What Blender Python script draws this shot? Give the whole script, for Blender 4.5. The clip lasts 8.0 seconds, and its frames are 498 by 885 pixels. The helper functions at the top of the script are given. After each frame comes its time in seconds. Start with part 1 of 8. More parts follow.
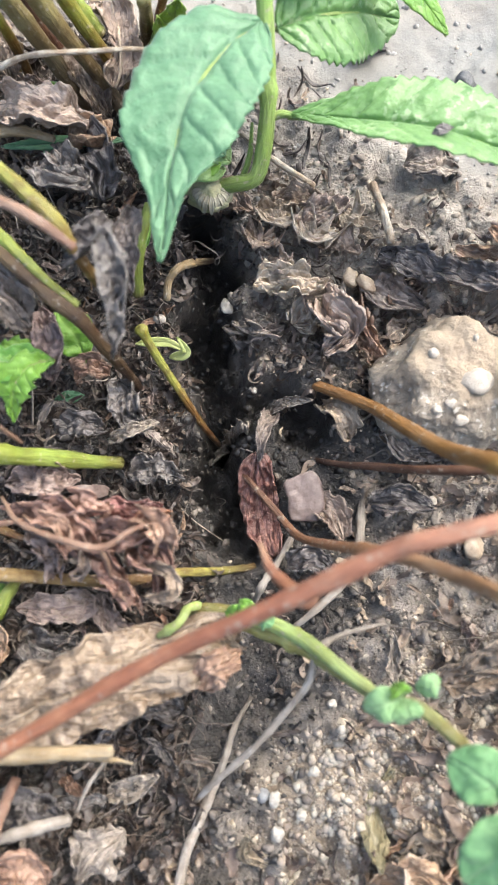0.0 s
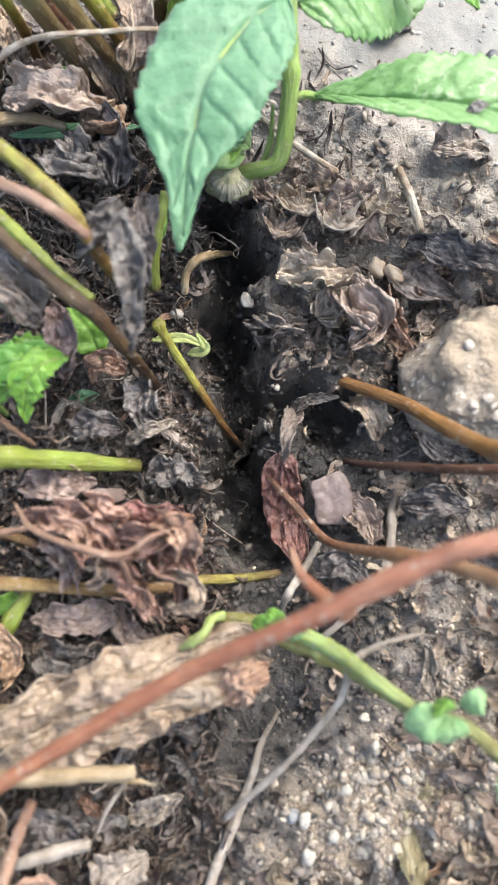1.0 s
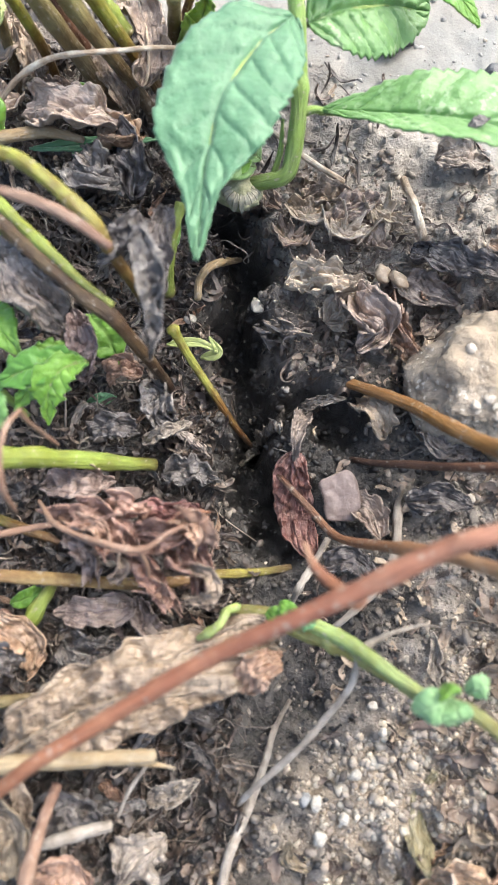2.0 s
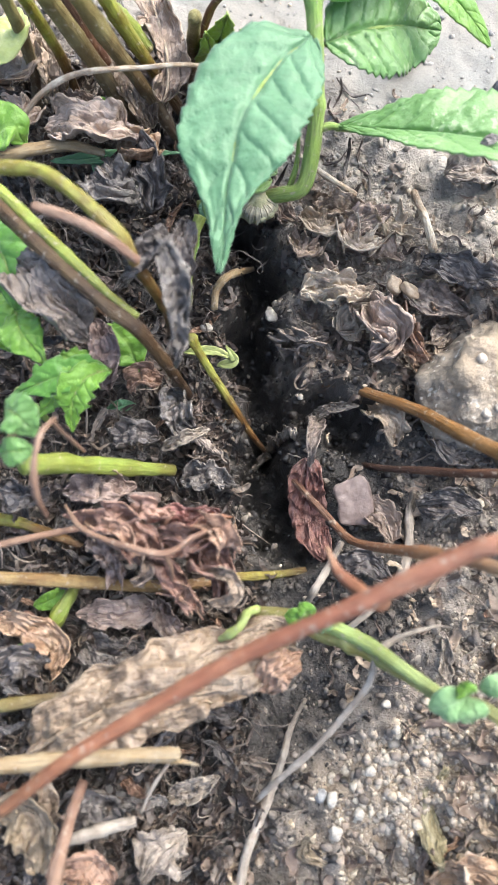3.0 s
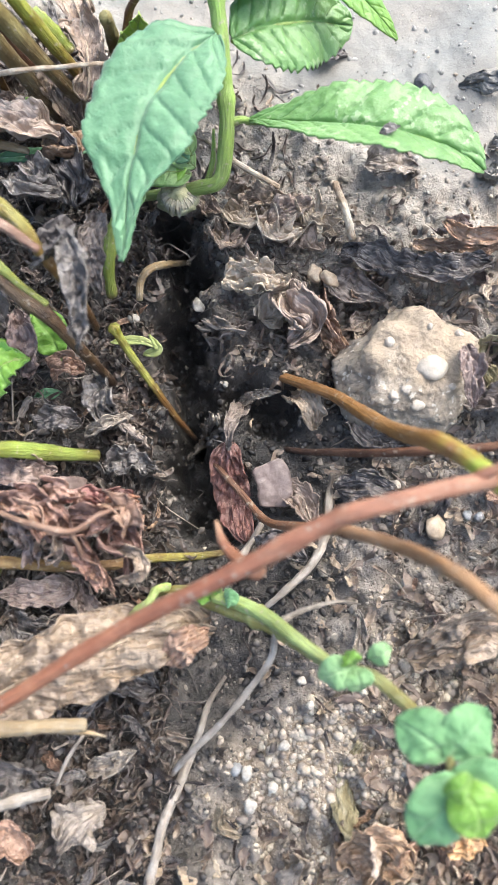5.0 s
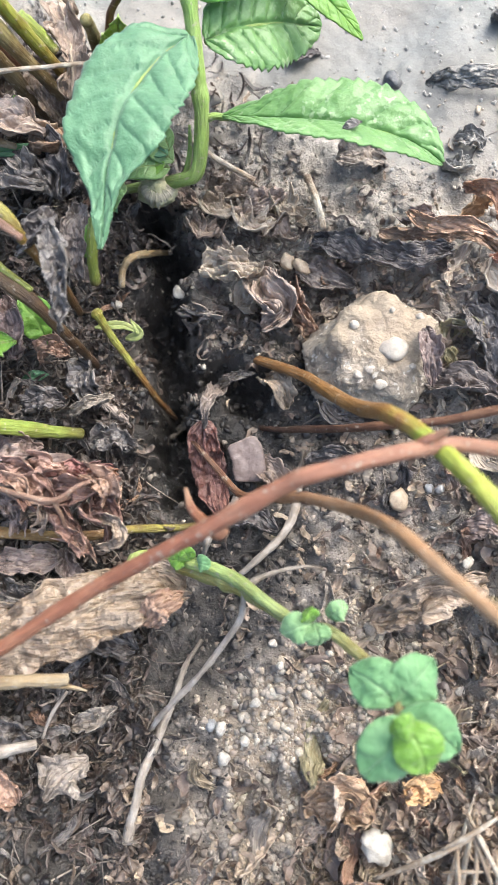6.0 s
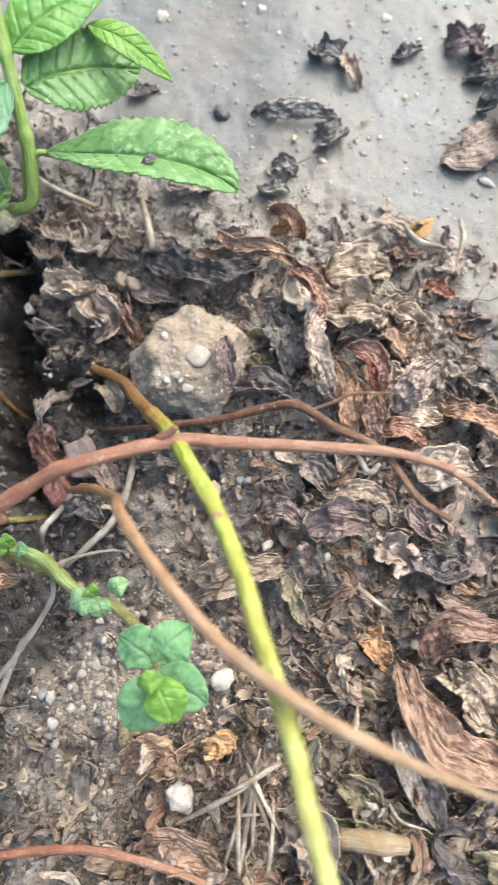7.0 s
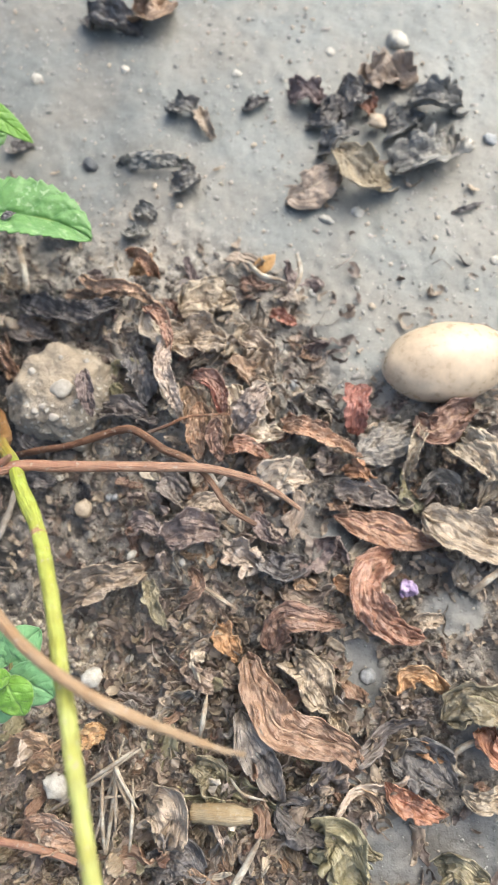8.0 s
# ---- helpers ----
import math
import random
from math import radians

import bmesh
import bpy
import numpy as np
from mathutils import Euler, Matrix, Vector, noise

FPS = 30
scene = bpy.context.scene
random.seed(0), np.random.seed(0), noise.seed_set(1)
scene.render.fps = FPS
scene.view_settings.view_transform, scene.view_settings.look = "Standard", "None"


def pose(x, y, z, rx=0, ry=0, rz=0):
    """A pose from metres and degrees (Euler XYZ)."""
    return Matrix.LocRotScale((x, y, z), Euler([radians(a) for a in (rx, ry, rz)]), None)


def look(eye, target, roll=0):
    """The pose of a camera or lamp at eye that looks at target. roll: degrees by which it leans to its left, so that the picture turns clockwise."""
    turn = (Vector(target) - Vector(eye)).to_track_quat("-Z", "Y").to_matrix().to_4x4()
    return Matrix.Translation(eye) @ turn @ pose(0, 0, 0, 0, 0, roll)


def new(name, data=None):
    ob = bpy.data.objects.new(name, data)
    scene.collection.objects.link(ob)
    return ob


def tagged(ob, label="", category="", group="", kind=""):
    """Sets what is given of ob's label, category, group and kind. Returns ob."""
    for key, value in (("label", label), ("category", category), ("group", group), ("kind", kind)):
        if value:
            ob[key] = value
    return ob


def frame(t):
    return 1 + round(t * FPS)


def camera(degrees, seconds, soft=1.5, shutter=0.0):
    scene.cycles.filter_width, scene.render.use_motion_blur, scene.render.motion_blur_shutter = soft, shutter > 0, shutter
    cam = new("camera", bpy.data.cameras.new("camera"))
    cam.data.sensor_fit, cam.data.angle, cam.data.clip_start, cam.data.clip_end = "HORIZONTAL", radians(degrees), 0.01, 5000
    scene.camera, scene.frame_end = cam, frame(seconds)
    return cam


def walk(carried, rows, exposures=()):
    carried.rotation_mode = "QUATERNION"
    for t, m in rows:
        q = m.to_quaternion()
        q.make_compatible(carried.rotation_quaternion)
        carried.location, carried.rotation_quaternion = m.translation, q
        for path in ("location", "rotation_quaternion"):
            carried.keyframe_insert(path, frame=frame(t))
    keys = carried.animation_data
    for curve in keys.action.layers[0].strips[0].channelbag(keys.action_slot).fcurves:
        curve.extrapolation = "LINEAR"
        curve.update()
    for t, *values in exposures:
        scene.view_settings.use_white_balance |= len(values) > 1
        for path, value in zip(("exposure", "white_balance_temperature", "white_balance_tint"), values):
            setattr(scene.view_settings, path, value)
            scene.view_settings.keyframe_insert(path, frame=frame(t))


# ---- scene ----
cam = camera(38.6, 8.0, soft=1.5, shutter=0.2)
cam.data.dof.use_dof = True
cam.data.dof.focus_distance = 0.157
cam.data.dof.aperture_fstop = 22.0
PATH = [
    (0, (-0.00389, 0.00994, 0.13720), (0.01015, 0.11799, -0.35079), 6.54),
    (0.5, (-0.00760, 0.00946, 0.12901), (0.00459, 0.11869, -0.35876), 5.22),
    (1, (-0.00638, 0.01136, 0.12991), (0.00066, 0.12030, -0.35803), 2.34),
    (1.5, (-0.00778, 0.00987, 0.13356), (-0.00199, 0.12035, -0.35405), 1.51),
    (2.8, (-0.01102, 0.01011, 0.13852), (-0.00063, 0.11864, -0.34945), 3.91),
    (3, (-0.01374, 0.01027, 0.13964), (-0.00160, 0.12035, -0.34794), 4.76),
    (3.5, (-0.01179, 0.00838, 0.13882), (-0.00140, 0.12063, -0.34831), 3.69),
    (4, (-0.00879, 0.00253, 0.13422), (0.00078, 0.11931, -0.35186), 3.18),
    (4.5, (0.00322, 0.00169, 0.13338), (0.00548, 0.11886, -0.35270), -0.78),
    (5, (0.00603, 0.00416, 0.14284), (0.00800, 0.11913, -0.34376), -1.08),
    (6.5, (0.02701, -0.00662, 0.15612), (0.02388, 0.10506, -0.33124), -3.96),
    (7, (0.05578, -0.00936, 0.16832), (0.05130, 0.10485, -0.31844), -5.52),
    (7.5, (0.07816, -0.00963, 0.17925), (0.07806, 0.10965, -0.30632), -4.92),
    (8, (0.08925, -0.01510, 0.18695), (0.09388, 0.10685, -0.29793), -3.93),
]
walk(cam, [(t, look(eye, target, roll)) for t, eye, target, roll in PATH], exposures=[(0.0, 1.82, 5950, 4), (3.0, 1.85, 5820, 4), (5.0, 1.85, 5800, 4), (7.0, 1.52, 5860, 3), (8.0, 1.33, 5950, 1)])

# ---- world and sun: a bright, hazy sky ----
world = bpy.data.worlds.new("sky")
scene.world = world
world.use_nodes = True
wn = world.node_tree
sky = wn.nodes.new("ShaderNodeTexSky")
sky.sky_type, sky.sun_disc = "NISHITA", False
sky.sun_elevation, sky.sun_rotation = radians(52), radians(50)
sky.air_density, sky.dust_density, sky.ozone_density = 1.0, 7.0, 1.0
wn.links.new(sky.outputs["Color"], wn.nodes["Background"].inputs["Color"])
wn.nodes["Background"].inputs["Strength"].default_value = 0.15
sun = new("sun", bpy.data.lights.new("sun", "SUN"))
sun.data.energy, sun.data.angle, sun.data.color = 0.55, radians(80), (1.0, 0.97, 0.92)
sun.matrix_world = look((0.766 * 0.62, 0.643 * 0.62, 0.788), (0, 0, 0))

# ---- the lie of the ground ----
def lattice(ix, iy, seed):
    n = (ix.astype(np.int64) * 374761393 + iy.astype(np.int64) * 668265263 + seed * 1442695041) & 0xFFFFFFFF
    n = ((n ^ (n >> 13)) * 1274126177) & 0xFFFFFFFF
    n = ((n ^ (n >> 16)) * 2246822519) & 0xFFFFFFFF
    return ((n ^ (n >> 15)) & 0xFFFF) / 32767.5 - 1.0


def value_noise(x, y, size, seed):
    x, y = np.asarray(x, float) / size, np.asarray(y, float) / size
    ix, iy = np.floor(x), np.floor(y)
    fx, fy = x - ix, y - iy
    fx, fy = fx * fx * fx * (fx * (fx * 6 - 15) + 10), fy * fy * fy * (fy * (fy * 6 - 15) + 10)
    a = lattice(ix, iy, seed) * (1 - fx) + lattice(ix + 1, iy, seed) * fx
    b = lattice(ix, iy + 1, seed) * (1 - fx) + lattice(ix + 1, iy + 1, seed) * fx
    return a * (1 - fy) + b * fy


def fbm(x, y, size, octaves, seed):
    total, gain = 0.0, 1.0
    for k in range(octaves):
        total = total + gain * value_noise(x + 0.37 * k * size, y - 0.21 * k * size, size / 2.03 ** k, seed + k)
        gain *= 0.5
    return total


def step(v, a, b):
    s = np.clip((np.asarray(v, float) - a) / (b - a), 0, 1)
    return s * s * (3 - 2 * s)


def near_line(x, y, points):
    best = np.full(np.shape(x), 9.0)
    for (ax, ay), (bx, by) in zip(points[:-1], points[1:]):
        s = np.clip(((x - ax) * (bx - ax) + (y - ay) * (by - ay)) / ((bx - ax) ** 2 + (by - ay) ** 2), 0, 1)
        best = np.minimum(best, np.hypot(x - ax - s * (bx - ax), y - ay - s * (by - ay)))
    return best


BURROW = [(-0.0085, 0.0960), (-0.0075, 0.0840), (-0.0085, 0.0720), (-0.0070, 0.0600), (-0.0055, 0.0500)]
BURROW_MOUTH = [(-0.0070, 0.0390), (-0.0045, 0.0310), (-0.0035, 0.0250)]
UNDERCUT = [(0.0040, 0.0520), (0.0120, 0.0470)]


def blob(x, y, cx, cy, rx, ry):
    return np.exp(-((x - cx) / rx) ** 2 - ((y - cy) / ry) ** 2)


def mud_share(x, y):
    """Where the ground is smooth wet silt: 0 to 1."""
    edge = np.interp(x, [-0.06, -0.02, 0.012, 0.03, 0.058, 0.094, 0.111, 0.117, 0.16, 0.2], [0.16, 0.15, 0.132, 0.112, 0.1, 0.093, 0.07, 0.047, 0.04, 0.04])
    wander = 0.006 * fbm(x, y, 0.013, 3, 11)
    m = step(y - edge + wander + 0.004 * fbm(x, y, 0.004, 2, 13), -0.014, 0.013)
    for cx, cy, rx, ry in ((0.113, -0.031, 0.008, 0.014), (0.106, -0.050, 0.008, 0.010), (0.118, -0.072, 0.022, 0.011), (0.140, -0.073, 0.02, 0.012),
                           (0.112, 0.004, 0.008, 0.006), (0.140, -0.018, 0.012, 0.008), (0.150, -0.050, 0.018, 0.012)):
        m = np.maximum(m, step(blob(x, y, cx, cy, rx, ry) + 8 * wander, 0.38, 0.75))
    return m


def soaked_share(x, y):
    """Where the silt lies in hollows between the leaves and stays soaked and dark."""
    return np.maximum(1 - step(y, 0.016, 0.036), 0) * step(x, 0.07, 0.09)


def silted_share(x, y):
    """Where grey silt tints the ground, also on the rough soil before the smooth silt."""
    edge = np.interp(x, [-0.06, -0.02, 0.008, 0.02, 0.045, 0.06, 0.094, 0.111, 0.117, 0.16, 0.2], [0.15, 0.12, 0.080, 0.072, 0.072, 0.072, 0.070, 0.052, 0.034, 0.03, 0.03])
    low = 0.8 * step(x + 0.01 * fbm(x, y, 0.02, 3, 16), 0.05, 0.075) * step(y + 0.005 * fbm(x, y, 0.015, 3, 18), -0.03, -0.005)
    return np.maximum(np.maximum(mud_share(x, y), low), 0.9 * step(y - edge + 0.008 * fbm(x, y, 0.011, 3, 15), -0.012, 0.012))


def humus_shade_share(x, y):
    """Where the ground is black, moist leaf mould; in the burrow and by the big leaf the black also paints in shade."""
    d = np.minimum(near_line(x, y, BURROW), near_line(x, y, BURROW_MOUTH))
    # Black along the burrow also puts the hole's shade into the colour.
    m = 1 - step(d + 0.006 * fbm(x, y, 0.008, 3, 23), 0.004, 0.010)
    # Black beside the big tan leaf also colours in the gap's shade.
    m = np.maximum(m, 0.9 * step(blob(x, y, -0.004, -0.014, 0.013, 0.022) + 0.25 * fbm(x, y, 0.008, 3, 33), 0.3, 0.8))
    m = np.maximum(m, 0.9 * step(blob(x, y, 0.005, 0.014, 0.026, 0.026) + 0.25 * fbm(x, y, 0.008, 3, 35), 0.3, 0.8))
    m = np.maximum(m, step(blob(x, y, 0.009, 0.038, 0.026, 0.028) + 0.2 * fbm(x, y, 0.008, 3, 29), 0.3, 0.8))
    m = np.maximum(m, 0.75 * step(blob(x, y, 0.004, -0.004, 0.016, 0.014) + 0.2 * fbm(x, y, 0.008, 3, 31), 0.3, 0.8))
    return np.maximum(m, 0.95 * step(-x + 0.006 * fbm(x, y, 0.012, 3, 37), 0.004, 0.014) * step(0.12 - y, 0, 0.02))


def sand_share(x, y):
    """Where pale grit and sand lie open."""
    m = step(blob(x, y, 0.020, -0.029, 0.023, 0.018) + 0.25 * fbm(x, y, 0.006, 3, 41), 0.3, 0.8)
    m = np.maximum(m, 0.9 * step(blob(x, y, 0.036, -0.018, 0.018, 0.024) + 0.25 * fbm(x, y, 0.006, 3, 47), 0.3, 0.8))

    return np.maximum(m, 0.10 * step(blob(x, y, 0.020, 0.082, 0.022, 0.030) + 0.25 * fbm(x, y, 0.006, 3, 43), 0.3, 0.8))


def ground_height(x, y):
    x, y = np.asarray(x, float), np.asarray(y, float)
    mud = mud_share(x, y)
    rough = (1 - 0.88 * mud)
    z = -0.011 + 0.010 * step(x, 0.018, 0.075) + 0.004 * step(y, 0.07, 0.13) * step(0.06 - x, 0, 0.03)
    z = z + 0.005 * blob(x, y, 0.072, 0.062, 0.018, 0.022) - 0.004 * step(x, 0.10, 0.13) * step(0.03 - y, 0, 0.03)
    z = z + 0.004 * step(-x, 0.022, 0.045)
    z = z + rough * (0.0020 * fbm(x, y, 0.014, 2, 1) + 0.0018 * fbm(x, y, 0.0046, 3, 5))
    z = z + (0.12 + 0.88 * rough) * 0.00055 * fbm(x, y, 0.0019, 2, 9) + 0.0010 * (1 - 0.65 * mud) * fbm(x, y, 0.024, 2, 14)
    d = near_line(x, y, BURROW) + 0.0034 * fbm(x, y, 0.006, 3, 17)
    z = z - 0.023 * (1 - step(d, 0.0008, 0.0095))
    d = near_line(x, y, BURROW_MOUTH) + 0.0034 * fbm(x, y, 0.006, 3, 19)
    z = z - 0.023 * (1 - step(d, 0.0008, 0.0100))
    d = near_line(x, y, UNDERCUT) + 0.002 * fbm(x, y, 0.006, 3, 21)
    return z - 0.014 * (1 - step(d, 0.001, 0.0075))


# ---- materials ----
def link(tree, a, b):
    tree.links.new(a, b)


def noise_node(tree, size, detail=4.0, rough=0.55, vector=None):
    n = tree.nodes.new("ShaderNodeTexNoise")
    n.inputs["Scale"].default_value, n.inputs["Detail"].default_value, n.inputs["Roughness"].default_value = 1 / size, detail, rough
    if vector is None:
        vector = tree.nodes.new("ShaderNodeTexCoord").outputs["Object"]
    link(tree, vector, n.inputs["Vector"])
    return n.outputs["Fac"]


def ramp_node(tree, fac, stops):
    r = tree.nodes.new("ShaderNodeValToRGB")
    link(tree, fac, r.inputs["Fac"])
    while len(r.color_ramp.elements) < len(stops):
        r.color_ramp.elements.new(0.5)
    for e, (place, colour) in zip(r.color_ramp.elements, stops):
        e.position, e.color = place, (*colour, 1)
    return r.outputs["Color"]


def mix_node(tree, fac, a, b, way="MIX"):
    m = tree.nodes.new("ShaderNodeMix")
    m.data_type, m.blend_type = "RGBA", way
    for socket, value in ((m.inputs["Factor"], fac), (m.inputs["A"], a), (m.inputs["B"], b)):
        if hasattr(value, "is_linked"):
            link(tree, value, socket)
        else:
            socket.default_value = value if not isinstance(value, tuple) else (*value, 1)
    return m.outputs["Result"]


def math_node(tree, way, a, b):
    m = tree.nodes.new("ShaderNodeMath")
    m.operation = way
    for socket, value in zip(m.inputs, (a, b)):
        if hasattr(value, "is_linked"):
            link(tree, value, socket)
        else:
            socket.default_value = value
    return m.outputs["Value"]


def attribute(tree, name):
    a = tree.nodes.new("ShaderNodeAttribute")
    a.attribute_name = name
    return a.outputs["Fac"]


def start_material(name):
    m = bpy.data.materials.new(name)
    m.use_nodes = True
    return m, m.node_tree, m.node_tree.nodes["Principled BSDF"]


def bump(tree, bsdf, height, strength, depth):
    b = tree.nodes.new("ShaderNodeBump")
    b.inputs["Strength"].default_value, b.inputs["Distance"].default_value = strength, depth
    link(tree, height, b.inputs["Height"])
    link(tree, b.outputs["Normal"], bsdf.inputs["Normal"])


def vary(tree, colour, amount, hue=0.0, island=False):
    """Each object, or each loose piece of a joined mesh, gets its own brightness."""
    if island:
        rnd = tree.nodes.new("ShaderNodeNewGeometry").outputs["Random Per Island"]
    else:
        rnd = tree.nodes.new("ShaderNodeObjectInfo").outputs["Random"]
    h = tree.nodes.new("ShaderNodeHueSaturation")
    link(tree, math_node(tree, "ADD", math_node(tree, "MULTIPLY", rnd, 2 * amount), 1 - amount), h.inputs["Value"])
    if hue:
        link(tree, math_node(tree, "ADD", math_node(tree, "MULTIPLY", rnd, 2 * hue), 0.5 - hue), h.inputs["Hue"])
    link(tree, colour, h.inputs["Color"])
    return h.outputs["Color"]


def grained(name, stops, size, rough, bump_size, bump_depth, amount=0.0, hue=0.0, island=False, speck=None, strength=0.7, spec=0.5):
    """A surface mottled at two scales, with a fine relief."""
    m, tree, bsdf = start_material(name)
    colour = ramp_node(tree, noise_node(tree, size, 5.0, 0.6), stops)
    fine = noise_node(tree, size / 6, 4.0, 0.65)
    colour = mix_node(tree, 0.55, colour, ramp_node(tree, fine, [(0.25, (0.45, 0.45, 0.45)), (0.7, (1.25, 1.25, 1.25))]), "MULTIPLY")
    if speck:
        dots = noise_node(tree, speck[1], 1.0, 0.5)
        colour = mix_node(tree, ramp_node(tree, dots, [(speck[2], (0, 0, 0)), (speck[2] + 0.03, (1, 1, 1))]), colour, speck[0])
    if amount:
        colour = vary(tree, colour, amount, hue, island)
    link(tree, colour, bsdf.inputs["Base Color"])
    link(tree, ramp_node(tree, fine, [(0.2, (rough - 0.15,) * 3), (0.8, (min(1, rough + 0.12),) * 3)]), bsdf.inputs["Roughness"])
    bsdf.inputs["Specular IOR Level"].default_value = spec
    bump(tree, bsdf, noise_node(tree, bump_size, 6.0, 0.65), strength, bump_depth)
    return m


def soil_material():
    m, tree, bsdf = start_material("moist_soil")
    mud, humus, sand, silted = attribute(tree, "mud"), attribute(tree, "humus"), attribute(tree, "sand"), attribute(tree, "silted")
    soaked = attribute(tree, "soaked")
    coarse, fine, tiny = noise_node(tree, 0.006, 5.0, 0.62), noise_node(tree, 0.0014, 4.0, 0.6), noise_node(tree, 0.0005, 3.0, 0.6)
    soil = ramp_node(tree, coarse, [(0.28, (0.088, 0.073, 0.060)), (0.5, (0.225, 0.190, 0.157)), (0.72, (0.37, 0.32, 0.27))])
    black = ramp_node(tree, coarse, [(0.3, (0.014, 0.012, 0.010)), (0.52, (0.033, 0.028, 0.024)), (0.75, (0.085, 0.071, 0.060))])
    pale = ramp_node(tree, fine, [(0.3, (0.20, 0.150, 0.104)), (0.6, (0.30, 0.236, 0.170)), (0.8, (0.39, 0.32, 0.242))])
    silt = ramp_node(tree, noise_node(tree, 0.022, 5.0, 0.6), [(0.30, (0.132, 0.123, 0.107)), (0.50, (0.160, 0.150, 0.132)), (0.68, (0.190, 0.178, 0.158))])
    tint = ramp_node(tree, noise_node(tree, 0.030, 4.0, 0.55), [(0.40, (1.05, 1.0, 0.94)), (0.60, (0.95, 0.99, 1.0))])
    silt = mix_node(tree, 1.0, silt, tint, "MULTIPLY")
    silt = mix_node(tree, 0.4, silt, ramp_node(tree, fine, [(0.3, (0.72, 0.71, 0.70)), (0.65, (1.12, 1.1, 1.08))]), "MULTIPLY")
    caked = ramp_node(tree, noise_node(tree, 0.009, 5.0, 0.6), [(0.32, (0.215, 0.184, 0.153)), (0.5, (0.305, 0.268, 0.226)), (0.68, (0.39, 0.348, 0.298))])
    caked = mix_node(tree, 0.4, caked, ramp_node(tree, fine, [(0.3, (0.68, 0.66, 0.64)), (0.65, (1.12, 1.1, 1.08))]), "MULTIPLY")
    silt = mix_node(tree, mud, caked, silt)
    silt = mix_node(tree, soaked, silt, mix_node(tree, 1.0, silt, (0.58, 0.58, 0.60), "MULTIPLY"))
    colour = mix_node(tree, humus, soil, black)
    colour = mix_node(tree, sand, colour, pale)
    colour = mix_node(tree, silted, colour, silt)
    colour = mix_node(tree, 0.35, colour, ramp_node(tree, tiny, [(0.3, (0.55, 0.55, 0.55)), (0.7, (1.3, 1.3, 1.3))]), "MULTIPLY")
    link(tree, colour, bsdf.inputs["Base Color"])
    wet = math_node(tree, "SUBTRACT", 0.74, math_node(tree, "MULTIPLY", mud, 0.24))
    wet = math_node(tree, "SUBTRACT", wet, math_node(tree, "MULTIPLY", humus, 0.20))
    wet = math_node(tree, "ADD", wet, math_node(tree, "MULTIPLY", math_node(tree, "SUBTRACT", fine, 0.5), 0.5))
    wet = math_node(tree, "SUBTRACT", wet, math_node(tree, "MULTIPLY", math_node(tree, "MULTIPLY", soaked, mud), 0.18))
    link(tree, wet, bsdf.inputs["Roughness"])
    relief = math_node(tree, "ADD", fine, math_node(tree, "MULTIPLY", tiny, 0.5))
    relief = math_node(tree, "MULTIPLY", relief, math_node(tree, "SUBTRACT", 1.0, math_node(tree, "MULTIPLY", mud, 0.85)))
    bump(tree, bsdf, relief, 1.0, 0.0012)
    return m


def live_leaf_material(name, stops, vein_rim_colour, spec=0.5, rough=0.36, downy=0.25, scars=0.0):
    """A fresh leaf: mottled, quilted between its veins, downy, with pale scars where insects fed."""
    m, tree, bsdf = start_material(name)
    colour = ramp_node(tree, noise_node(tree, 0.010, 4.0, 0.6), stops)
    colour = mix_node(tree, 0.35, colour, ramp_node(tree, noise_node(tree, 0.0012, 3.0, 0.6), [(0.3, (0.6, 0.65, 0.6)), (0.7, (1.2, 1.2, 1.2))]), "MULTIPLY")
    colour = mix_node(tree, math_node(tree, "MULTIPLY", attribute(tree, "vein_rim"), 0.55), colour, vein_rim_colour)
    if scars:
        spots = noise_node(tree, 0.0016, 2.0, 0.5)
        spread = noise_node(tree, 0.009, 2.0, 0.5)
        spots = math_node(tree, "ADD", math_node(tree, "MULTIPLY", spots, 0.6), math_node(tree, "MULTIPLY", spread, 0.4))
        colour = mix_node(tree, ramp_node(tree, spots, [(0.60, (0, 0, 0)), (0.63, (scars, scars, scars))]), colour, (0.44, 0.52, 0.30))
    link(tree, colour, bsdf.inputs["Base Color"])
    bsdf.inputs["Roughness"].default_value, bsdf.inputs["Specular IOR Level"].default_value = rough, spec
    bsdf.inputs["Sheen Weight"].default_value, bsdf.inputs["Sheen Roughness"].default_value = downy, 0.45
    relief = math_node(tree, "SUBTRACT", noise_node(tree, 0.0011, 4.0, 0.6), math_node(tree, "MULTIPLY", attribute(tree, "vein_rim"), 0.9))
    bump(tree, bsdf, relief, 0.6, 0.0005)
    glow = tree.nodes.new("ShaderNodeBsdfTranslucent")
    link(tree, colour, glow.inputs["Color"])
    both = tree.nodes.new("ShaderNodeMixShader")
    both.inputs["Fac"].default_value = 0.28
    link(tree, bsdf.outputs["BSDF"], both.inputs[1])
    link(tree, glow.outputs["BSDF"], both.inputs[2])
    link(tree, both.outputs["Shader"], tree.nodes["Material Output"].inputs["Surface"])
    return m


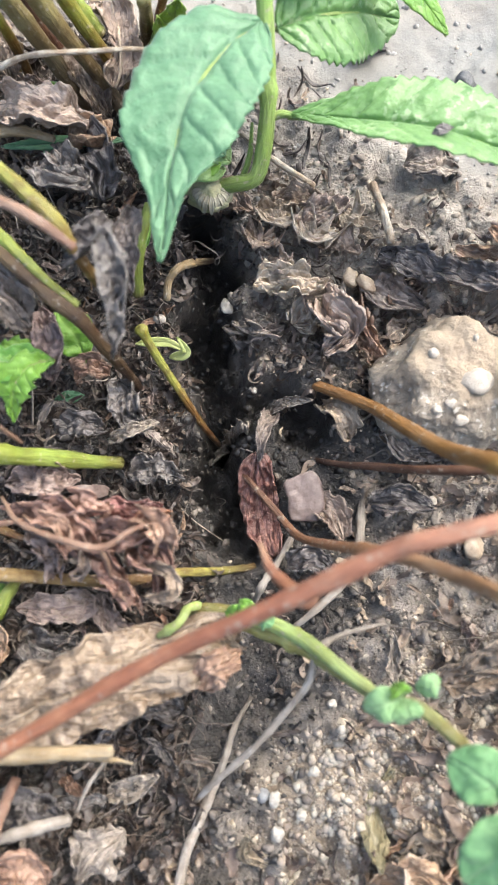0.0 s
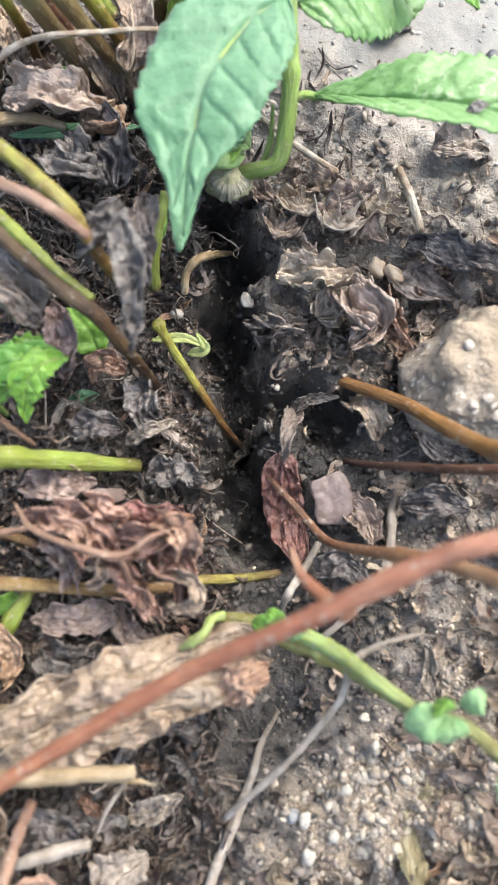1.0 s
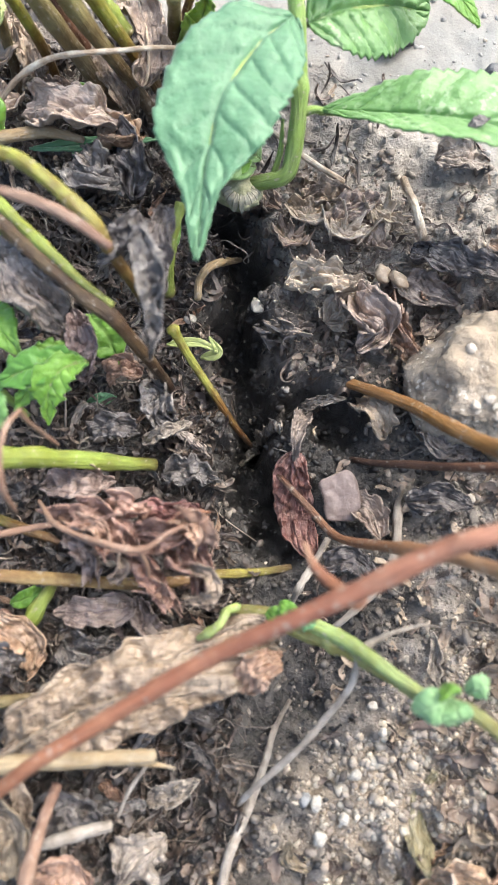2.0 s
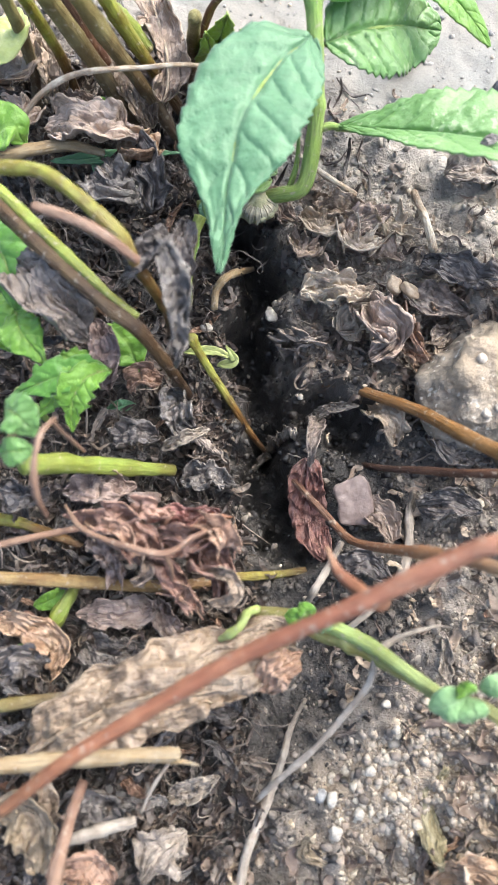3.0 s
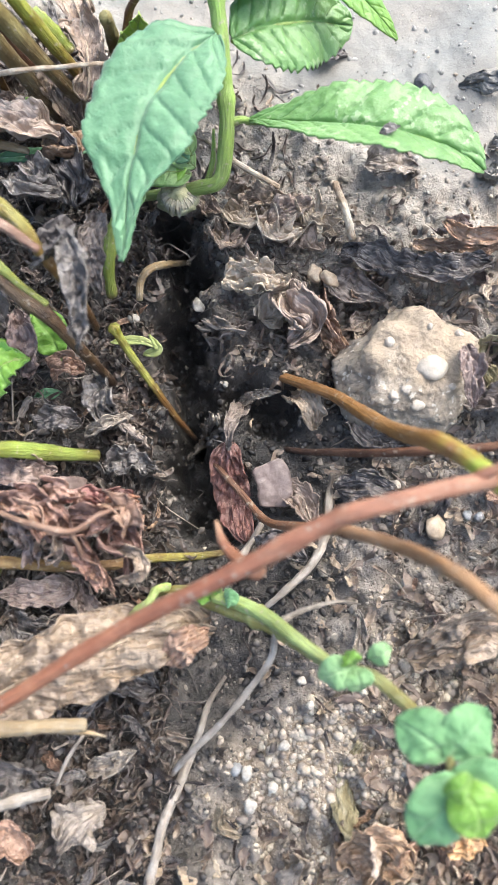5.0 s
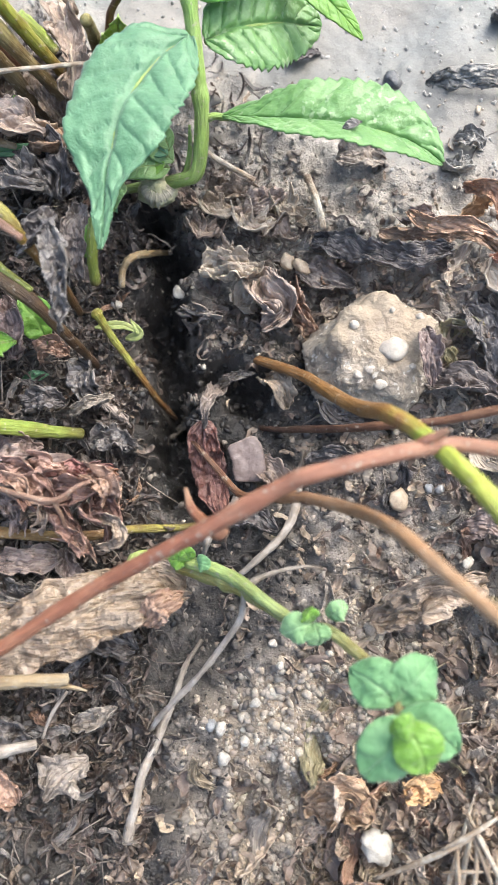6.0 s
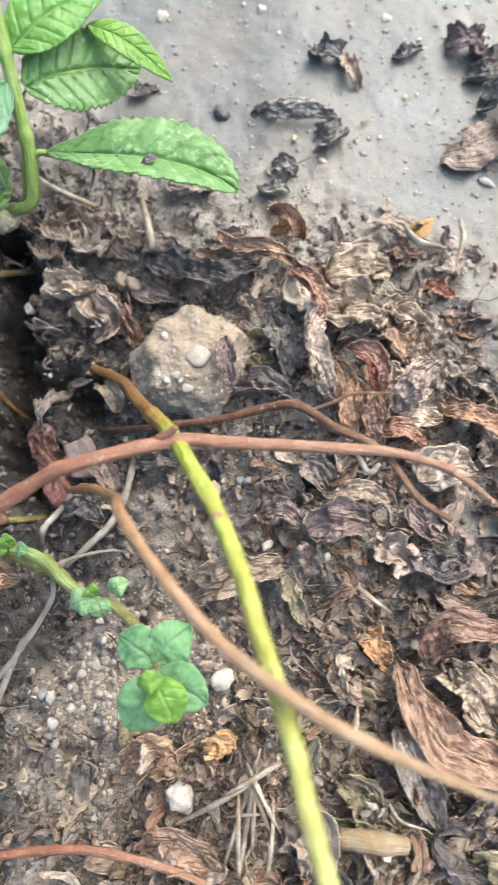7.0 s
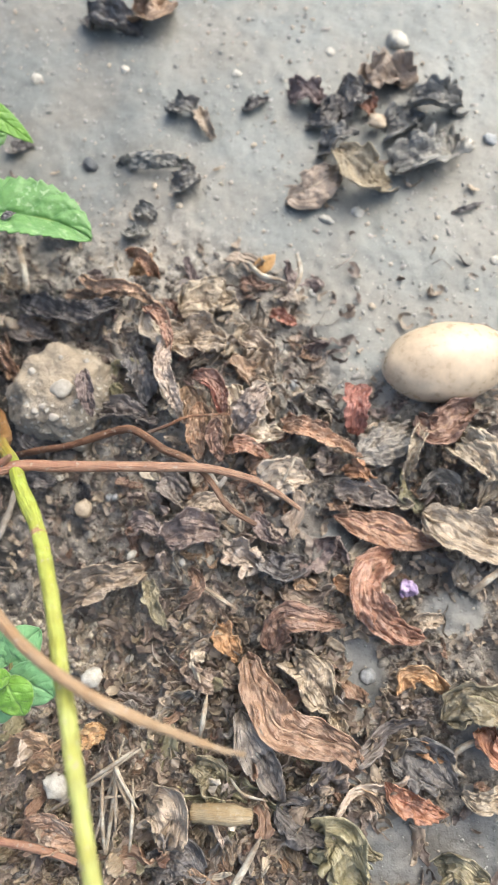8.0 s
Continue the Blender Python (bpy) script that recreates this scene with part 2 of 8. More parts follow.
def stem_material(name, along_stops, rough=0.45, blotch=(0.50, 0.40, 0.32)):
    """A stalk whose colour changes along its length, streaked, blotched and specked."""
    m, tree, bsdf = start_material(name)
    c = tree.nodes.new("ShaderNodeCombineXYZ")
    link(tree, attribute(tree, "around"), c.inputs[0])
    link(tree, math_node(tree, "MULTIPLY", attribute(tree, "run"), 0.12), c.inputs[1])
    streak = noise_node(tree, 0.0007, 5.0, 0.65, c.outputs[0])
    shift = math_node(tree, "MULTIPLY", math_node(tree, "SUBTRACT", noise_node(tree, 0.006, 3.0, 0.5), 0.5), 0.22)
    colour = ramp_node(tree, math_node(tree, "ADD", attribute(tree, "along"), shift), along_stops)
    patch = math_node(tree, "ADD", math_node(tree, "MULTIPLY", noise_node(tree, 0.0040, 5.0, 0.65), 0.6), math_node(tree, "MULTIPLY", streak, 0.4))
    colour = mix_node(tree, ramp_node(tree, patch, [(0.43, (0, 0, 0)), (0.55, (0.95, 0.95, 0.95))]), colour, mix_node(tree, 1.0, colour, blotch, "MULTIPLY"))
    colour = mix_node(tree, 0.75, colour, ramp_node(tree, streak, [(0.28, (0.42, 0.38, 0.35)), (0.70, (1.30, 1.28, 1.24))]), "MULTIPLY")
    colour = mix_node(tree, ramp_node(tree, noise_node(tree, 0.0012, 2.0, 0.5), [(0.62, (0, 0, 0)), (0.70, (0.6, 0.6, 0.6))]), colour, (0.36, 0.30, 0.235))
    link(tree, colour, bsdf.inputs["Base Color"])
    bsdf.inputs["Roughness"].default_value = rough
    bump(tree, bsdf, streak, 1.0, 0.0008)
    return m


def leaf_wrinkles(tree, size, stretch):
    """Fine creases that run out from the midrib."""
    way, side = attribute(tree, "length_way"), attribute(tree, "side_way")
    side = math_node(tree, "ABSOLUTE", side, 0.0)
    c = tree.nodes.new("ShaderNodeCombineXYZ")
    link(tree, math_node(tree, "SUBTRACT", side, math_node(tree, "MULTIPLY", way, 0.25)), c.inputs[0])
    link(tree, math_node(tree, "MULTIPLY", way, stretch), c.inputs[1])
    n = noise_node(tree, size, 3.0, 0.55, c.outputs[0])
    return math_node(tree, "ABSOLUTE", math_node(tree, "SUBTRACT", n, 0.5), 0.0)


def dead_leaf_material(name, stops, vein_rim_colour, rough=0.46, amount=0.22, dust=0.2):
    """A dry or rotting leaf: broad tones, paler veins, fold light and shade put into the colour, stuck-on dust, satin
    where it is smooth.
    """
    m, tree, bsdf = start_material(name)
    colour = ramp_node(tree, noise_node(tree, 0.0075, 4.0, 0.58), stops)
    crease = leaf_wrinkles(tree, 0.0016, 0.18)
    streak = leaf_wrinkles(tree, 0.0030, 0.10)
    # Shading painted in: colour lightens on fold ridges and darkens in their valleys.
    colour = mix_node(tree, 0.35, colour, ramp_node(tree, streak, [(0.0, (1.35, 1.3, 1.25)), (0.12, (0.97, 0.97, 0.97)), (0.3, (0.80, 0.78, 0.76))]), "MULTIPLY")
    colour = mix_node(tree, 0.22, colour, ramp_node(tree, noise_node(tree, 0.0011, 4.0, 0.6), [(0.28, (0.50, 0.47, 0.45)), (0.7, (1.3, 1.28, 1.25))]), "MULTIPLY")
    # Pale lines along crease tops paint in the light that ridges catch.
    colour = mix_node(tree, ramp_node(tree, crease, [(0.0, (0.3, 0.3, 0.3)), (0.08, (0, 0, 0))]), colour, vein_rim_colour)
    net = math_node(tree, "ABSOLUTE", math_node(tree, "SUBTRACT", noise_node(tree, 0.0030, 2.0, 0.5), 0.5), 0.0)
    colour = mix_node(tree, ramp_node(tree, net, [(0.0, (0.3, 0.3, 0.3)), (0.022, (0, 0, 0))]), colour, vein_rim_colour)
    # True veins are paler; the rim share paints light caught by curled edges.
    colour = mix_node(tree, math_node(tree, "MULTIPLY", attribute(tree, "vein_rim"), 0.45), colour, vein_rim_colour)
    if dust:
        patch = ramp_node(tree, noise_node(tree, 0.0034, 5.0, 0.7), [(0.52, (0, 0, 0)), (0.68, (dust, dust, dust))])
        colour = mix_node(tree, patch, colour, (0.34, 0.285, 0.232))
    colour = vary(tree, colour, amount, 0.012)
    link(tree, colour, bsdf.inputs["Base Color"])
    link(tree, ramp_node(tree, noise_node(tree, 0.004, 3.0, 0.5), [(0.3, (rough - 0.16,) * 3), (0.7, (rough + 0.14,) * 3)]), bsdf.inputs["Roughness"])
    relief = math_node(tree, "ADD", math_node(tree, "MULTIPLY", math_node(tree, "ADD", math_node(tree, "MULTIPLY", streak, 1.0), math_node(tree, "ADD", crease, net)), -3.0), math_node(tree, "MULTIPLY", noise_node(tree, 0.0012, 4.0, 0.6), 0.6))
    bump(tree, bsdf, relief, 1.0, 0.0006)
    return m


SOIL = soil_material()
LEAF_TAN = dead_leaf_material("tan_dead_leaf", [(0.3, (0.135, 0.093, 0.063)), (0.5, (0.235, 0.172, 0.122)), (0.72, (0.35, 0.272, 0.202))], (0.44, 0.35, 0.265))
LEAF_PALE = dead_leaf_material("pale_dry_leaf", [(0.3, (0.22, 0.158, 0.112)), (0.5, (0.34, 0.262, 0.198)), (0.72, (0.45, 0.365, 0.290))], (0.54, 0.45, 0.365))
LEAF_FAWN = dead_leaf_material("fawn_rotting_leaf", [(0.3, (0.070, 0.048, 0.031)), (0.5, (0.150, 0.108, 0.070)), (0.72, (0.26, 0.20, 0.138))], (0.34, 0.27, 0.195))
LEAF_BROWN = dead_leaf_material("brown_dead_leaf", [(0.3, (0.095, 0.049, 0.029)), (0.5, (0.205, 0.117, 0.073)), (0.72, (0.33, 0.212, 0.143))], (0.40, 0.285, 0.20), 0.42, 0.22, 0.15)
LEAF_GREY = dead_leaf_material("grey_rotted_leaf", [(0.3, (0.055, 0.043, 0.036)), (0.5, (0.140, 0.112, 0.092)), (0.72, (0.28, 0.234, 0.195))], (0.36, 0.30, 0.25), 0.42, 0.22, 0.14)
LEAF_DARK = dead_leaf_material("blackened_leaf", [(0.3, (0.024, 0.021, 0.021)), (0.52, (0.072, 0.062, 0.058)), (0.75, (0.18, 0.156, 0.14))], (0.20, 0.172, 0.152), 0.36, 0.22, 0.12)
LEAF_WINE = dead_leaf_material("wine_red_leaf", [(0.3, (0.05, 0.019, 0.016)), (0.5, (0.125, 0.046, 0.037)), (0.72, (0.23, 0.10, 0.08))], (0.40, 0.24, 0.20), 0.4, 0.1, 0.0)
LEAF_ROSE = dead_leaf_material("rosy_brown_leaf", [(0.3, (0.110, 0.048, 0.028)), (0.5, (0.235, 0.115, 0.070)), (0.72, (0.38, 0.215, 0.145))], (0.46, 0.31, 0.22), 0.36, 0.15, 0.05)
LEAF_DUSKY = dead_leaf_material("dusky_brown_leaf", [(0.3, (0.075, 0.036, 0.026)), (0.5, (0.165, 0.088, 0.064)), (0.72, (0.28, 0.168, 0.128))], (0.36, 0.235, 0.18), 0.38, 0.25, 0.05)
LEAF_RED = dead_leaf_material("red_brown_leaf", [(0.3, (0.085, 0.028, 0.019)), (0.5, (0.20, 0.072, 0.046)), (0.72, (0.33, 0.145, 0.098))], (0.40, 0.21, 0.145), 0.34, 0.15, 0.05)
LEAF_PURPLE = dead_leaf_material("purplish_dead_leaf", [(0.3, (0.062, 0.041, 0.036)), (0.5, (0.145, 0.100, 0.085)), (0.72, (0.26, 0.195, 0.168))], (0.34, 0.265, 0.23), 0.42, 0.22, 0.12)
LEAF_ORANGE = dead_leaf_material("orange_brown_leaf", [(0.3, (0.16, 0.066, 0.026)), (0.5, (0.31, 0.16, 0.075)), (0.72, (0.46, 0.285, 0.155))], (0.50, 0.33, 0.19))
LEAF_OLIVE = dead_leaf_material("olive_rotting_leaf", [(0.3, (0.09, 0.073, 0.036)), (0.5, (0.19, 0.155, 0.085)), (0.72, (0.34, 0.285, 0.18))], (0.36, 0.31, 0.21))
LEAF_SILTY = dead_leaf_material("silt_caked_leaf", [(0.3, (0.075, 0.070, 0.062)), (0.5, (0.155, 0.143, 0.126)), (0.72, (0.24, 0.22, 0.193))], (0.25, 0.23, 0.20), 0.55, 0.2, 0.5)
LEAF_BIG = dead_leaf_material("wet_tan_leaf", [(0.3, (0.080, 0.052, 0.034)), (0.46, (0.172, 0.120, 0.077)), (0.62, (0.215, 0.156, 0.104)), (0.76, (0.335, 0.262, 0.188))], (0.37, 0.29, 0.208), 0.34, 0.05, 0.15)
GREEN_LEAF = live_leaf_material("fresh_green_leaf", [(0.3, (0.085, 0.195, 0.090)), (0.55, (0.122, 0.250, 0.122)), (0.75, (0.165, 0.305, 0.158))], (0.070, 0.175, 0.088), 0.5, 0.43, 0.22)
SCARRED_LEAF = live_leaf_material("scarred_green_leaf", [(0.3, (0.095, 0.210, 0.045)), (0.55, (0.145, 0.280, 0.070)), (0.75, (0.205, 0.345, 0.108))], (0.125, 0.25, 0.07), 0.6, 0.36, 0.2, 0.45)
BRIGHT_LEAF = live_leaf_material("bright_green_leaf", [(0.3, (0.115, 0.245, 0.020)), (0.55, (0.175, 0.330, 0.035)), (0.75, (0.25, 0.41, 0.065))], (0.30, 0.45, 0.10))
PALE_LEAF = live_leaf_material("yellowing_leaf", [(0.3, (0.28, 0.33, 0.08)), (0.55, (0.40, 0.44, 0.14)), (0.75, (0.50, 0.52, 0.22))], (0.55, 0.56, 0.28))
YOUNG_LEAF = live_leaf_material("young_yellow_green_leaf", [(0.3, (0.24, 0.36, 0.035)), (0.55, (0.32, 0.44, 0.055)), (0.75, (0.40, 0.50, 0.10))], (0.42, 0.50, 0.14))
PALE_GREEN = live_leaf_material("pale_green_leaflet", [(0.3, (0.15, 0.265, 0.075)), (0.55, (0.21, 0.33, 0.105)), (0.75, (0.28, 0.40, 0.15))], (0.34, 0.45, 0.20))
DEEP_LEAF = live_leaf_material("deep_green_leaf", [(0.3, (0.085, 0.215, 0.022)), (0.55, (0.125, 0.285, 0.036)), (0.75, (0.175, 0.345, 0.06))], (0.21, 0.38, 0.085))
MINT_STEM = stem_material("mint_stem_green", [(0.0, (0.20, 0.25, 0.075)), (0.4, (0.25, 0.34, 0.09)), (1.0, (0.27, 0.39, 0.10))], 0.4, (0.85, 0.9, 0.7))
RED_STEM = stem_material("red_brown_stem", [(0.0, (0.30, 0.14, 0.07)), (0.35, (0.29, 0.125, 0.072)), (0.55, (0.33, 0.165, 0.10)), (1.0, (0.37, 0.23, 0.145))], 0.5, (0.72, 0.62, 0.58))
GREEN_STEM = stem_material("yellow_green_stem", [(0.0, (0.09, 0.045, 0.02)), (0.10, (0.21, 0.105, 0.035)), (0.40, (0.27, 0.14, 0.045)), (0.44, (0.34, 0.27, 0.05)), (0.475, (0.33, 0.40, 0.06)), (0.6, (0.39, 0.43, 0.085)), (1.0, (0.44, 0.44, 0.15))], 0.42, (0.78, 0.72, 0.5))
TAN_STEM = stem_material("tan_orange_stem", [(0.0, (0.10, 0.05, 0.03)), (0.18, (0.25, 0.12, 0.058)), (0.5, (0.36, 0.215, 0.115)), (1.0, (0.42, 0.30, 0.185))], 0.5, (0.8, 0.72, 0.62))
BROWN_TWIG = stem_material("brown_twig", [(0.0, (0.06, 0.032, 0.02)), (0.5, (0.19, 0.088, 0.042)), (1.0, (0.24, 0.14, 0.085))], 0.6)
PALE_ROOT = stem_material("pale_root", [(0.0, (0.24, 0.205, 0.17)), (0.5, (0.44, 0.39, 0.335)), (1.0, (0.42, 0.375, 0.325))], 0.65, (0.62, 0.58, 0.54))
DRY_STALK = stem_material("pinkish_dry_stalk", [(0.0, (0.27, 0.175, 0.12)), (0.5, (0.28, 0.18, 0.128)), (1.0, (0.23, 0.132, 0.092))], 0.55, (0.7, 0.62, 0.55))
STRAW = stem_material("dry_straw", [(0.0, (0.30, 0.23, 0.135)), (0.5, (0.37, 0.285, 0.17)), (1.0, (0.40, 0.325, 0.215))], 0.6, (0.7, 0.62, 0.5))
NEEDLE = stem_material("bleached_needle", [(0.0, (0.38, 0.33, 0.26)), (0.5, (0.55, 0.50, 0.41)), (1.0, (0.48, 0.42, 0.33))], 0.6)
CUT_STEM = stem_material("cut_lime_stem", [(0.0, (0.25, 0.32, 0.055)), (0.6, (0.23, 0.30, 0.05)), (0.88, (0.21, 0.25, 0.05)), (1.0, (0.15, 0.13, 0.05))], 0.45, (0.7, 0.62, 0.42))
YELLOW_STEM = stem_material("yellow_brown_stem", [(0.0, (0.36, 0.265, 0.115)), (0.45, (0.30, 0.195, 0.062)), (0.7, (0.19, 0.105, 0.037)), (0.8, (0.35, 0.34, 0.055)), (1.0, (0.13, 0.085, 0.035))], 0.5)
SPROUT_STEM = stem_material("sprout_stem", [(0.0, (0.22, 0.19, 0.07)), (0.3, (0.27, 0.27, 0.09)), (0.6, (0.30, 0.32, 0.11)), (1.0, (0.28, 0.28, 0.11))], 0.5, (0.72, 0.6, 0.42))
PALE_STALK = stem_material("pale_green_stalk", [(0.0, (0.30, 0.40, 0.13)), (1.0, (0.34, 0.40, 0.15))], 0.5, (0.8, 0.75, 0.55))
OLD_STEM = stem_material("green_brown_stem", [(0.0, (0.29, 0.31, 0.042)), (0.40, (0.25, 0.25, 0.040)), (0.56, (0.215, 0.135, 0.034)), (0.85, (0.115, 0.063, 0.024)), (1.0, (0.065, 0.038, 0.022))], 0.42, (0.55, 0.42, 0.30))
PEELED_STEM = stem_material("peeled_brown_stem", [(0.0, (0.16, 0.105, 0.035)), (0.5, (0.13, 0.078, 0.03)), (1.0, (0.055, 0.034, 0.02))], 0.45)
RIND = stem_material("green_rind", [(0.0, (0.24, 0.30, 0.045)), (0.6, (0.27, 0.33, 0.055)), (1.0, (0.30, 0.34, 0.08))], 0.42, (0.75, 0.65, 0.42))
REED_STEM = stem_material("weathered_stalk", [(0.0, (0.27, 0.24, 0.085)), (0.4, (0.21, 0.165, 0.072)), (0.75, (0.155, 0.108, 0.058)), (1.0, (0.19, 0.14, 0.095))], 0.5, (0.6, 0.52, 0.44))
WHITE_GRIT = grained("white_pebble", [(0.3, (0.28, 0.24, 0.195)), (0.6, (0.42, 0.375, 0.315))], 0.002, 0.65, 0.0005, 0.0002, 0.35, 0.012, True)
SET_STONE = grained("pale_set_stone", [(0.3, (0.26, 0.22, 0.175)), (0.6, (0.38, 0.33, 0.27))], 0.0015, 0.5, 0.0006, 0.0002, 0.08, 0.0)
TAN_GRIT = grained("tan_seed_coat", [(0.3, (0.25, 0.172, 0.108)), (0.6, (0.38, 0.295, 0.205))], 0.0015, 0.5, 0.0006, 0.0002, 0.12, 0.0)
DARK_GRIT = grained("dark_wet_stone", [(0.3, (0.045, 0.045, 0.048)), (0.6, (0.10, 0.098, 0.098))], 0.0018, 0.4, 0.0006, 0.0004, 0.15, 0.0)
GREY_GRIT = grained("grey_stone", [(0.3, (0.16, 0.155, 0.15)), (0.6, (0.33, 0.32, 0.31))], 0.0018, 0.5, 0.0006, 0.0002, 0.15, 0.0)
CRUMB = grained("soil_crumb", [(0.3, (0.075, 0.06, 0.048)), (0.55, (0.185, 0.152, 0.123)), (0.75, (0.31, 0.262, 0.215))], 0.003, 0.7, 0.0005, 0.0003, 0.5, 0.01, True)
CAKED = grained("caked_silty_lump", [(0.3, (0.15, 0.125, 0.10)), (0.55, (0.235, 0.20, 0.165)), (0.75, (0.34, 0.295, 0.245))], 0.004, 0.75, 0.0007, 0.0004, 0.3, 0.01, True)
BLACK_CRUMB = grained("black_mould_crumb", [(0.3, (0.011, 0.009, 0.008)), (0.55, (0.034, 0.028, 0.024)), (0.75, (0.085, 0.072, 0.061))], 0.003, 0.5, 0.0005, 0.0003, 0.55, 0.01, True)
GRIT = grained("mixed_grit", [(0.3, (0.25, 0.20, 0.15)), (0.6, (0.39, 0.33, 0.262))], 0.002, 0.6, 0.0005, 0.0002, 0.35, 0.012, True)
WHITE_SAND = grained("pale_gravel", [(0.3, (0.25, 0.188, 0.132)), (0.6, (0.40, 0.322, 0.240))], 0.002, 0.55, 0.0005, 0.0002, 0.4, 0.01, True)
SILT_LUMP = grained("silt_lump", [(0.3, (0.20, 0.176, 0.148)), (0.6, (0.31, 0.276, 0.236))], 0.004, 0.65, 0.0007, 0.0004, 0.15, 0.0, True)
SILT_GRAIN = grained("silt_coated_grain", [(0.3, (0.16, 0.148, 0.13)), (0.6, (0.25, 0.233, 0.207))], 0.003, 0.5, 0.0005, 0.0002, 0.25, 0.0, True)
FLAKE = grained("leaf_crumbs", [(0.3, (0.115, 0.080, 0.056)), (0.55, (0.222, 0.163, 0.118)), (0.75, (0.35, 0.280, 0.212))], 0.004, 0.5, 0.0008, 0.0002, 0.55, 0.015, True)
MATTED = grained("rotted_shreds", [(0.3, (0.024, 0.017, 0.013)), (0.55, (0.075, 0.054, 0.042)), (0.75, (0.19, 0.146, 0.116))], 0.0025, 0.36, 0.0006, 0.0003, 0.75, 0.012, True)
CURL = grained("shrivelled_curl", [(0.3, (0.080, 0.056, 0.041)), (0.55, (0.165, 0.122, 0.092)), (0.75, (0.29, 0.230, 0.180))], 0.003, 0.42, 0.0006, 0.0003, 0.5, 0.012, True)
PALE_CURL = grained("leaf_veins", [(0.3, (0.060, 0.047, 0.037)), (0.6, (0.165, 0.132, 0.105))], 0.004, 0.5, 0.0006, 0.0002, 0.6, 0.0, True)
FIBRE = grained("root_fibres", [(0.3, (0.075, 0.060, 0.048)), (0.6, (0.22, 0.18, 0.145))], 0.004, 0.55, 0.0006, 0.0002, 0.6, 0.0, True)
CLOD = grained("sandy_clod_earth", [(0.28, (0.190, 0.150, 0.110)), (0.5, (0.290, 0.235, 0.175)), (0.72, (0.385, 0.318, 0.242))], 0.006, 0.7, 0.0012, 0.0010, speck=((0.50, 0.44, 0.36), 0.0014, 0.64), strength=1.0)
clod_tree = CLOD.node_tree
crust_colour = ramp_node(clod_tree, noise_node(clod_tree, 0.003, 4.0, 0.6), [(0.3, (0.240, 0.183, 0.125)), (0.7, (0.345, 0.270, 0.190))])
clod_skin = clod_tree.nodes["Principled BSDF"].inputs["Base Color"]
link(clod_tree, mix_node(clod_tree, attribute(clod_tree, "crust"), clod_skin.links[0].from_socket, crust_colour), clod_skin)
PEBBLE = grained("smooth_tan_pebble", [(0.25, (0.42, 0.300, 0.192)), (0.5, (0.465, 0.345, 0.230)), (0.75, (0.49, 0.375, 0.260))], 0.016, 0.33, 0.0010, 0.00005, strength=0.3)
PETAL = grained("dull_pink_husk", [(0.3, (0.115, 0.080, 0.068)), (0.6, (0.168, 0.122, 0.104))], 0.004, 0.45, 0.001, 0.0003)
HUSK = grained("orange_husk", [(0.3, (0.36, 0.17, 0.055)), (0.6, (0.50, 0.29, 0.11))], 0.003, 0.5, 0.0008, 0.0003)
LILAC = grained("lilac_petal", [(0.3, (0.28, 0.17, 0.33)), (0.6, (0.50, 0.38, 0.52))], 0.002, 0.5, 0.0006, 0.0002)
BUD_PETAL = grained("shrivelled_petal", [(0.3, (0.22, 0.195, 0.125)), (0.6, (0.34, 0.305, 0.22))], 0.002, 0.55, 0.0006, 0.0002, 0.15)
BUD = grained("pale_bud", [(0.3, (0.20, 0.20, 0.09)), (0.6, (0.33, 0.31, 0.18))], 0.003, 0.55, 0.0008, 0.0004)


# ---- shaping ----
def fill(me, verts, faces):
    """Puts points and faces of one size into a mesh."""
    me.vertices.add(len(verts))
    me.vertices.foreach_set("co", np.asarray(verts, np.float32).ravel())
    me.loops.add(faces.size)
    me.loops.foreach_set("vertex_index", faces.ravel().astype(np.int32))
    me.polygons.add(len(faces))
    me.polygons.foreach_set("loop_start", np.arange(0, faces.size, faces.shape[1], dtype=np.int32))
    me.update(calc_edges=True)


def mesh_of(name, verts, faces, material, attrs=None, smooth=True):
    me = bpy.data.meshes.new(name)
    if isinstance(faces, np.ndarray):
        fill(me, verts, faces)
    else:
        me.from_pydata([tuple(v) for v in np.asarray(verts)], [], [tuple(int(i) for i in f) for f in faces])
    me.materials.append(material)
    if smooth:
        me.polygons.foreach_set("use_smooth", [True] * len(me.polygons))
    for key, values in (attrs or {}).items():
        me.attributes.new(key, "FLOAT", "POINT").data.foreach_set("value", np.asarray(values, np.float32))
    me.update()
    return me


def part(name, mesh, parent, label=""):
    """Links a mesh as one object under a thing or under a part; parent None makes it a thing."""
    ob = new(name, mesh)
    if parent is not None:
        ob.parent = parent
    return tagged(ob, label)


def smooth_line(points, n):
    """n places along a soft curve through the points."""
    p = np.array(points, float)
    if len(p) == 2:
        return p[0] + np.linspace(0, 1, n)[:, None] * (p[1] - p[0])
    p = np.vstack([2 * p[0] - p[1], p, 2 * p[-1] - p[-2]])
    length = np.r_[0, np.cumsum(np.linalg.norm(np.diff(p[1:-1], axis=0), axis=1))]
    out = []
    for s in np.linspace(0, length[-1], n):
        k = min(max(int(np.searchsorted(length, s, side="right")) - 1, 0), len(length) - 2)
        f = (s - length[k]) / max(length[k + 1] - length[k], 1e-9)
        a, b, c, d = p[k], p[k + 1], p[k + 2], p[k + 3]
        out.append(0.5 * (2 * b + (c - a) * f + (2 * a - 5 * b + 4 * c - d) * f * f + (3 * b - a - 3 * c + d) * f ** 3))
    return np.array(out)


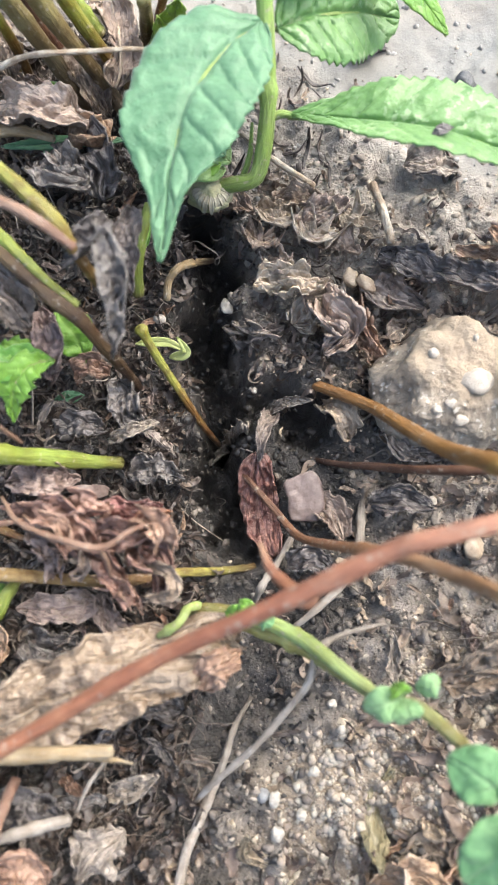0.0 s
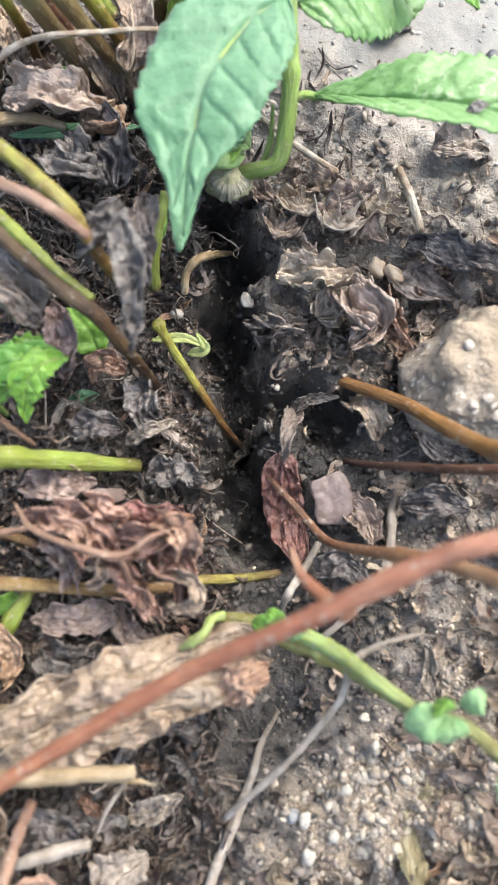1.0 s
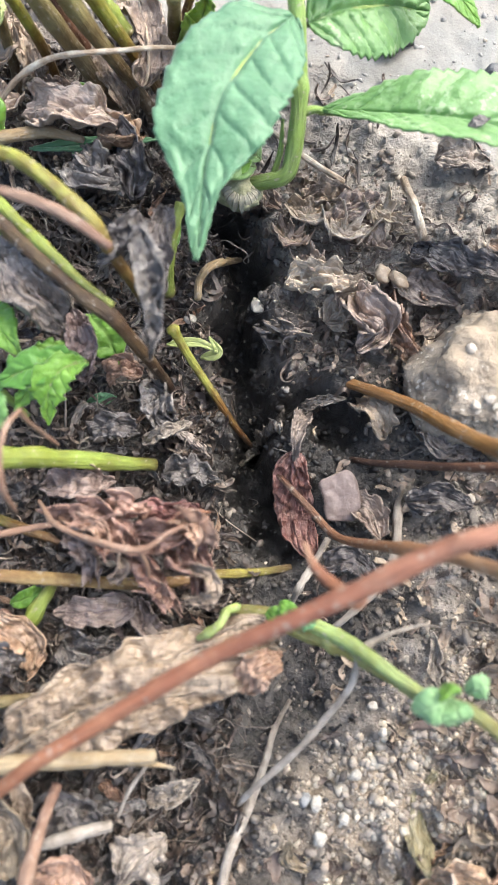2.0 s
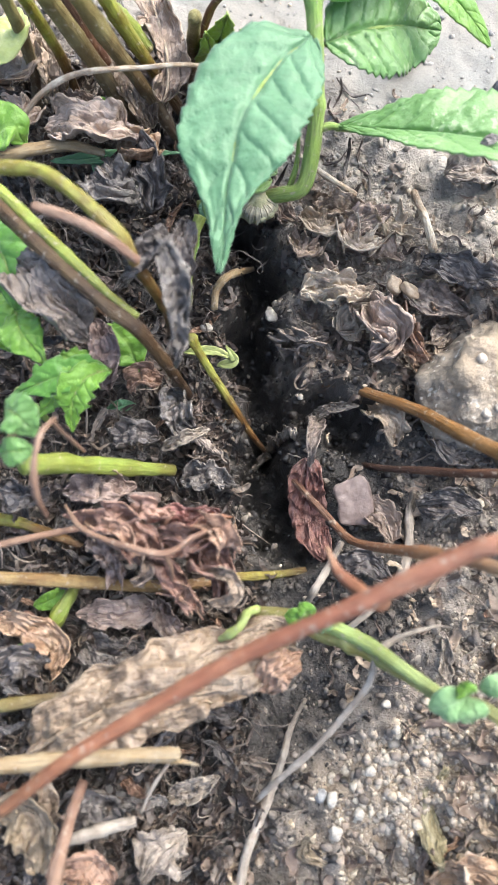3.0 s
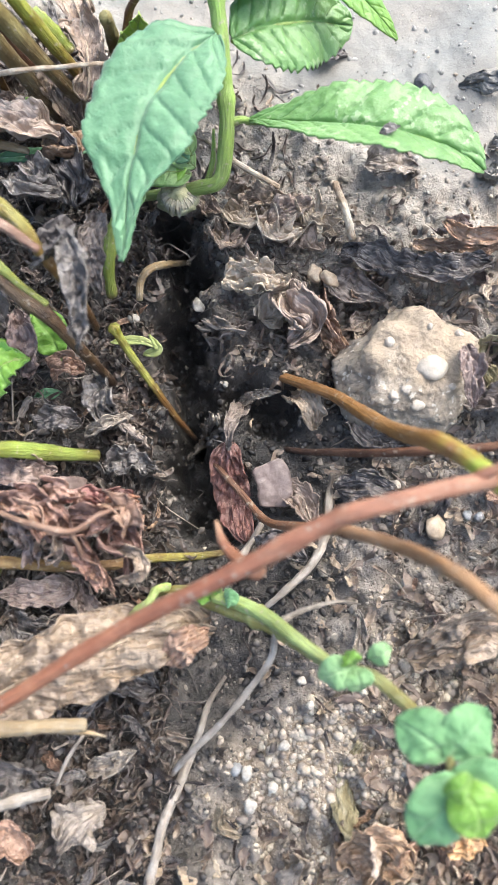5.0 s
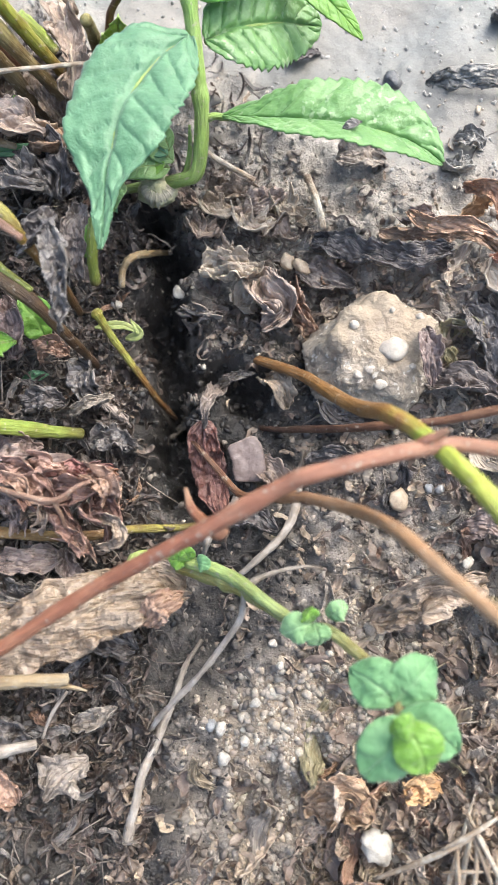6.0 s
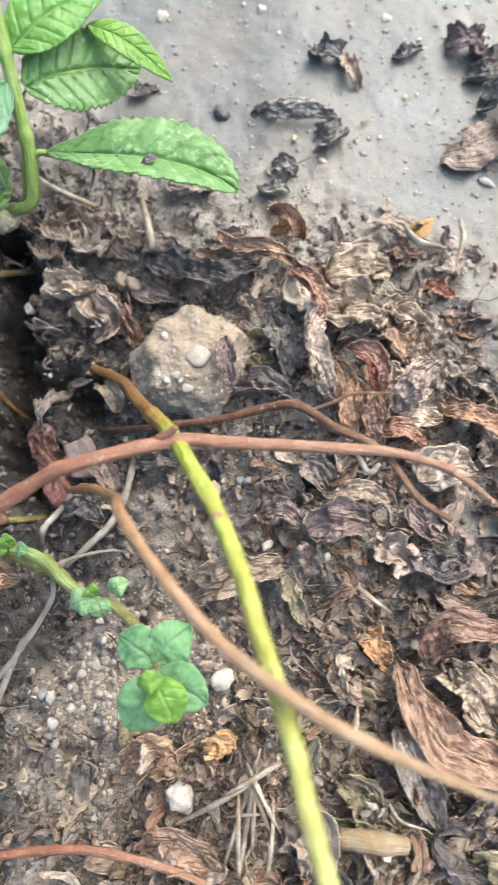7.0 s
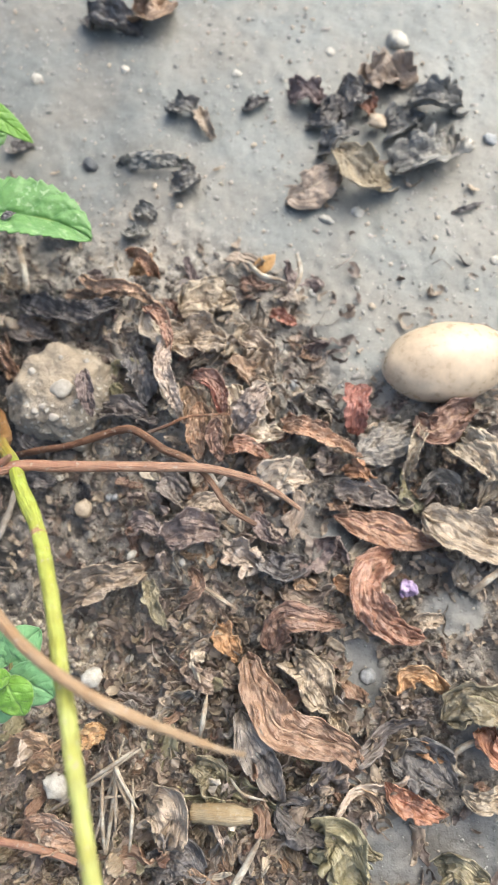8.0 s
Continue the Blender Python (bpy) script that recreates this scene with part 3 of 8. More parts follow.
def tube(points, radii, material, name="stem", sides=10, rings=40, uneven=0.08, seed=0, nodes=()):
    """A stalk swept along the points; radii are spread over its length; nodes swell it: (place 0 to 1, factor)."""
    c = smooth_line(points, rings)
    u = np.linspace(0, 1, rings)
    r = np.interp(u, np.linspace(0, 1, len(radii)), radii)
    for place, factor in nodes:
        r = r * (1 + (factor - 1) * np.exp(-((u - place) / 0.018) ** 2))
    t = np.gradient(c, axis=0)
    t /= np.linalg.norm(t, axis=1)[:, None] + 1e-12
    n = np.cross(t[0], (0.3, 0.2, 1.0))
    n /= np.linalg.norm(n)
    verts, along, around = [], [], []
    total = np.linalg.norm(np.diff(c, axis=0), axis=1).sum()
    for k in range(rings):
        n = n - t[k] * (n @ t[k])
        n /= np.linalg.norm(n)
        b = np.cross(t[k], n)
        a = np.linspace(0, 2 * np.pi, sides, endpoint=False)
        rr = r[k] * (1 + uneven * value_noise(a * 1.3 + seed, np.full(sides, k * 0.22), 1.0, seed + 3) + 0.6 * uneven * value_noise(np.full(sides, k * 0.6), a * 0, 1.0, seed + 5))
        verts.append(c[k] + rr[:, None] * (np.cos(a)[:, None] * n + np.sin(a)[:, None] * b))
        along += [u[k]] * sides
        around += list(np.abs(a - np.pi) * r.mean())
    verts = np.vstack(verts + [c[:1] - t[:1] * r[0] * 0.3, c[-1:] + t[-1:] * r[-1] * 0.3])
    along += [0, 1]
    around += [0, 0]
    faces = []
    for k in range(rings - 1):
        for j in range(sides):
            a, b = k * sides + j, k * sides + (j + 1) % sides
            faces.append((a, b, b + sides, a + sides))
    end = rings * sides
    faces += [((j + 1) % sides, j, end) for j in range(sides)]
    faces += [((rings - 1) * sides + j, (rings - 1) * sides + (j + 1) % sides, end + 1) for j in range(sides)]
    return mesh_of(name, verts, faces, material, {"along": along, "around": around, "run": np.array(along) * total + seed * 0.013})


def blade(spine, half, material, name="blade", up=(0, 0, 1), shape=(0.8, 0.9), fold=0.2, curl=0.0, crumple=0.0, ruffle=0.0, teeth=0, bite=0.0,
          veins=0.0, vein_count=8, twist=0.0, seed=0, nu=36, nv=14, thick=0.00022, ragged=0.0, grain=0.0, wrinkle=0.0, drip=0.0, torn=0):
    """A leaf blade along a spine, with fold, curled rims, crumpling, teeth and sunken veins, and a thickness."""
    c = smooth_line(spine, nu + 1)
    u = np.linspace(0, 1, nu + 1)
    t = np.gradient(c, axis=0)
    t /= np.linalg.norm(t, axis=1)[:, None] + 1e-12
    up = np.array(up, float)
    n = up[None] - t * (t @ up)[:, None]
    n /= np.linalg.norm(n, axis=1)[:, None] + 1e-9
    s = np.cross(t, n)
    turn = twist * (u - 0.5)[:, None]
    n, s = n * np.cos(turn) + s * np.sin(turn), s * np.cos(turn) - n * np.sin(turn)
    v = np.linspace(-1, 1, nv + 1)
    w = half * np.maximum(np.sin(np.pi * np.clip(u, 0.004, 0.996) ** shape[0]) ** shape[1], 0.03)
    w = w * (1 - drip * step(u, 0.56, 0.82))
    fine = np.linspace(0, 1, 41)
    side_curl = {1: curl * (1 + 0.5 * value_noise(seed * 1.7, 0.3, 1.0, seed)), -1: curl * (1 + 0.5 * value_noise(seed * 2.3, 5.3, 1.0, seed))}
    lat, lift = {}, {}
    for sign in (1, -1):
        phi = (fold if not isinstance(fold, tuple) else fold[0] if sign > 0 else fold[1]) + side_curl[sign] * fine ** 1.5
        lat[sign] = np.r_[0, np.cumsum((np.cos(phi[1:]) + np.cos(phi[:-1])) / 2)] / 40
        lift[sign] = np.r_[0, np.cumsum((np.sin(phi[1:]) + np.sin(phi[:-1])) / 2)] / 40
    U, V = np.meshgrid(u, v, indexing="ij")
    A = np.abs(V)
    W = np.repeat(w[:, None], nv + 1, 1)
    if teeth:
        W = W * (1 - bite * step(A, 0.55, 1.0) * ((U * teeth) % 1.0))
    if torn:
        g = np.random.RandomState(seed + 500)
        for side in (V >= 0, V < 0):
            W = np.where(side, W * np.interp(U, np.sort(np.r_[0, g.uniform(0.05, 0.95, torn), 1]), g.uniform(0.35, 1.0, torn + 2)), W)
    if ragged:
        W = W * (1 - ragged * step(A, 0.3, 1.0) * np.clip(0.3 + fbm(U * 9 + seed, np.sign(V) * 7.7 + 3 * A, 1.0, 3, seed + 2), 0, 1))
    L = np.where(V >= 0, np.interp(A, fine, lat[1]), -np.interp(A, fine, lat[-1]))
    Z = np.where(V >= 0, np.interp(A, fine, lift[1]), np.interp(A, fine, lift[-1]))
    length = np.linalg.norm(np.diff(c, axis=0), axis=1).sum()
    X, Y = U * length + seed * 0.31, V * half + seed * 0.17
    out = W * Z + ruffle * half * A ** 2 * np.sin(U * 17 + np.sign(V) * 1.3 + seed)
    out = out + ruffle * 0.5 * half * A ** 2 * np.sin(U * 41 + seed * 2.1)
    shift = 0
    if crumple:
        big, small = half * 0.85, half * 0.33
        f1, f2 = fbm(X, Y, big, 2, seed + 40), fbm(X, Y, small, 2, seed + 50)
        ridge = 1 - 2 * np.abs(fbm(X, Y, half * 0.6, 2, seed + 60))
        out = out + crumple * half * (0.6 * f1 + 0.10 * f2 + 0.70 * ridge)
        shift = crumple * half * 0.6 * fbm(X + 3, Y - 2, big, 2, seed + 70)
    if wrinkle:
        lean, across = X, Y * 0.9 + np.abs(Y) * 0.1 - 0.25 * X * np.sign(V)
        for size, gain in ((0.34, 1.0), (0.17, 0.55)):
            ridge = 1 - 2.2 * np.abs(value_noise(lean * 0.28, across, half * size, seed + 90) + 0.35 * value_noise(X, Y, half * size * 1.4, seed + 95))
            out = out + wrinkle * gain * half * ridge
    q = U * vein_count - A * 1.25
    vein_rim = np.maximum((1 - np.abs(np.sin(np.pi * q))) ** 5 * step(A, 0.02, 0.12) * (1 - 0.5 * A), np.exp(-(V / 0.05) ** 2))
    # Rims join the mask; on dead leaves this paints the light they catch.
    vein_rim = np.maximum(vein_rim, 0.4 * step(A, 0.92, 1.0))
    out = out - veins * vein_rim * half * (A < 0.9) + grain * half * fbm(X, Y, half * 0.12, 2, seed + 80)
    pos = c[:, None, :] + s[:, None, :] * (W * L + shift)[..., None] + n[:, None, :] * out[..., None]
    du, dv = np.gradient(pos, axis=0), np.gradient(pos, axis=1)
    nn = np.cross(du, dv)
    nn /= np.linalg.norm(nn, axis=2)[..., None] + 1e-12
    count = (nu + 1) * (nv + 1)
    verts = np.vstack([(pos - nn * thick / 2).reshape(-1, 3), (pos + nn * thick / 2).reshape(-1, 3)])
    i = np.arange(count).reshape(nu + 1, nv + 1)
    quads = np.stack([i[:-1, :-1], i[1:, :-1], i[1:, 1:], i[:-1, 1:]], -1).reshape(-1, 4)
    rim = np.r_[i[:, 0], i[-1, 1:], i[-2::-1, -1], i[0, -2:0:-1]]
    nxt = np.roll(rim, -1)
    walls = np.stack([rim, rim + count, nxt + count, nxt], -1)
    faces = np.vstack([quads[:, ::-1], quads + count, walls[:, ::-1]])
    me = mesh_of(name, verts, faces, material, {"vein_rim": np.r_[vein_rim.ravel(), vein_rim.ravel()], "length_way": np.r_[X.ravel(), X.ravel()], "side_way": np.r_[Y.ravel(), Y.ravel()]})
    me["rib"] = [float(w) for w in pos[::4, nv // 2].ravel()]
    return me


def lump(size, material, name="stone", seed=0, rough=0.18, detail=0.5, level=3, squash=1.0):
    """A stone or clod: a ball pressed and dented."""
    bm = bmesh.new()
    bmesh.ops.create_icosphere(bm, subdivisions=level, radius=1.0)
    off = Vector((seed * 3.1, seed * 1.7, seed * 0.9))
    for w in bm.verts:
        d = w.co.normalized()
        k = 1 + rough * noise.noise(d * 1.1 + off) + rough * 0.6 * noise.noise(d * 2.4 + off) + rough * detail * 0.5 * noise.fractal(d * 5 + off, 0.8, 2.0, 3)
        w.co = Vector((d.x * size[0], d.y * size[1], d.z * size[2])) * k
    me = bpy.data.meshes.new(name)
    bm.to_mesh(me)
    bm.free()
    me.materials.append(material)
    me.polygons.foreach_set("use_smooth", [True] * len(me.polygons))
    return me


def height_at(x, y):
    return float(ground_height(np.array([x]), np.array([y]))[0])


# ---- the ground: one sheet, fine in the middle, running out to the distance ----
def ground():
    far = np.cumsum(0.0012 * 1.28 ** np.arange(36))
    xs, ys = np.arange(-0.10, 0.2301, 0.0008), np.arange(-0.115, 0.2801, 0.0008)
    xs, ys = np.r_[xs[0] - far[::-1], xs, xs[-1] + far], np.r_[ys[0] - far[::-1], ys, ys[-1] + far]
    X, Y = np.meshgrid(xs, ys, indexing="ij")
    Z = ground_height(X, Y)
    i = np.arange(X.size).reshape(X.shape)
    quads = np.stack([i[:-1, :-1], i[1:, :-1], i[1:, 1:], i[:-1, 1:]], -1).reshape(-1, 4)
    me = bpy.data.meshes.new("ground")
    fill(me, np.stack([X, Y, Z], -1).reshape(-1, 3), quads)
    me.polygons.foreach_set("use_smooth", [True] * len(quads))
    me.materials.append(SOIL)
    for key, values in (("mud", mud_share(X, Y)), ("humus", humus_shade_share(X, Y)), ("sand", sand_share(X, Y)), ("silted", silted_share(X, Y)), ("soaked", soaked_share(X, Y))):
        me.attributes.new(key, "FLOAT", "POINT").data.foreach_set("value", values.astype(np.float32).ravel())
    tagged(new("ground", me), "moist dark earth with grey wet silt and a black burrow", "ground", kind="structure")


ground()


# ---- the stalks that cross the place ----
def stalk(name, points, radii, material, label, category="stem", group="", seed=0, sides=14, rings=60, uneven=0.13, nodes=()):
    ob = new(name, tube(points, radii, material, name, sides, rings, uneven, seed, nodes))
    return tagged(ob, label, category, group)


red = new("fallen_stem", None)
tagged(red, "long arched red-brown dry stem lying over the litter", "stem")
part("stalk", tube([(-0.0513, -0.0205, 0.0180), (-0.0405, -0.0126, 0.0240), (-0.0311, -0.0072, 0.0250), (-0.0138, 0.0023, 0.0300), (0.0023, 0.0091, 0.0370), (0.0171, 0.0157, 0.0430), (0.0225, 0.0172, 0.0450), (0.0411, 0.0209, 0.0440), (0.0504, 0.0203, 0.0430), (0.0606, 0.0194, 0.0420),
     (0.0710, 0.0184, 0.0410), (0.0813, 0.0172, 0.0400), (0.0913, 0.0135, 0.0400), (0.0908, 0.0141, 0.0380), (0.0954, 0.0111, 0.0370), (0.1001, 0.0072, 0.0350)],
     [0.0009, 0.00115, 0.0012, 0.0013, 0.00135, 0.0014, 0.0014, 0.00135, 0.0012, 0.0011, 0.0010, 0.0008, 0.0005], RED_STEM, "stalk", 12, 110, 0.07, 4, [(0.43, 1.2), (0.22, 1.12)]), red)
part("side_shoot", tube([(0.0050, 0.0109, 0.0360), (0.0021, 0.0142, 0.0310), (0.0007, 0.0184, 0.0280)], [0.0011, 0.00085, 0.0004], RED_STEM, "side_shoot", 8, 14, 0.1, 6), red, "short withered side shoot")
part("bud_scar", lump((0.0016, 0.0013, 0.0012), RED_STEM, "bud_scar", 3, 0.15), red).location = (0.0067, 0.0098, 0.0360)
part("fork_twig", tube([(0.0373, 0.0209, 0.0440), (0.0408, 0.0221, 0.0460), (0.0421, 0.0227, 0.0470)], [0.0007, 0.0009, 0.0005], RED_STEM, "fork_twig", 8, 14, 0.1, 8), red)

green = new("sprawling_stem", None)
tagged(green, "yellow-green stem with a brown base rising from the burrow", "stem")
part("stalk", tube([(0.0038, 0.0599, -0.0200), (0.0115, 0.0562, -0.0100), (0.0233, 0.0477, 0.0010), (0.0285, 0.0400, 0.0120), (0.0328, 0.0336, 0.0220), (0.0361, 0.0286, 0.0350), (0.0405, 0.0229, 0.0410), (0.0446, 0.0149, 0.0480), (0.0489, 0.0061, 0.0530), (0.0527, -0.0044, 0.0600), (0.0548, -0.0126, 0.0640),
     (0.0567, -0.0198, 0.0690), (0.0584, -0.0263, 0.0720), (0.0595, -0.0331, 0.0740), (0.0607, -0.0387, 0.0760), (0.0616, -0.0429, 0.0775), (0.0633, -0.0526, 0.0780), (0.0644, -0.0602, 0.0790)], [0.0009, 0.0012, 0.0015, 0.0015, 0.0014, 0.0014, 0.0013, 0.0013], GREEN_STEM, "stalk", 14, 110, 0.08, 9, [(0.55, 1.12), (0.40, 1.1)]), green)
part("node_ring", tube([(0.0488, 0.0061, 0.0530), (0.0493, 0.0050, 0.0537), (0.0497, 0.0038, 0.0544)], [0.0012, 0.00155, 0.0012], TAN_STEM, "node_ring", 12, 12, 0.1, 15), green, "brownish node ring")

tan = new("arched_stem", None)
tagged(tan, "arched tan-orange stem springing from the litter", "stem")
part("stalk", tube([(-0.0018, 0.0364, -0.0090), (0.0047, 0.0282, -0.0060), (0.0095, 0.0219, -0.0020), (0.0145, 0.0191, 0.0100), (0.0215, 0.0166, 0.0240), (0.0287, 0.0125, 0.0360), (0.0322, 0.0080, 0.0500), (0.0372, 0.0009, 0.0580), (0.0430, -0.0064, 0.0640), (0.0487, -0.0128, 0.0680), (0.0539, -0.0173, 0.0710),
     (0.0594, -0.0211, 0.0740), (0.0653, -0.0249, 0.0750), (0.0720, -0.0286, 0.0740), (0.0775, -0.0313, 0.0730), (0.0818, -0.0334, 0.0720), (0.0847, -0.0342, 0.0720)],
     [0.0006, 0.0008, 0.0010, 0.0011, 0.0011, 0.0010, 0.0010, 0.0009, 0.0004], TAN_STEM, "stalk", 12, 120, 0.06, 14, [(0.27, 1.3)]), tan)

stalk("thin_twig", [(0.0117, 0.0411, -0.0180), (0.0180, 0.0374, -0.0080), (0.0261, 0.0344, 0.0030), (0.0333, 0.0321, 0.0120), (0.0399, 0.0310, 0.0180), (0.0484, 0.0304, 0.0220), (0.0611, 0.0311, 0.0280), (0.0658, 0.0294, 0.0310), (0.0720, 0.0237, 0.0340), (0.0771, 0.0204, 0.0360), (0.0812, 0.0155, 0.0380), (0.0850, 0.0086, 0.0390), (0.0902, 0.0042, 0.0400)],
      [0.0006, 0.0008, 0.0009, 0.0008, 0.0010, 0.0008, 0.0006], BROWN_TWIG, "thin brown twig rising from the burrow over the clod", "twig", seed=21, sides=8, rings=70)
stalk("thin_twig", [(0.0672, 0.0287, 0.0310), (0.0720, 0.0309, 0.0280), (0.0771, 0.0344, 0.0220), (0.0866, 0.0364, 0.0140)], [0.0005, 0.0004, 0.0003], BROWN_TWIG, "fine side twig caught in curled leaves", "twig", seed=22, sides=6, rings=24)


# ---- roots and straws ----
stalk("root", [(0.0271, 0.0046, 0.0010), (0.0220, 0.0052, 0.0080), (0.0150, 0.0038, 0.0118), (0.0105, 0.0012, 0.0126), (0.0092, -0.0042, 0.0092), (0.0050, -0.0098, 0.0056), (0.0000, -0.0155, 0.0025), (-0.0080, -0.0232, -0.0035), (-0.0125, -0.0290, -0.0108)],
      [0.0002, 0.00035, 0.0005, 0.0006, 0.0006, 0.0006, 0.0006, 0.0005], PALE_ROOT, "thin pale root arching over the sprout", "root", "bare roots", 31, 8, 70, 0.16, [(0.3, 1.3), (0.6, 1.25)])
stalk("root", [(0.0245, 0.0324, -0.0087), (0.0239, 0.0291, -0.0113), (0.0220, 0.0194, -0.0080), (0.0187, 0.0131, -0.0069), (0.0115, 0.0067, -0.0072), (0.0071, 0.0034, -0.0097)], [0.0007, 0.0009, 0.0010, 0.0008, 0.0004], PALE_ROOT, "knobbly pale root beside the burrow", "root", "bare roots", 32, 8, 50, 0.2, [(0.2, 1.3)])
stalk("root", [(0.0087, 0.0222, -0.0092), (0.0067, 0.0187, -0.0091), (0.0025, 0.0130, -0.0061), (0.0011, 0.0097, -0.0101)], [0.0006, 0.0008, 0.0009, 0.0005], PALE_ROOT, "short pale root at the burrow's edge", "root", "bare roots", 33, 8, 30, 0.2)
stalk("root", [(0.0000, -0.0090, -0.0120), (-0.0035, -0.0140, -0.0095), (-0.0055, -0.0195, -0.0080), (-0.0090, -0.0275, -0.0080), (-0.0125, -0.0350, -0.0078), (-0.0142, -0.0412, -0.0085), (-0.0160, -0.0485, -0.0095)], [0.0005, 0.0007, 0.0009, 0.0010, 0.0011, 0.0012], PALE_ROOT, "greyish root half buried in soil", "root", "bare roots", 34, 8, 40, 0.2)
stalk("root", [(-0.0264, -0.0174, 0.0010), (-0.0296, -0.0218, 0.0000), (-0.0319, -0.0265, -0.0020)], [0.0004, 0.0004, 0.0003], PALE_ROOT, "thin curved root fibre", "root", "bare roots", 35, 6, 20)
stalk("straw_piece", [(0.0288, 0.1002, -0.0045), (0.0305, 0.0924, -0.0030), (0.0315, 0.0844, -0.0022)], [0.0008, 0.0010, 0.0009], NEEDLE, "short pale straw lying on wet soil", "straw", "straws", 36, 8, 24)
stalk("straw_piece", [(-0.0006, 0.1069, 0.0040), (0.0061, 0.1020, 0.0020), (0.0158, 0.1000, -0.0050)], [0.0005, 0.0007, 0.0006], NEEDLE, "thin straw leaning behind the mint stem", "straw", "straws", 37, 8, 24)
stalk("straw_piece", [(-0.0168, 0.0731, -0.0057), (-0.0162, 0.0771, -0.0040), (-0.0132, 0.0804, -0.0040), (-0.0073, 0.0931, -0.0270)], [0.0008, 0.0010, 0.0009, 0.0006], STRAW, "curved pale husk at the burrow's rim", "straw", "straws", 38, 8, 28)
stalk("straw_piece", [(-0.0587, -0.0150, 0.0130), (-0.0479, -0.0146, 0.0120), (-0.0359, -0.0143, 0.0110), (-0.0239, -0.0144, 0.0100)], [0.0013, 0.0014, 0.0013, 0.0011], STRAW, "thick split straw stalk over the brown leaves", "straw", "straws", 39, 10, 40)
stalk("straw_piece", [(-0.0285, -0.0153, 0.0095), (-0.0238, -0.0158, 0.0090), (-0.0207, -0.0167, 0.0080)], [0.0006, 0.0005, 0.0002], STRAW, "splintered sliver of straw", "straw", "straws", 40, 6, 16)
stalk("straw_piece", [(-0.0560, 0.1060, 0.0120), (-0.0500, 0.1105, 0.0160), (-0.0420, 0.1125, 0.0190), (-0.0300, 0.1128, 0.0200), (-0.0200, 0.1150, 0.0180), (-0.0120, 0.1180, 0.0120)], [0.0005, 0.0006, 0.0006, 0.0005, 0.0005, 0.0003], NEEDLE, "long bent dry straw across old stalks", "straw", "straws", 41, 8, 54)
stalk("straw_piece", [(-0.0630, 0.0997, 0.0100), (-0.0528, 0.1022, 0.0100), (-0.0462, 0.1037, 0.0090), (-0.0390, 0.1031, 0.0070)], [0.0013, 0.0014, 0.0012, 0.0008], STRAW, "flattened grey stalk on the litter", "straw", "straws", 42, 8, 36)
stalk("straw_piece", [(-0.0448, -0.0364, 0.0120), (-0.0435, -0.0294, 0.0110), (-0.0422, -0.0235, 0.0080), (-0.0410, -0.0193, 0.0050)], [0.0012, 0.0012, 0.0011, 0.0009], DRY_STALK, "tan broken stalk among brown leaves", "straw", "straws", 43, 8, 30)
stalk("straw_piece", [(-0.0442, -0.0295, 0.0020), (-0.0385, -0.0282, 0.0010), (-0.0326, -0.0273, 0.0000)], [0.0010, 0.0011, 0.0009], PALE_ROOT, "short greyish broken stalk", "straw", "straws", 44, 8, 20)
stalk("straw_piece", [(-0.0577, -0.0069, 0.0000), (-0.0494, -0.0061, 0.0000), (-0.0413, -0.0057, -0.0010)], [0.0012, 0.0011, 0.0007], REED_STEM, "weathered grey stalk beside the tan leaf", "straw", "straws", 45, 8, 24)
def needle(a, b, c, r, n):
    a, b, c = ((x, y, z + 0.0062) for x, y, z in (a, b, c))
    stalk("dry_needle", [a, b, c], [r * 0.6, r, r * 0.9, r * 0.35], NEEDLE, "bleached dry needle lying on the litter", "needle", "dry needles", n, 7, 18)


needle((0.0330, -0.0546, -0.0085), (0.0465, -0.0472, -0.0007), (0.0575, -0.0414, -0.0006), 0.0006, 51)
needle((0.0500, -0.0422, -0.0009), (0.0523, -0.0494, -0.0003), (0.0549, -0.0574, -0.0030), 0.0005, 52)
needle((0.0470, -0.0644, -0.0049), (0.0491, -0.0545, -0.0050), (0.0520, -0.0412, -0.0017), 0.0006, 53)
needle((0.0440, -0.0619, -0.0059), (0.0480, -0.0520, -0.0058), (0.0530, -0.0390, -0.0042), 0.0005, 54)
needle((0.0742, -0.0749, 0.0014), (0.0789, -0.0698, 0.0003), (0.0840, -0.0626, 0.0018), 0.0009, 55)
needle((0.0783, -0.0487, 0.0053), (0.0810, -0.0530, 0.0027), (0.0864, -0.0549, 0.0033), 0.0004, 56)
needle((0.0718, -0.0407, -0.0005), (0.0733, -0.0353, 0.0021), (0.0744, -0.0308, -0.0002), 0.0007, 57)
needle((0.1421, -0.0144, -0.0032), (0.1466, -0.0111, -0.0011), (0.1550, -0.0062, -0.0014), 0.0010, 58)
needle((0.0986, 0.0189, 0.0019), (0.1007, 0.0218, 0.0028), (0.1025, 0.0247, 0.0029), 0.0005, 59)
needle((0.0757, -0.0052, 0.0013), (0.0794, -0.0084, 0.0007), (0.0834, -0.0116, -0.0003), 0.0006, 60)
needle((0.0961, 0.0815, 0.0011), (0.0996, 0.0781, -0.0008), (0.1054, 0.0748, 0.0013), 0.0008, 61)
needle((0.1099, 0.0823, 0.0013), (0.1102, 0.0771, 0.0010), (0.1080, 0.0718, 0.0006), 0.0008, 62)
needle((0.0961, 0.0807, -0.0001), (0.1002, 0.0774, -0.0020), (0.1044, 0.0745, 0.0003), 0.0006, 63)
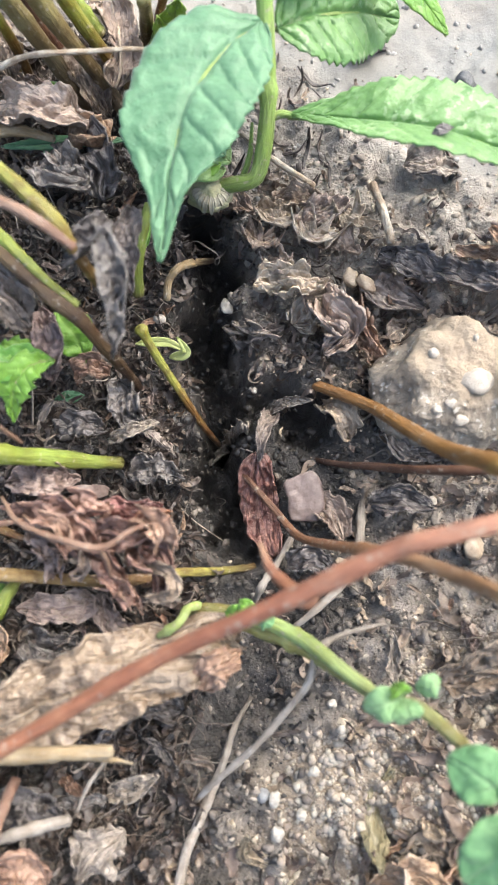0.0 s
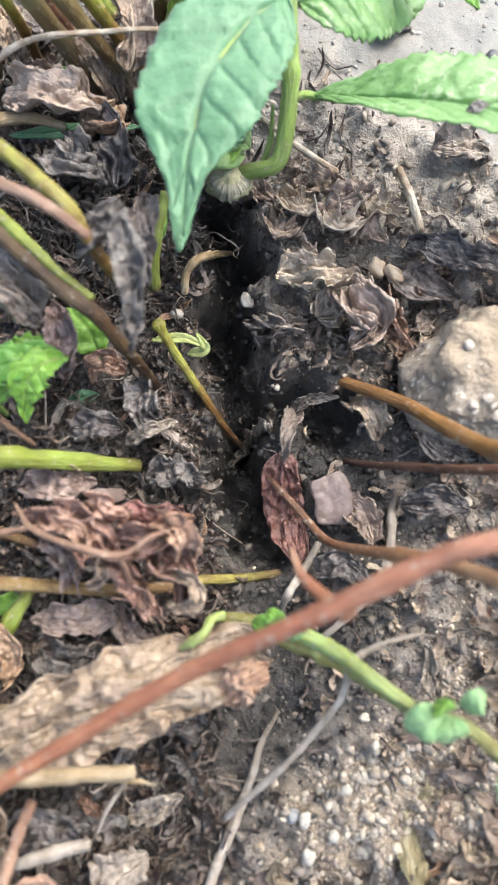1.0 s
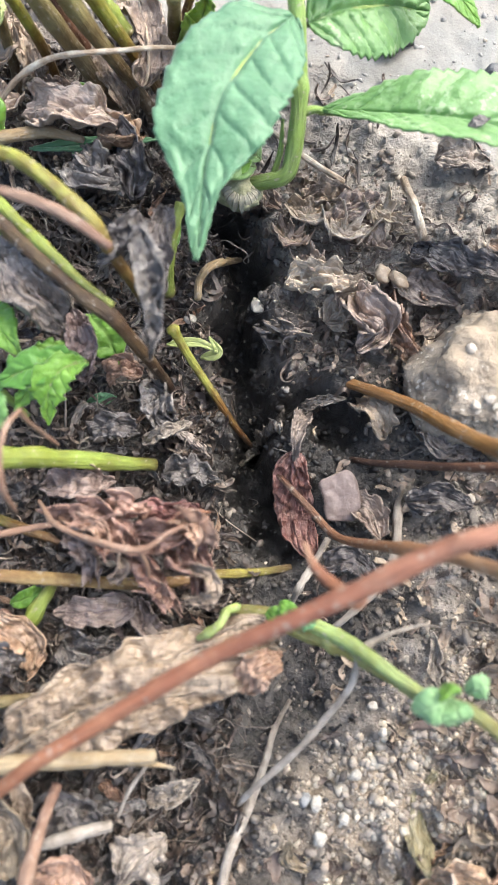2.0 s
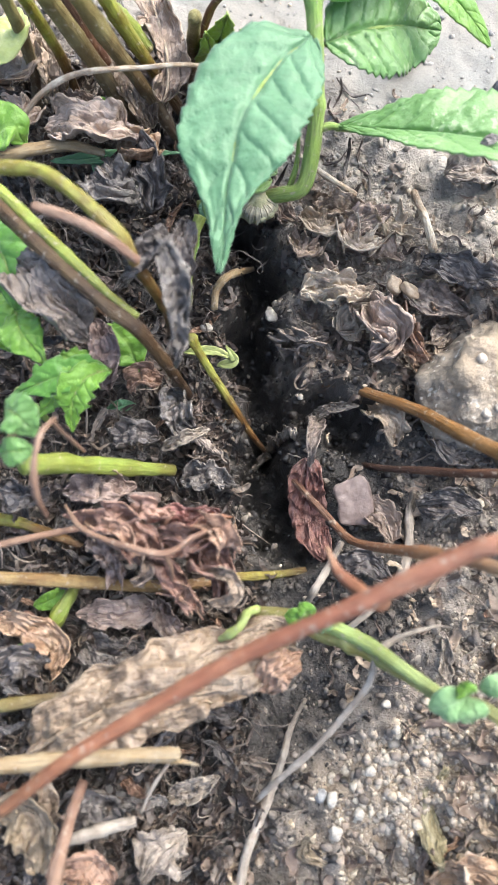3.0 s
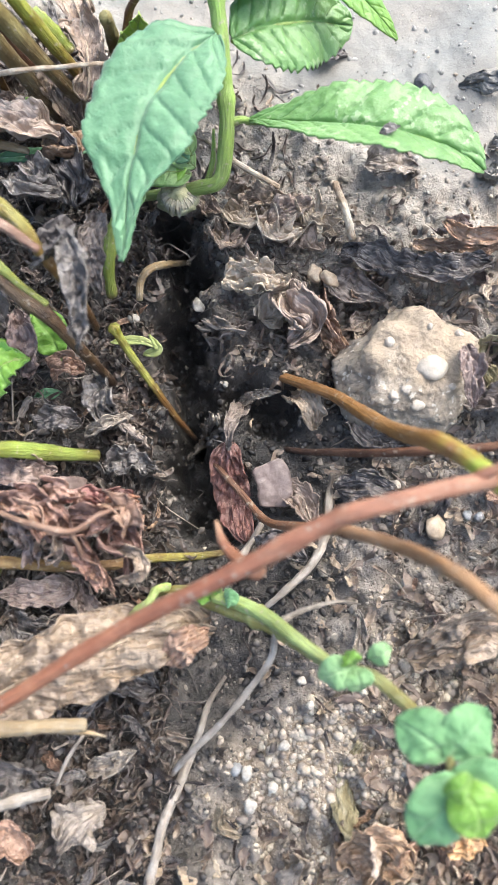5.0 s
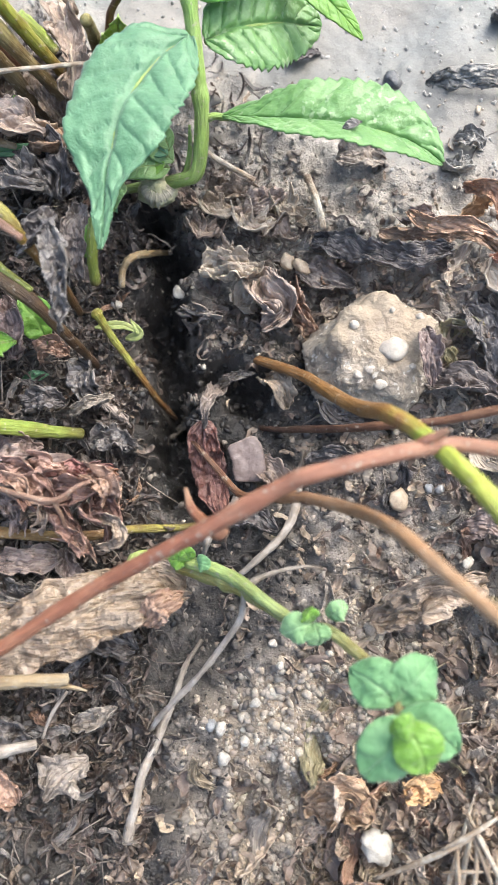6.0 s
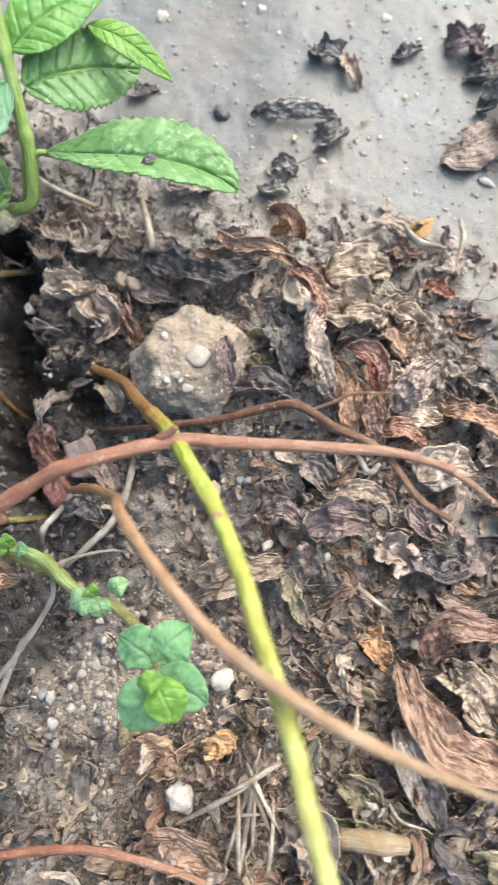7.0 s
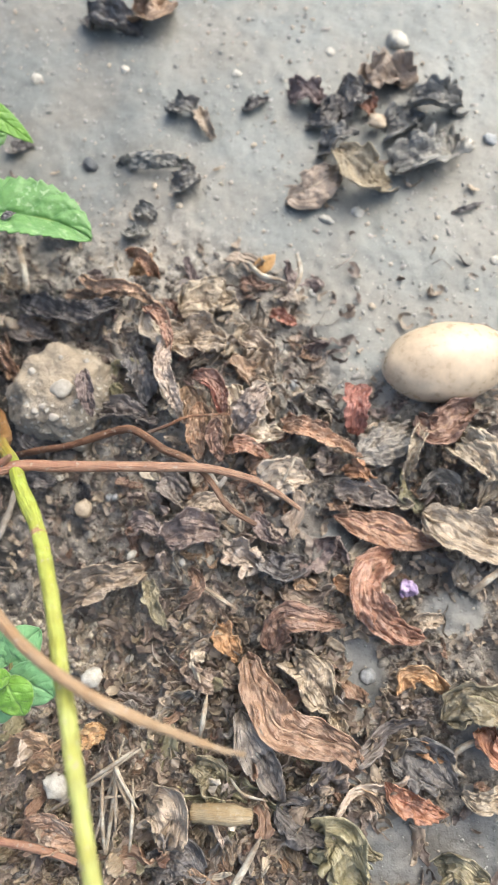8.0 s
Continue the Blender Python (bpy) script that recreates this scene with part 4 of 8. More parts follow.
needle((0.0500, -0.0590, -0.0030), (0.0510, -0.0505, -0.0008), (0.0522, -0.0420, -0.0010), 0.0005, 65)
needle((0.0470, -0.0640, -0.0040), (0.0474, -0.0550, -0.0012), (0.0480, -0.0460, -0.0015), 0.0006, 70)
needle((0.0500, -0.0410, 0.0000), (0.0530, -0.0480, 0.0008), (0.0562, -0.0550, -0.0010), 0.0005, 71)
needle((0.0450, -0.0472, -0.0005), (0.0510, -0.0440, 0.0012), (0.0572, -0.0408, 0.0010), 0.0005, 72)
needle((0.0450, -0.0520, -0.0030), (0.0495, -0.0512, -0.0008), (0.0540, -0.0515, -0.0015), 0.0004, 73)
needle((0.0530, -0.0640, -0.0030), (0.0545, -0.0560, -0.0010), (0.0552, -0.0480, -0.0012), 0.0005, 74)
needle((0.0816, -0.0446, 0.0036), (0.0865, -0.0496, -0.0002), (0.0935, -0.0491, -0.0006), 0.0004, 64)
stalk("woody_chip", [(0.0686, -0.0561, 0.0063), (0.0752, -0.0570, 0.0074), (0.0822, -0.0584, 0.0064)], [0.0020, 0.0023, 0.0022, 0.0017], STRAW, "short thick tan piece of stalk", "chip", "", 66, 10, 20)
stalk("curled_tendril", [(0.1426, -0.0493, -0.0010), (0.1371, -0.0491, 0.0002), (0.1331, -0.0515, -0.0016), (0.1324, -0.0547, -0.0012), (0.1352, -0.0572, -0.0032)], [0.0005, 0.0008, 0.0008, 0.0007, 0.0004], NEEDLE, "pale curled rim of a dried leaf", "tendril", "", 67, 8, 30)
stalk("fallen_stem", [(-0.0127, -0.0594, -0.0025), (0.0025, -0.0579, -0.0014), (0.0139, -0.0578, -0.0001), (0.0262, -0.0602, 0.0008), (0.0357, -0.0638, 0.0003), (0.0426, -0.0681, -0.0025)], [0.0008, 0.0010, 0.0010, 0.0010, 0.0008], RED_STEM, "thin red-brown stem over grey litter", "stem", "", 68, 8, 44)
stalk("broken_twig", [(0.0791, 0.0260, 0.0036), (0.0816, 0.0200, 0.0055), (0.0841, 0.0217, 0.0070)], [0.0007, 0.0008, 0.0006], PALE_ROOT, "short forked dry twig", "twig", "", 69, 7, 20)


# ---- stalks of the old plant ----
stalk("old_stalk", [(-0.0547, 0.0816, 0.0340), (-0.0492, 0.0818, 0.0340), (-0.0437, 0.0801, 0.0350), (-0.0395, 0.0771, 0.0350), (-0.0355, 0.0738, 0.0340), (-0.0315, 0.0702, 0.0320), (-0.0287, 0.0668, 0.0260), (-0.0257, 0.0648, 0.0140), (-0.0248, 0.0635, 0.0020)],
      [0.0011, 0.0012, 0.0013, 0.0013, 0.0012, 0.0010, 0.0009, 0.0008], OLD_STEM, "bent stalk fading from green to brown", "stalk", "old stalks", 71, 10, 60)
stalk("old_stalk", [(-0.0442, 0.0722, 0.0380), (-0.0386, 0.0702, 0.0380), (-0.0332, 0.0680, 0.0360), (-0.0284, 0.0656, 0.0320)], [0.0008, 0.0009, 0.0009, 0.0008], DRY_STALK, "dry brown side stalk with a snapped tip", "stalk", "old stalks", 72, 8, 30)
peeled = stalk("old_stalk", [(-0.0608, 0.0876, 0.0235), (-0.0544, 0.0815, 0.0235), (-0.0442, 0.0710, 0.0225), (-0.0353, 0.0629, 0.0210), (-0.0301, 0.0589, 0.0185), (-0.0255, 0.0554, 0.0080), (-0.0226, 0.0538, -0.0060)], [0.0019, 0.0019, 0.0017, 0.0014, 0.0011, 0.0009], PEELED_STEM, "thick brown stalk with a torn green rind", "stalk", "old stalks", 73, 12, 60, 0.12)
part("green_rind", tube([(-0.0600, 0.0891, 0.0246), (-0.0541, 0.0833, 0.0246), (-0.0440, 0.0731, 0.0236), (-0.0361, 0.0654, 0.0226), (-0.0300, 0.0606, 0.0205)], [0.0012, 0.0012, 0.0011, 0.0010, 0.0006], RIND, "green_rind", 10, 40, 0.15, 92), peeled, "strip of green rind")

stalk("old_stalk", [(-0.0219, 0.0650, 0.0000), (-0.0188, 0.0600, -0.0040), (-0.0136, 0.0529, -0.0100), (-0.0097, 0.0479, -0.0160), (-0.0060, 0.0445, -0.0220)], [0.0011, 0.0009, 0.0009, 0.0008, 0.0006], OLD_STEM, "thin olive stalk reaching into the burrow", "stalk", "old stalks", 75, 8, 40, 0.08, [(0.03, 1.5)])
stalk("lime_stem", [(-0.0503, 0.0351, 0.0170), (-0.0439, 0.0361, 0.0110), (-0.0350, 0.0370, 0.0020), (-0.0262, 0.0378, -0.0070)], [0.0019, 0.0018, 0.0016, 0.0013], CUT_STEM, "lime-green cut stem in dark litter", "stem", "", 76, 12, 40)
stalk("yellow_stem", [(-0.0631, 0.0165, 0.0060), (-0.0530, 0.0158, 0.0050), (-0.0430, 0.0151, 0.0030), (-0.0329, 0.0142, 0.0000), (-0.0233, 0.0141, -0.0030), (-0.0144, 0.0154, -0.0060), (-0.0075, 0.0157, -0.0090), (0.0011, 0.0166, -0.0130)], [0.0013, 0.0013, 0.0012, 0.0011, 0.0010, 0.0008], YELLOW_STEM, "straw-yellow stem running into the burrow", "stem", "", 77, 10, 56)
stalk("old_stalk", [(-0.0638, 0.0283, 0.0000), (-0.0560, 0.0270, 0.0000), (-0.0490, 0.0243, -0.0030), (-0.0428, 0.0216, -0.0060)], [0.0013, 0.0012, 0.0010, 0.0008], OLD_STEM, "olive stalk under dry curled leaves", "stalk", "old stalks", 78, 8, 30)
stalk("tendril", [(-0.0408, 0.0386, 0.0340), (-0.0422, 0.0356, 0.0360), (-0.0430, 0.0310, 0.0360), (-0.0432, 0.0268, 0.0330), (-0.0434, 0.0246, 0.0260)], [0.0004, 0.0005, 0.0006, 0.0005, 0.0003], DRY_STALK, "hooked thin brown tendril", "tendril", "", 79, 7, 30)
stalk("tendril", [(-0.0411, 0.0383, 0.0340), (-0.0405, 0.0375, 0.0280), (-0.0398, 0.0373, 0.0160)], [0.0004, 0.0004, 0.0003], DRY_STALK, "thin brown tendril in green leaves", "tendril", "", 80, 7, 20)
def clump_stalk(pts, r, mat, n):
    stalk("old_stalk", pts, [r, r, r * 0.9, r * 0.8], mat, "weathered brown stalk in the old clump", "stalk", "old stalks", n, 10, 36, 0.1)


clump_stalk([(-0.0463, 0.1186, 0.0340), (-0.0425, 0.1190, 0.0220), (-0.0357, 0.1164, 0.0060), (-0.0304, 0.1139, -0.0040)], 0.0019, REED_STEM, 81)
clump_stalk([(-0.0403, 0.1165, 0.0360), (-0.0354, 0.1169, 0.0220), (-0.0299, 0.1176, 0.0070), (-0.0248, 0.1152, -0.0040)], 0.0017, REED_STEM, 82)
clump_stalk([(-0.0361, 0.1195, 0.0330), (-0.0315, 0.1200, 0.0190), (-0.0256, 0.1200, 0.0040), (-0.0224, 0.1189, -0.0040)], 0.0015, OLD_STEM, 83)
clump_stalk([(-0.0549, 0.1235, 0.0280), (-0.0540, 0.1233, 0.0160), (-0.0547, 0.1231, 0.0050), (-0.0563, 0.1209, -0.0030)], 0.0013, REED_STEM, 84)
clump_stalk([(-0.0451, 0.1267, 0.0260), (-0.0410, 0.1249, 0.0140), (-0.0351, 0.1210, 0.0020), (-0.0329, 0.1198, -0.0050)], 0.0016, BROWN_TWIG, 85)
clump_stalk([(-0.0353, 0.1260, 0.0200), (-0.0320, 0.1250, 0.0160), (-0.0293, 0.1238, 0.0120)], 0.0020, CUT_STEM, 86)
clump_stalk([(-0.0511, 0.1215, 0.0300), (-0.0485, 0.1232, 0.0160), (-0.0468, 0.1233, 0.0030), (-0.0459, 0.1208, -0.0050)], 0.0012, OLD_STEM, 87)
clump_stalk([(-0.0505, 0.1280, 0.0060), (-0.0508, 0.1227, 0.0020), (-0.0522, 0.1208, -0.0020)], 0.0006, STRAW, 88)
clump_stalk([(-0.0475, 0.1272, 0.0060), (-0.0486, 0.1241, 0.0020), (-0.0517, 0.1200, -0.0020)], 0.0006, STRAW, 89)
stalk("cut_stub", [(-0.0187, 0.1194, 0.0256), (-0.0196, 0.1254, 0.0140), (-0.0210, 0.1298, 0.0000), (-0.0216, 0.1303, -0.0060)], [0.0014, 0.0014, 0.0014, 0.0015], REED_STEM, "dark cut stub of an old stalk", "stub", "", 90, 10, 24)
stalk("old_stalk", [(-0.0127, 0.1312, 0.0200), (-0.0161, 0.1316, 0.0140), (-0.0181, 0.1334, 0.0060), (-0.0202, 0.1339, -0.0030)], [0.0008, 0.0009, 0.0009, 0.0008], BROWN_TWIG, "thin dark stalk beside a cut stub", "stalk", "old stalks", 91, 8, 24)


stalk("lime_stem", [(-0.0516, 0.0035, -0.0040), (-0.0474, 0.0094, -0.0010), (-0.0445, 0.0147, -0.0020)], [0.0014, 0.0016, 0.0011], CUT_STEM, "short lime-green stem in dark litter", "stem", "", 93, 10, 24)
part("node_ring", tube([(0.0206, 0.0172, 0.0225), (0.0220, 0.0164, 0.0245), (0.0233, 0.0157, 0.0265)], [0.0009, 0.00135, 0.0009], BROWN_TWIG, "node_ring", 10, 10, 0.12, 16), tan, "dark swollen node")


# ---- mint plant ----
mint = new("mint_plant", None)
tagged(mint, "young mint plant with toothed green leaves on a pale stem", "plant")
part("stem", tube([(-0.0200, 0.1000, -0.0080), (-0.0130, 0.0985, -0.0040), (-0.0060, 0.0960, 0.0010), (-0.0015, 0.0945, 0.0045), (0.0018, 0.0942, 0.0065), (0.0034, 0.0965, 0.0090), (0.0044, 0.1025, 0.0155), (0.0042, 0.1090, 0.0220), (0.0036, 0.1160, 0.0280), (0.0028, 0.1230, 0.0340), (0.0020, 0.1320, 0.0420)],
     [0.0010, 0.0013, 0.0016, 0.0017, 0.0016, 0.0016, 0.0016, 0.0015], MINT_STEM, "stem", 14, 80, 0.05, 101, [(0.55, 1.25), (0.78, 1.2)]), mint)
part("side_shoot", tube([(-0.0010, 0.0945, 0.0040), (0.0010, 0.0985, 0.0080), (0.0015, 0.1030, 0.0125)], [0.0007, 0.0006, 0.0003], MINT_STEM, "side_shoot", 8, 16, 0.06, 102), mint)


def mint_leaf(spine, half, material, seed, parent=mint, up=(0, -0.25, 1), **more):
    made = dict(up=up, shape=(0.72, 0.85), fold=0.16, curl=-0.25, crumple=0.03, ruffle=0.04, teeth=15, bite=0.055, veins=0.055, vein_count=8, seed=seed, nu=80, nv=36, thick=0.0003, grain=0.012)
    made.update(more)
    leaf = part("leaf", blade(spine, half, material, "leaf", **made), parent)
    rib = smooth_line(spine, 9)
    part("midrib", tube([p - np.array(made["up"]) * (half * 0.04 + 0.00035) for p in rib], [0.0006, 0.0005, 0.0002], MINT_STEM, "midrib", 6, 24, 0.05, seed), leaf)
    return leaf


mint_leaf([(0.0028, 0.1130, 0.0272), (-0.0032, 0.1062, 0.0292), (-0.0088, 0.0975, 0.0300), (-0.0122, 0.0880, 0.0297), (-0.0139, 0.0780, 0.0288), (-0.0152, 0.0660, 0.0262)], 0.0118, GREEN_LEAF, 103, up=(-0.2, -0.35, 1), curl=-0.3, shape=(0.72, 0.80), crumple=0.04, veins=0.06, bite=0.07, drip=0.45)
mint_leaf([(0.0085, 0.1022, 0.0160), (0.0190, 0.0990, 0.0190), (0.0310, 0.0962, 0.0212), (0.0420, 0.0935, 0.0210), (0.0490, 0.0908, 0.0198), (0.0550, 0.0872, 0.0178)], 0.0108, SCARRED_LEAF, 104, up=(0.0, -0.12, 1), fold=(0.8, 0.10), shape=(1.3, 0.62), curl=-0.35, bite=0.12, teeth=18, veins=0.07)
mint_leaf([(0.0060, 0.1140, 0.0245), (0.0135, 0.1180, 0.0235), (0.0225, 0.1225, 0.0195), (0.0320, 0.1262, 0.0140)], 0.0102, SCARRED_LEAF, 105, up=(0.1, -0.5, 1), shape=(0.85, 0.6), bite=0.12, veins=0.07)
mint_leaf([(0.0045, 0.1190, 0.0305), (0.0120, 0.1260, 0.0320), (0.0200, 0.1320, 0.0310), (0.0270, 0.1370, 0.0280)], 0.0075, DEEP_LEAF, 106, up=(0.1, -0.4, 1))
mint_leaf([(0.0215, 0.1290, 0.0262), (0.0285, 0.1258, 0.0256), (0.0345, 0.1225, 0.0225), (0.0405, 0.1188, 0.0178)], 0.0038, BRIGHT_LEAF, 107, up=(0.3, -0.3, 1), shape=(0.8, 0.8))
mint_leaf([(0.0010, 0.1200, 0.0310), (-0.0020, 0.1255, 0.0325), (-0.0040, 0.1320, 0.0320)], 0.0034, PALE_GREEN, 108, up=(-0.1, -0.3, 1))
part("petiole", tube([(0.0055, 0.1022, 0.0152), (0.0072, 0.1025, 0.0157), (0.0092, 0.1020, 0.0160)], [0.0009, 0.0008, 0.0006], MINT_STEM, "petiole", 8, 12, 0.05, 109), mint)
for pts, h, n in (([(-0.0040, 0.0980, 0.0090), (-0.0077, 0.1012, 0.0080), (-0.0116, 0.1022, 0.0060)], 0.0022, 110), ([(-0.0048, 0.0974, 0.0070), (-0.0104, 0.0966, 0.0060), (-0.0161, 0.0961, 0.0050)], 0.0026, 111),
                  ([(-0.0182, 0.0943, 0.0030), (-0.0175, 0.0902, 0.0040), (-0.0166, 0.0883, 0.0020)], 0.0018, 112), ([(-0.0205, 0.0869, 0.0040), (-0.0219, 0.0817, 0.0050), (-0.0241, 0.0779, 0.0010)], 0.0020, 113), ([(-0.0093, 0.1016, 0.0100), (-0.0134, 0.0983, 0.0110), (-0.0181, 0.0938, 0.0110)], 0.0012, 114)):
    mint_leaf(pts, h, BRIGHT_LEAF if n % 2 else GREEN_LEAF, n, nu=24, nv=10, teeth=0)
for pts, h, n in (([(-0.0030, 0.0985, 0.0060), (-0.0075, 0.1005, 0.0095), (-0.0130, 0.0990, 0.0095)], 0.0030, 115), ([(-0.0040, 0.0975, 0.0050), (-0.0095, 0.0965, 0.0075), (-0.0150, 0.0945, 0.0060)], 0.0034, 116),
                  ([(-0.0150, 0.0948, 0.0040), (-0.0165, 0.0915, 0.0055), (-0.0172, 0.0880, 0.0030)], 0.0024, 117), ([(-0.0035, 0.0995, 0.0090), (-0.0045, 0.1020, 0.0120), (-0.0040, 0.1052, 0.0115)], 0.0022, 118)):
    mint_leaf(pts, h, PALE_GREEN, n, nu=30, nv=14, teeth=0, veins=0.07, vein_count=5)
stub = new("green_stub", tube([(-0.0190, 0.0878, 0.0075), (-0.0208, 0.0835, 0.0060), (-0.0222, 0.0780, 0.0025), (-0.0228, 0.0735, -0.0040)], [0.0013, 0.0014, 0.0013, 0.0012], CUT_STEM, "green_stub", 10, 26, 0.12, 119))
tagged(stub, "short cut green stem standing by the mint", "stem")
bud = new("flower_bud", lump((0.0046, 0.0038, 0.0032), BUD, "flower_bud", 7, 0.2, 1.4, 4))
tagged(bud, "pale greenish dried flower bud beside the mint stem", "bud")
bud.location = (-0.0070, 0.0942, 0.0010)
for k in range(9):
    turn = math.radians(-170 + 20 * k)
    out = np.array((math.cos(turn), math.sin(turn), 0.0))
    part("petal", blade([out * 0.0020 + (0, 0, 0.0026), out * 0.0036 + (0, 0, 0.0018), out * (0.0042 + 0.0004 * math.sin(5 * k)) + (0, 0, -0.0006)], 0.0006, BUD_PETAL, "petal", up=(out[0] * 0.6, out[1] * 0.6, 1), shape=(0.9, 0.5), curl=0.3, seed=600 + k, nu=10, nv=4), bud, "shrivelled whitish petal")

# Flake added in place of what looks like a small dark insect.
ob = new("leaf_scrap", blade([(0.0335, 0.0915, 0.0246), (0.0352, 0.0920, 0.0252), (0.0374, 0.0928, 0.0250)], 0.0011, LEAF_DARK, "leaf_scrap", seed=5, nu=12, nv=6, crumple=0.2))
tagged(ob, "dark flake in place of a small insect on a mint leaf", "litter")

# ---- creeping sprout with round leaves ----
sprout = new("creeping_sprout", None)
tagged(sprout, "creeping green stem with small round leaf pairs", "plant")
part("stem", tube([(-0.0165, 0.0030, -0.0090), (-0.0136, 0.0052, -0.0060), (-0.0113, 0.0080, -0.0020), (-0.0050, 0.0073, 0.0020), (0.0011, 0.0055, 0.0040), (0.0084, 0.0022, 0.0090), (0.0154, -0.0026, 0.0160), (0.0207, -0.0064, 0.0190), (0.0248, -0.0068, 0.0210), (0.0298, -0.0110, 0.0240), (0.0344, -0.0163, 0.0270), (0.0350, -0.0213, 0.0280)],
     [0.0008, 0.0010, 0.0019, 0.0022, 0.0018, 0.0014, 0.0012, 0.0011, 0.0010, 0.0008], SPROUT_STEM, "stem", 12, 80, 0.08, 121, [(0.42, 1.3), (0.68, 1.3)]), sprout)
part("green_stalk", tube([(-0.0012, 0.0070, 0.0060), (0.0037, 0.0055, 0.0080), (0.0089, 0.0028, 0.0120), (0.0140, -0.0013, 0.0180), (0.0186, -0.0047, 0.0205)], [0.0013, 0.0014, 0.0013, 0.0011, 0.0009], PALE_STALK, "green_stalk", 10, 30, 0.06, 122), sprout)

part("peeled_strip", tube([(-0.0098, 0.0092, 0.0050), (-0.0116, 0.0086, 0.0075), (-0.0128, 0.0066, 0.0090), (-0.0146, 0.0052, 0.0085), (-0.0168, 0.0040, 0.0065)], [0.0009, 0.0008, 0.0008, 0.0010, 0.0005], PALE_STALK, "peeled_strip", 8, 26, 0.15, 133), sprout, "curled strip of pale green rind")


MINTY_LEAF = live_leaf_material("pale_sprout_leaf", [(0.3, (0.21, 0.36, 0.14)), (0.55, (0.29, 0.45, 0.20)), (0.75, (0.37, 0.53, 0.27))], (0.40, 0.56, 0.28), 0.4, 0.5)
SPROUT_LEAF = live_leaf_material("sprout_leaf_green", [(0.3, (0.12, 0.265, 0.10)), (0.55, (0.18, 0.345, 0.14)), (0.75, (0.25, 0.425, 0.19))], (0.27, 0.44, 0.21), 0.4, 0.5)


def round_leaf(base, tip, half, material, seed, lift=0.002):
    b, t = np.array(base), np.array(tip)
    mid = (b + t) / 2 + np.array((0, 0, lift))
    part("leaf", blade([b, mid, t], half, material, "leaf", up=(0, -0.2, 1), shape=(0.95, 0.62), fold=0.05, curl=-0.25, crumple=0.10, ruffle=0.05, veins=0.03, vein_count=5, seed=seed, nu=26, nv=16, thick=0.0004), sprout)


round_leaf((0.0220, -0.0052, 0.0220), (0.0166, -0.0068, 0.0210), 0.0028, MINTY_LEAF, 123)
round_leaf((0.0223, -0.0054, 0.0220), (0.0231, -0.0091, 0.0210), 0.0024, MINTY_LEAF, 124)
round_leaf((0.0249, -0.0043, 0.0220), (0.0283, -0.0026, 0.0220), 0.0020, MINTY_LEAF, 125)
round_leaf((0.0220, -0.0048, 0.0230), (0.0207, -0.0032, 0.0240), 0.0018, BRIGHT_LEAF, 126)
round_leaf((0.0348, -0.0179, 0.0280), (0.0276, -0.0128, 0.0270), 0.0044, SPROUT_LEAF, 127)
round_leaf((0.0342, -0.0181, 0.0280), (0.0411, -0.0116, 0.0280), 0.0044, SPROUT_LEAF, 128)
round_leaf((0.0359, -0.0206, 0.0290), (0.0288, -0.0297, 0.0270), 0.0050, SPROUT_LEAF, 129)
round_leaf((0.0348, -0.0200, 0.0290), (0.0438, -0.0258, 0.0280), 0.0048, SPROUT_LEAF, 130)
round_leaf((0.0350, -0.0207, 0.0310), (0.0383, -0.0286, 0.0300), 0.0042, BRIGHT_LEAF, 131)
round_leaf((0.0362, -0.0207, 0.0330), (0.0322, -0.0215, 0.0340), 0.0022, BRIGHT_LEAF, 132)
round_leaf((-0.0012, 0.0070, 0.0060), (-0.0048, 0.0077, 0.0070), 0.0020, BRIGHT_LEAF, 134)
round_leaf((-0.0004, 0.0074, 0.0070), (-0.0023, 0.0098, 0.0090), 0.0018, BRIGHT_LEAF, 135)
round_leaf((0.0008, 0.0070, 0.0070), (0.0035, 0.0056, 0.0090), 0.0018, SPROUT_LEAF, 136)

# ---- green seedlings in the old clump ----
seedling = new("green_seedling", None)
tagged(seedling, "bright green lobed seedling in dark litter", "plant")
def seedling_leaf(pts, h, m, n, **more):
    made = dict(nu=48, nv=22, teeth=5, bite=0.34, crumple=0.07, ruffle=0.10, veins=0.09, vein_count=6, shape=(0.9, 0.75), drip=0.35)
    made.update(more)
    mint_leaf(pts, h, m, n, seedling, **made)


seedling_leaf([(-0.0368, 0.0545, 0.0090), (-0.0410, 0.0535, 0.0125), (-0.0470, 0.0520, 0.0130), (-0.0560, 0.0498, 0.0080)], 0.0040, DEEP_LEAF, 141)
seedling_leaf([(-0.0372, 0.0543, 0.0100), (-0.0405, 0.0520, 0.0130), (-0.0430, 0.0485, 0.0120), (-0.0442, 0.0432, 0.0070)], 0.0042, BRIGHT_LEAF, 142)
seedling_leaf([(-0.0371, 0.0544, 0.0095), (-0.0415, 0.0524, 0.0125), (-0.0460, 0.0495, 0.0115), (-0.0505, 0.0462, 0.0070)], 0.0038, BRIGHT_LEAF, 143)
seedling_leaf([(-0.0390, 0.0560, 0.0080), (-0.0430, 0.0555, 0.0115), (-0.0490, 0.0545, 0.0105)], 0.0032, BRIGHT_LEAF, 144)
seedling_leaf([(-0.0545, 0.0660, 0.0120), (-0.0522, 0.0605, 0.0145), (-0.0478, 0.0548, 0.0125)], 0.0042, BRIGHT_LEAF, 145, bite=0.12)
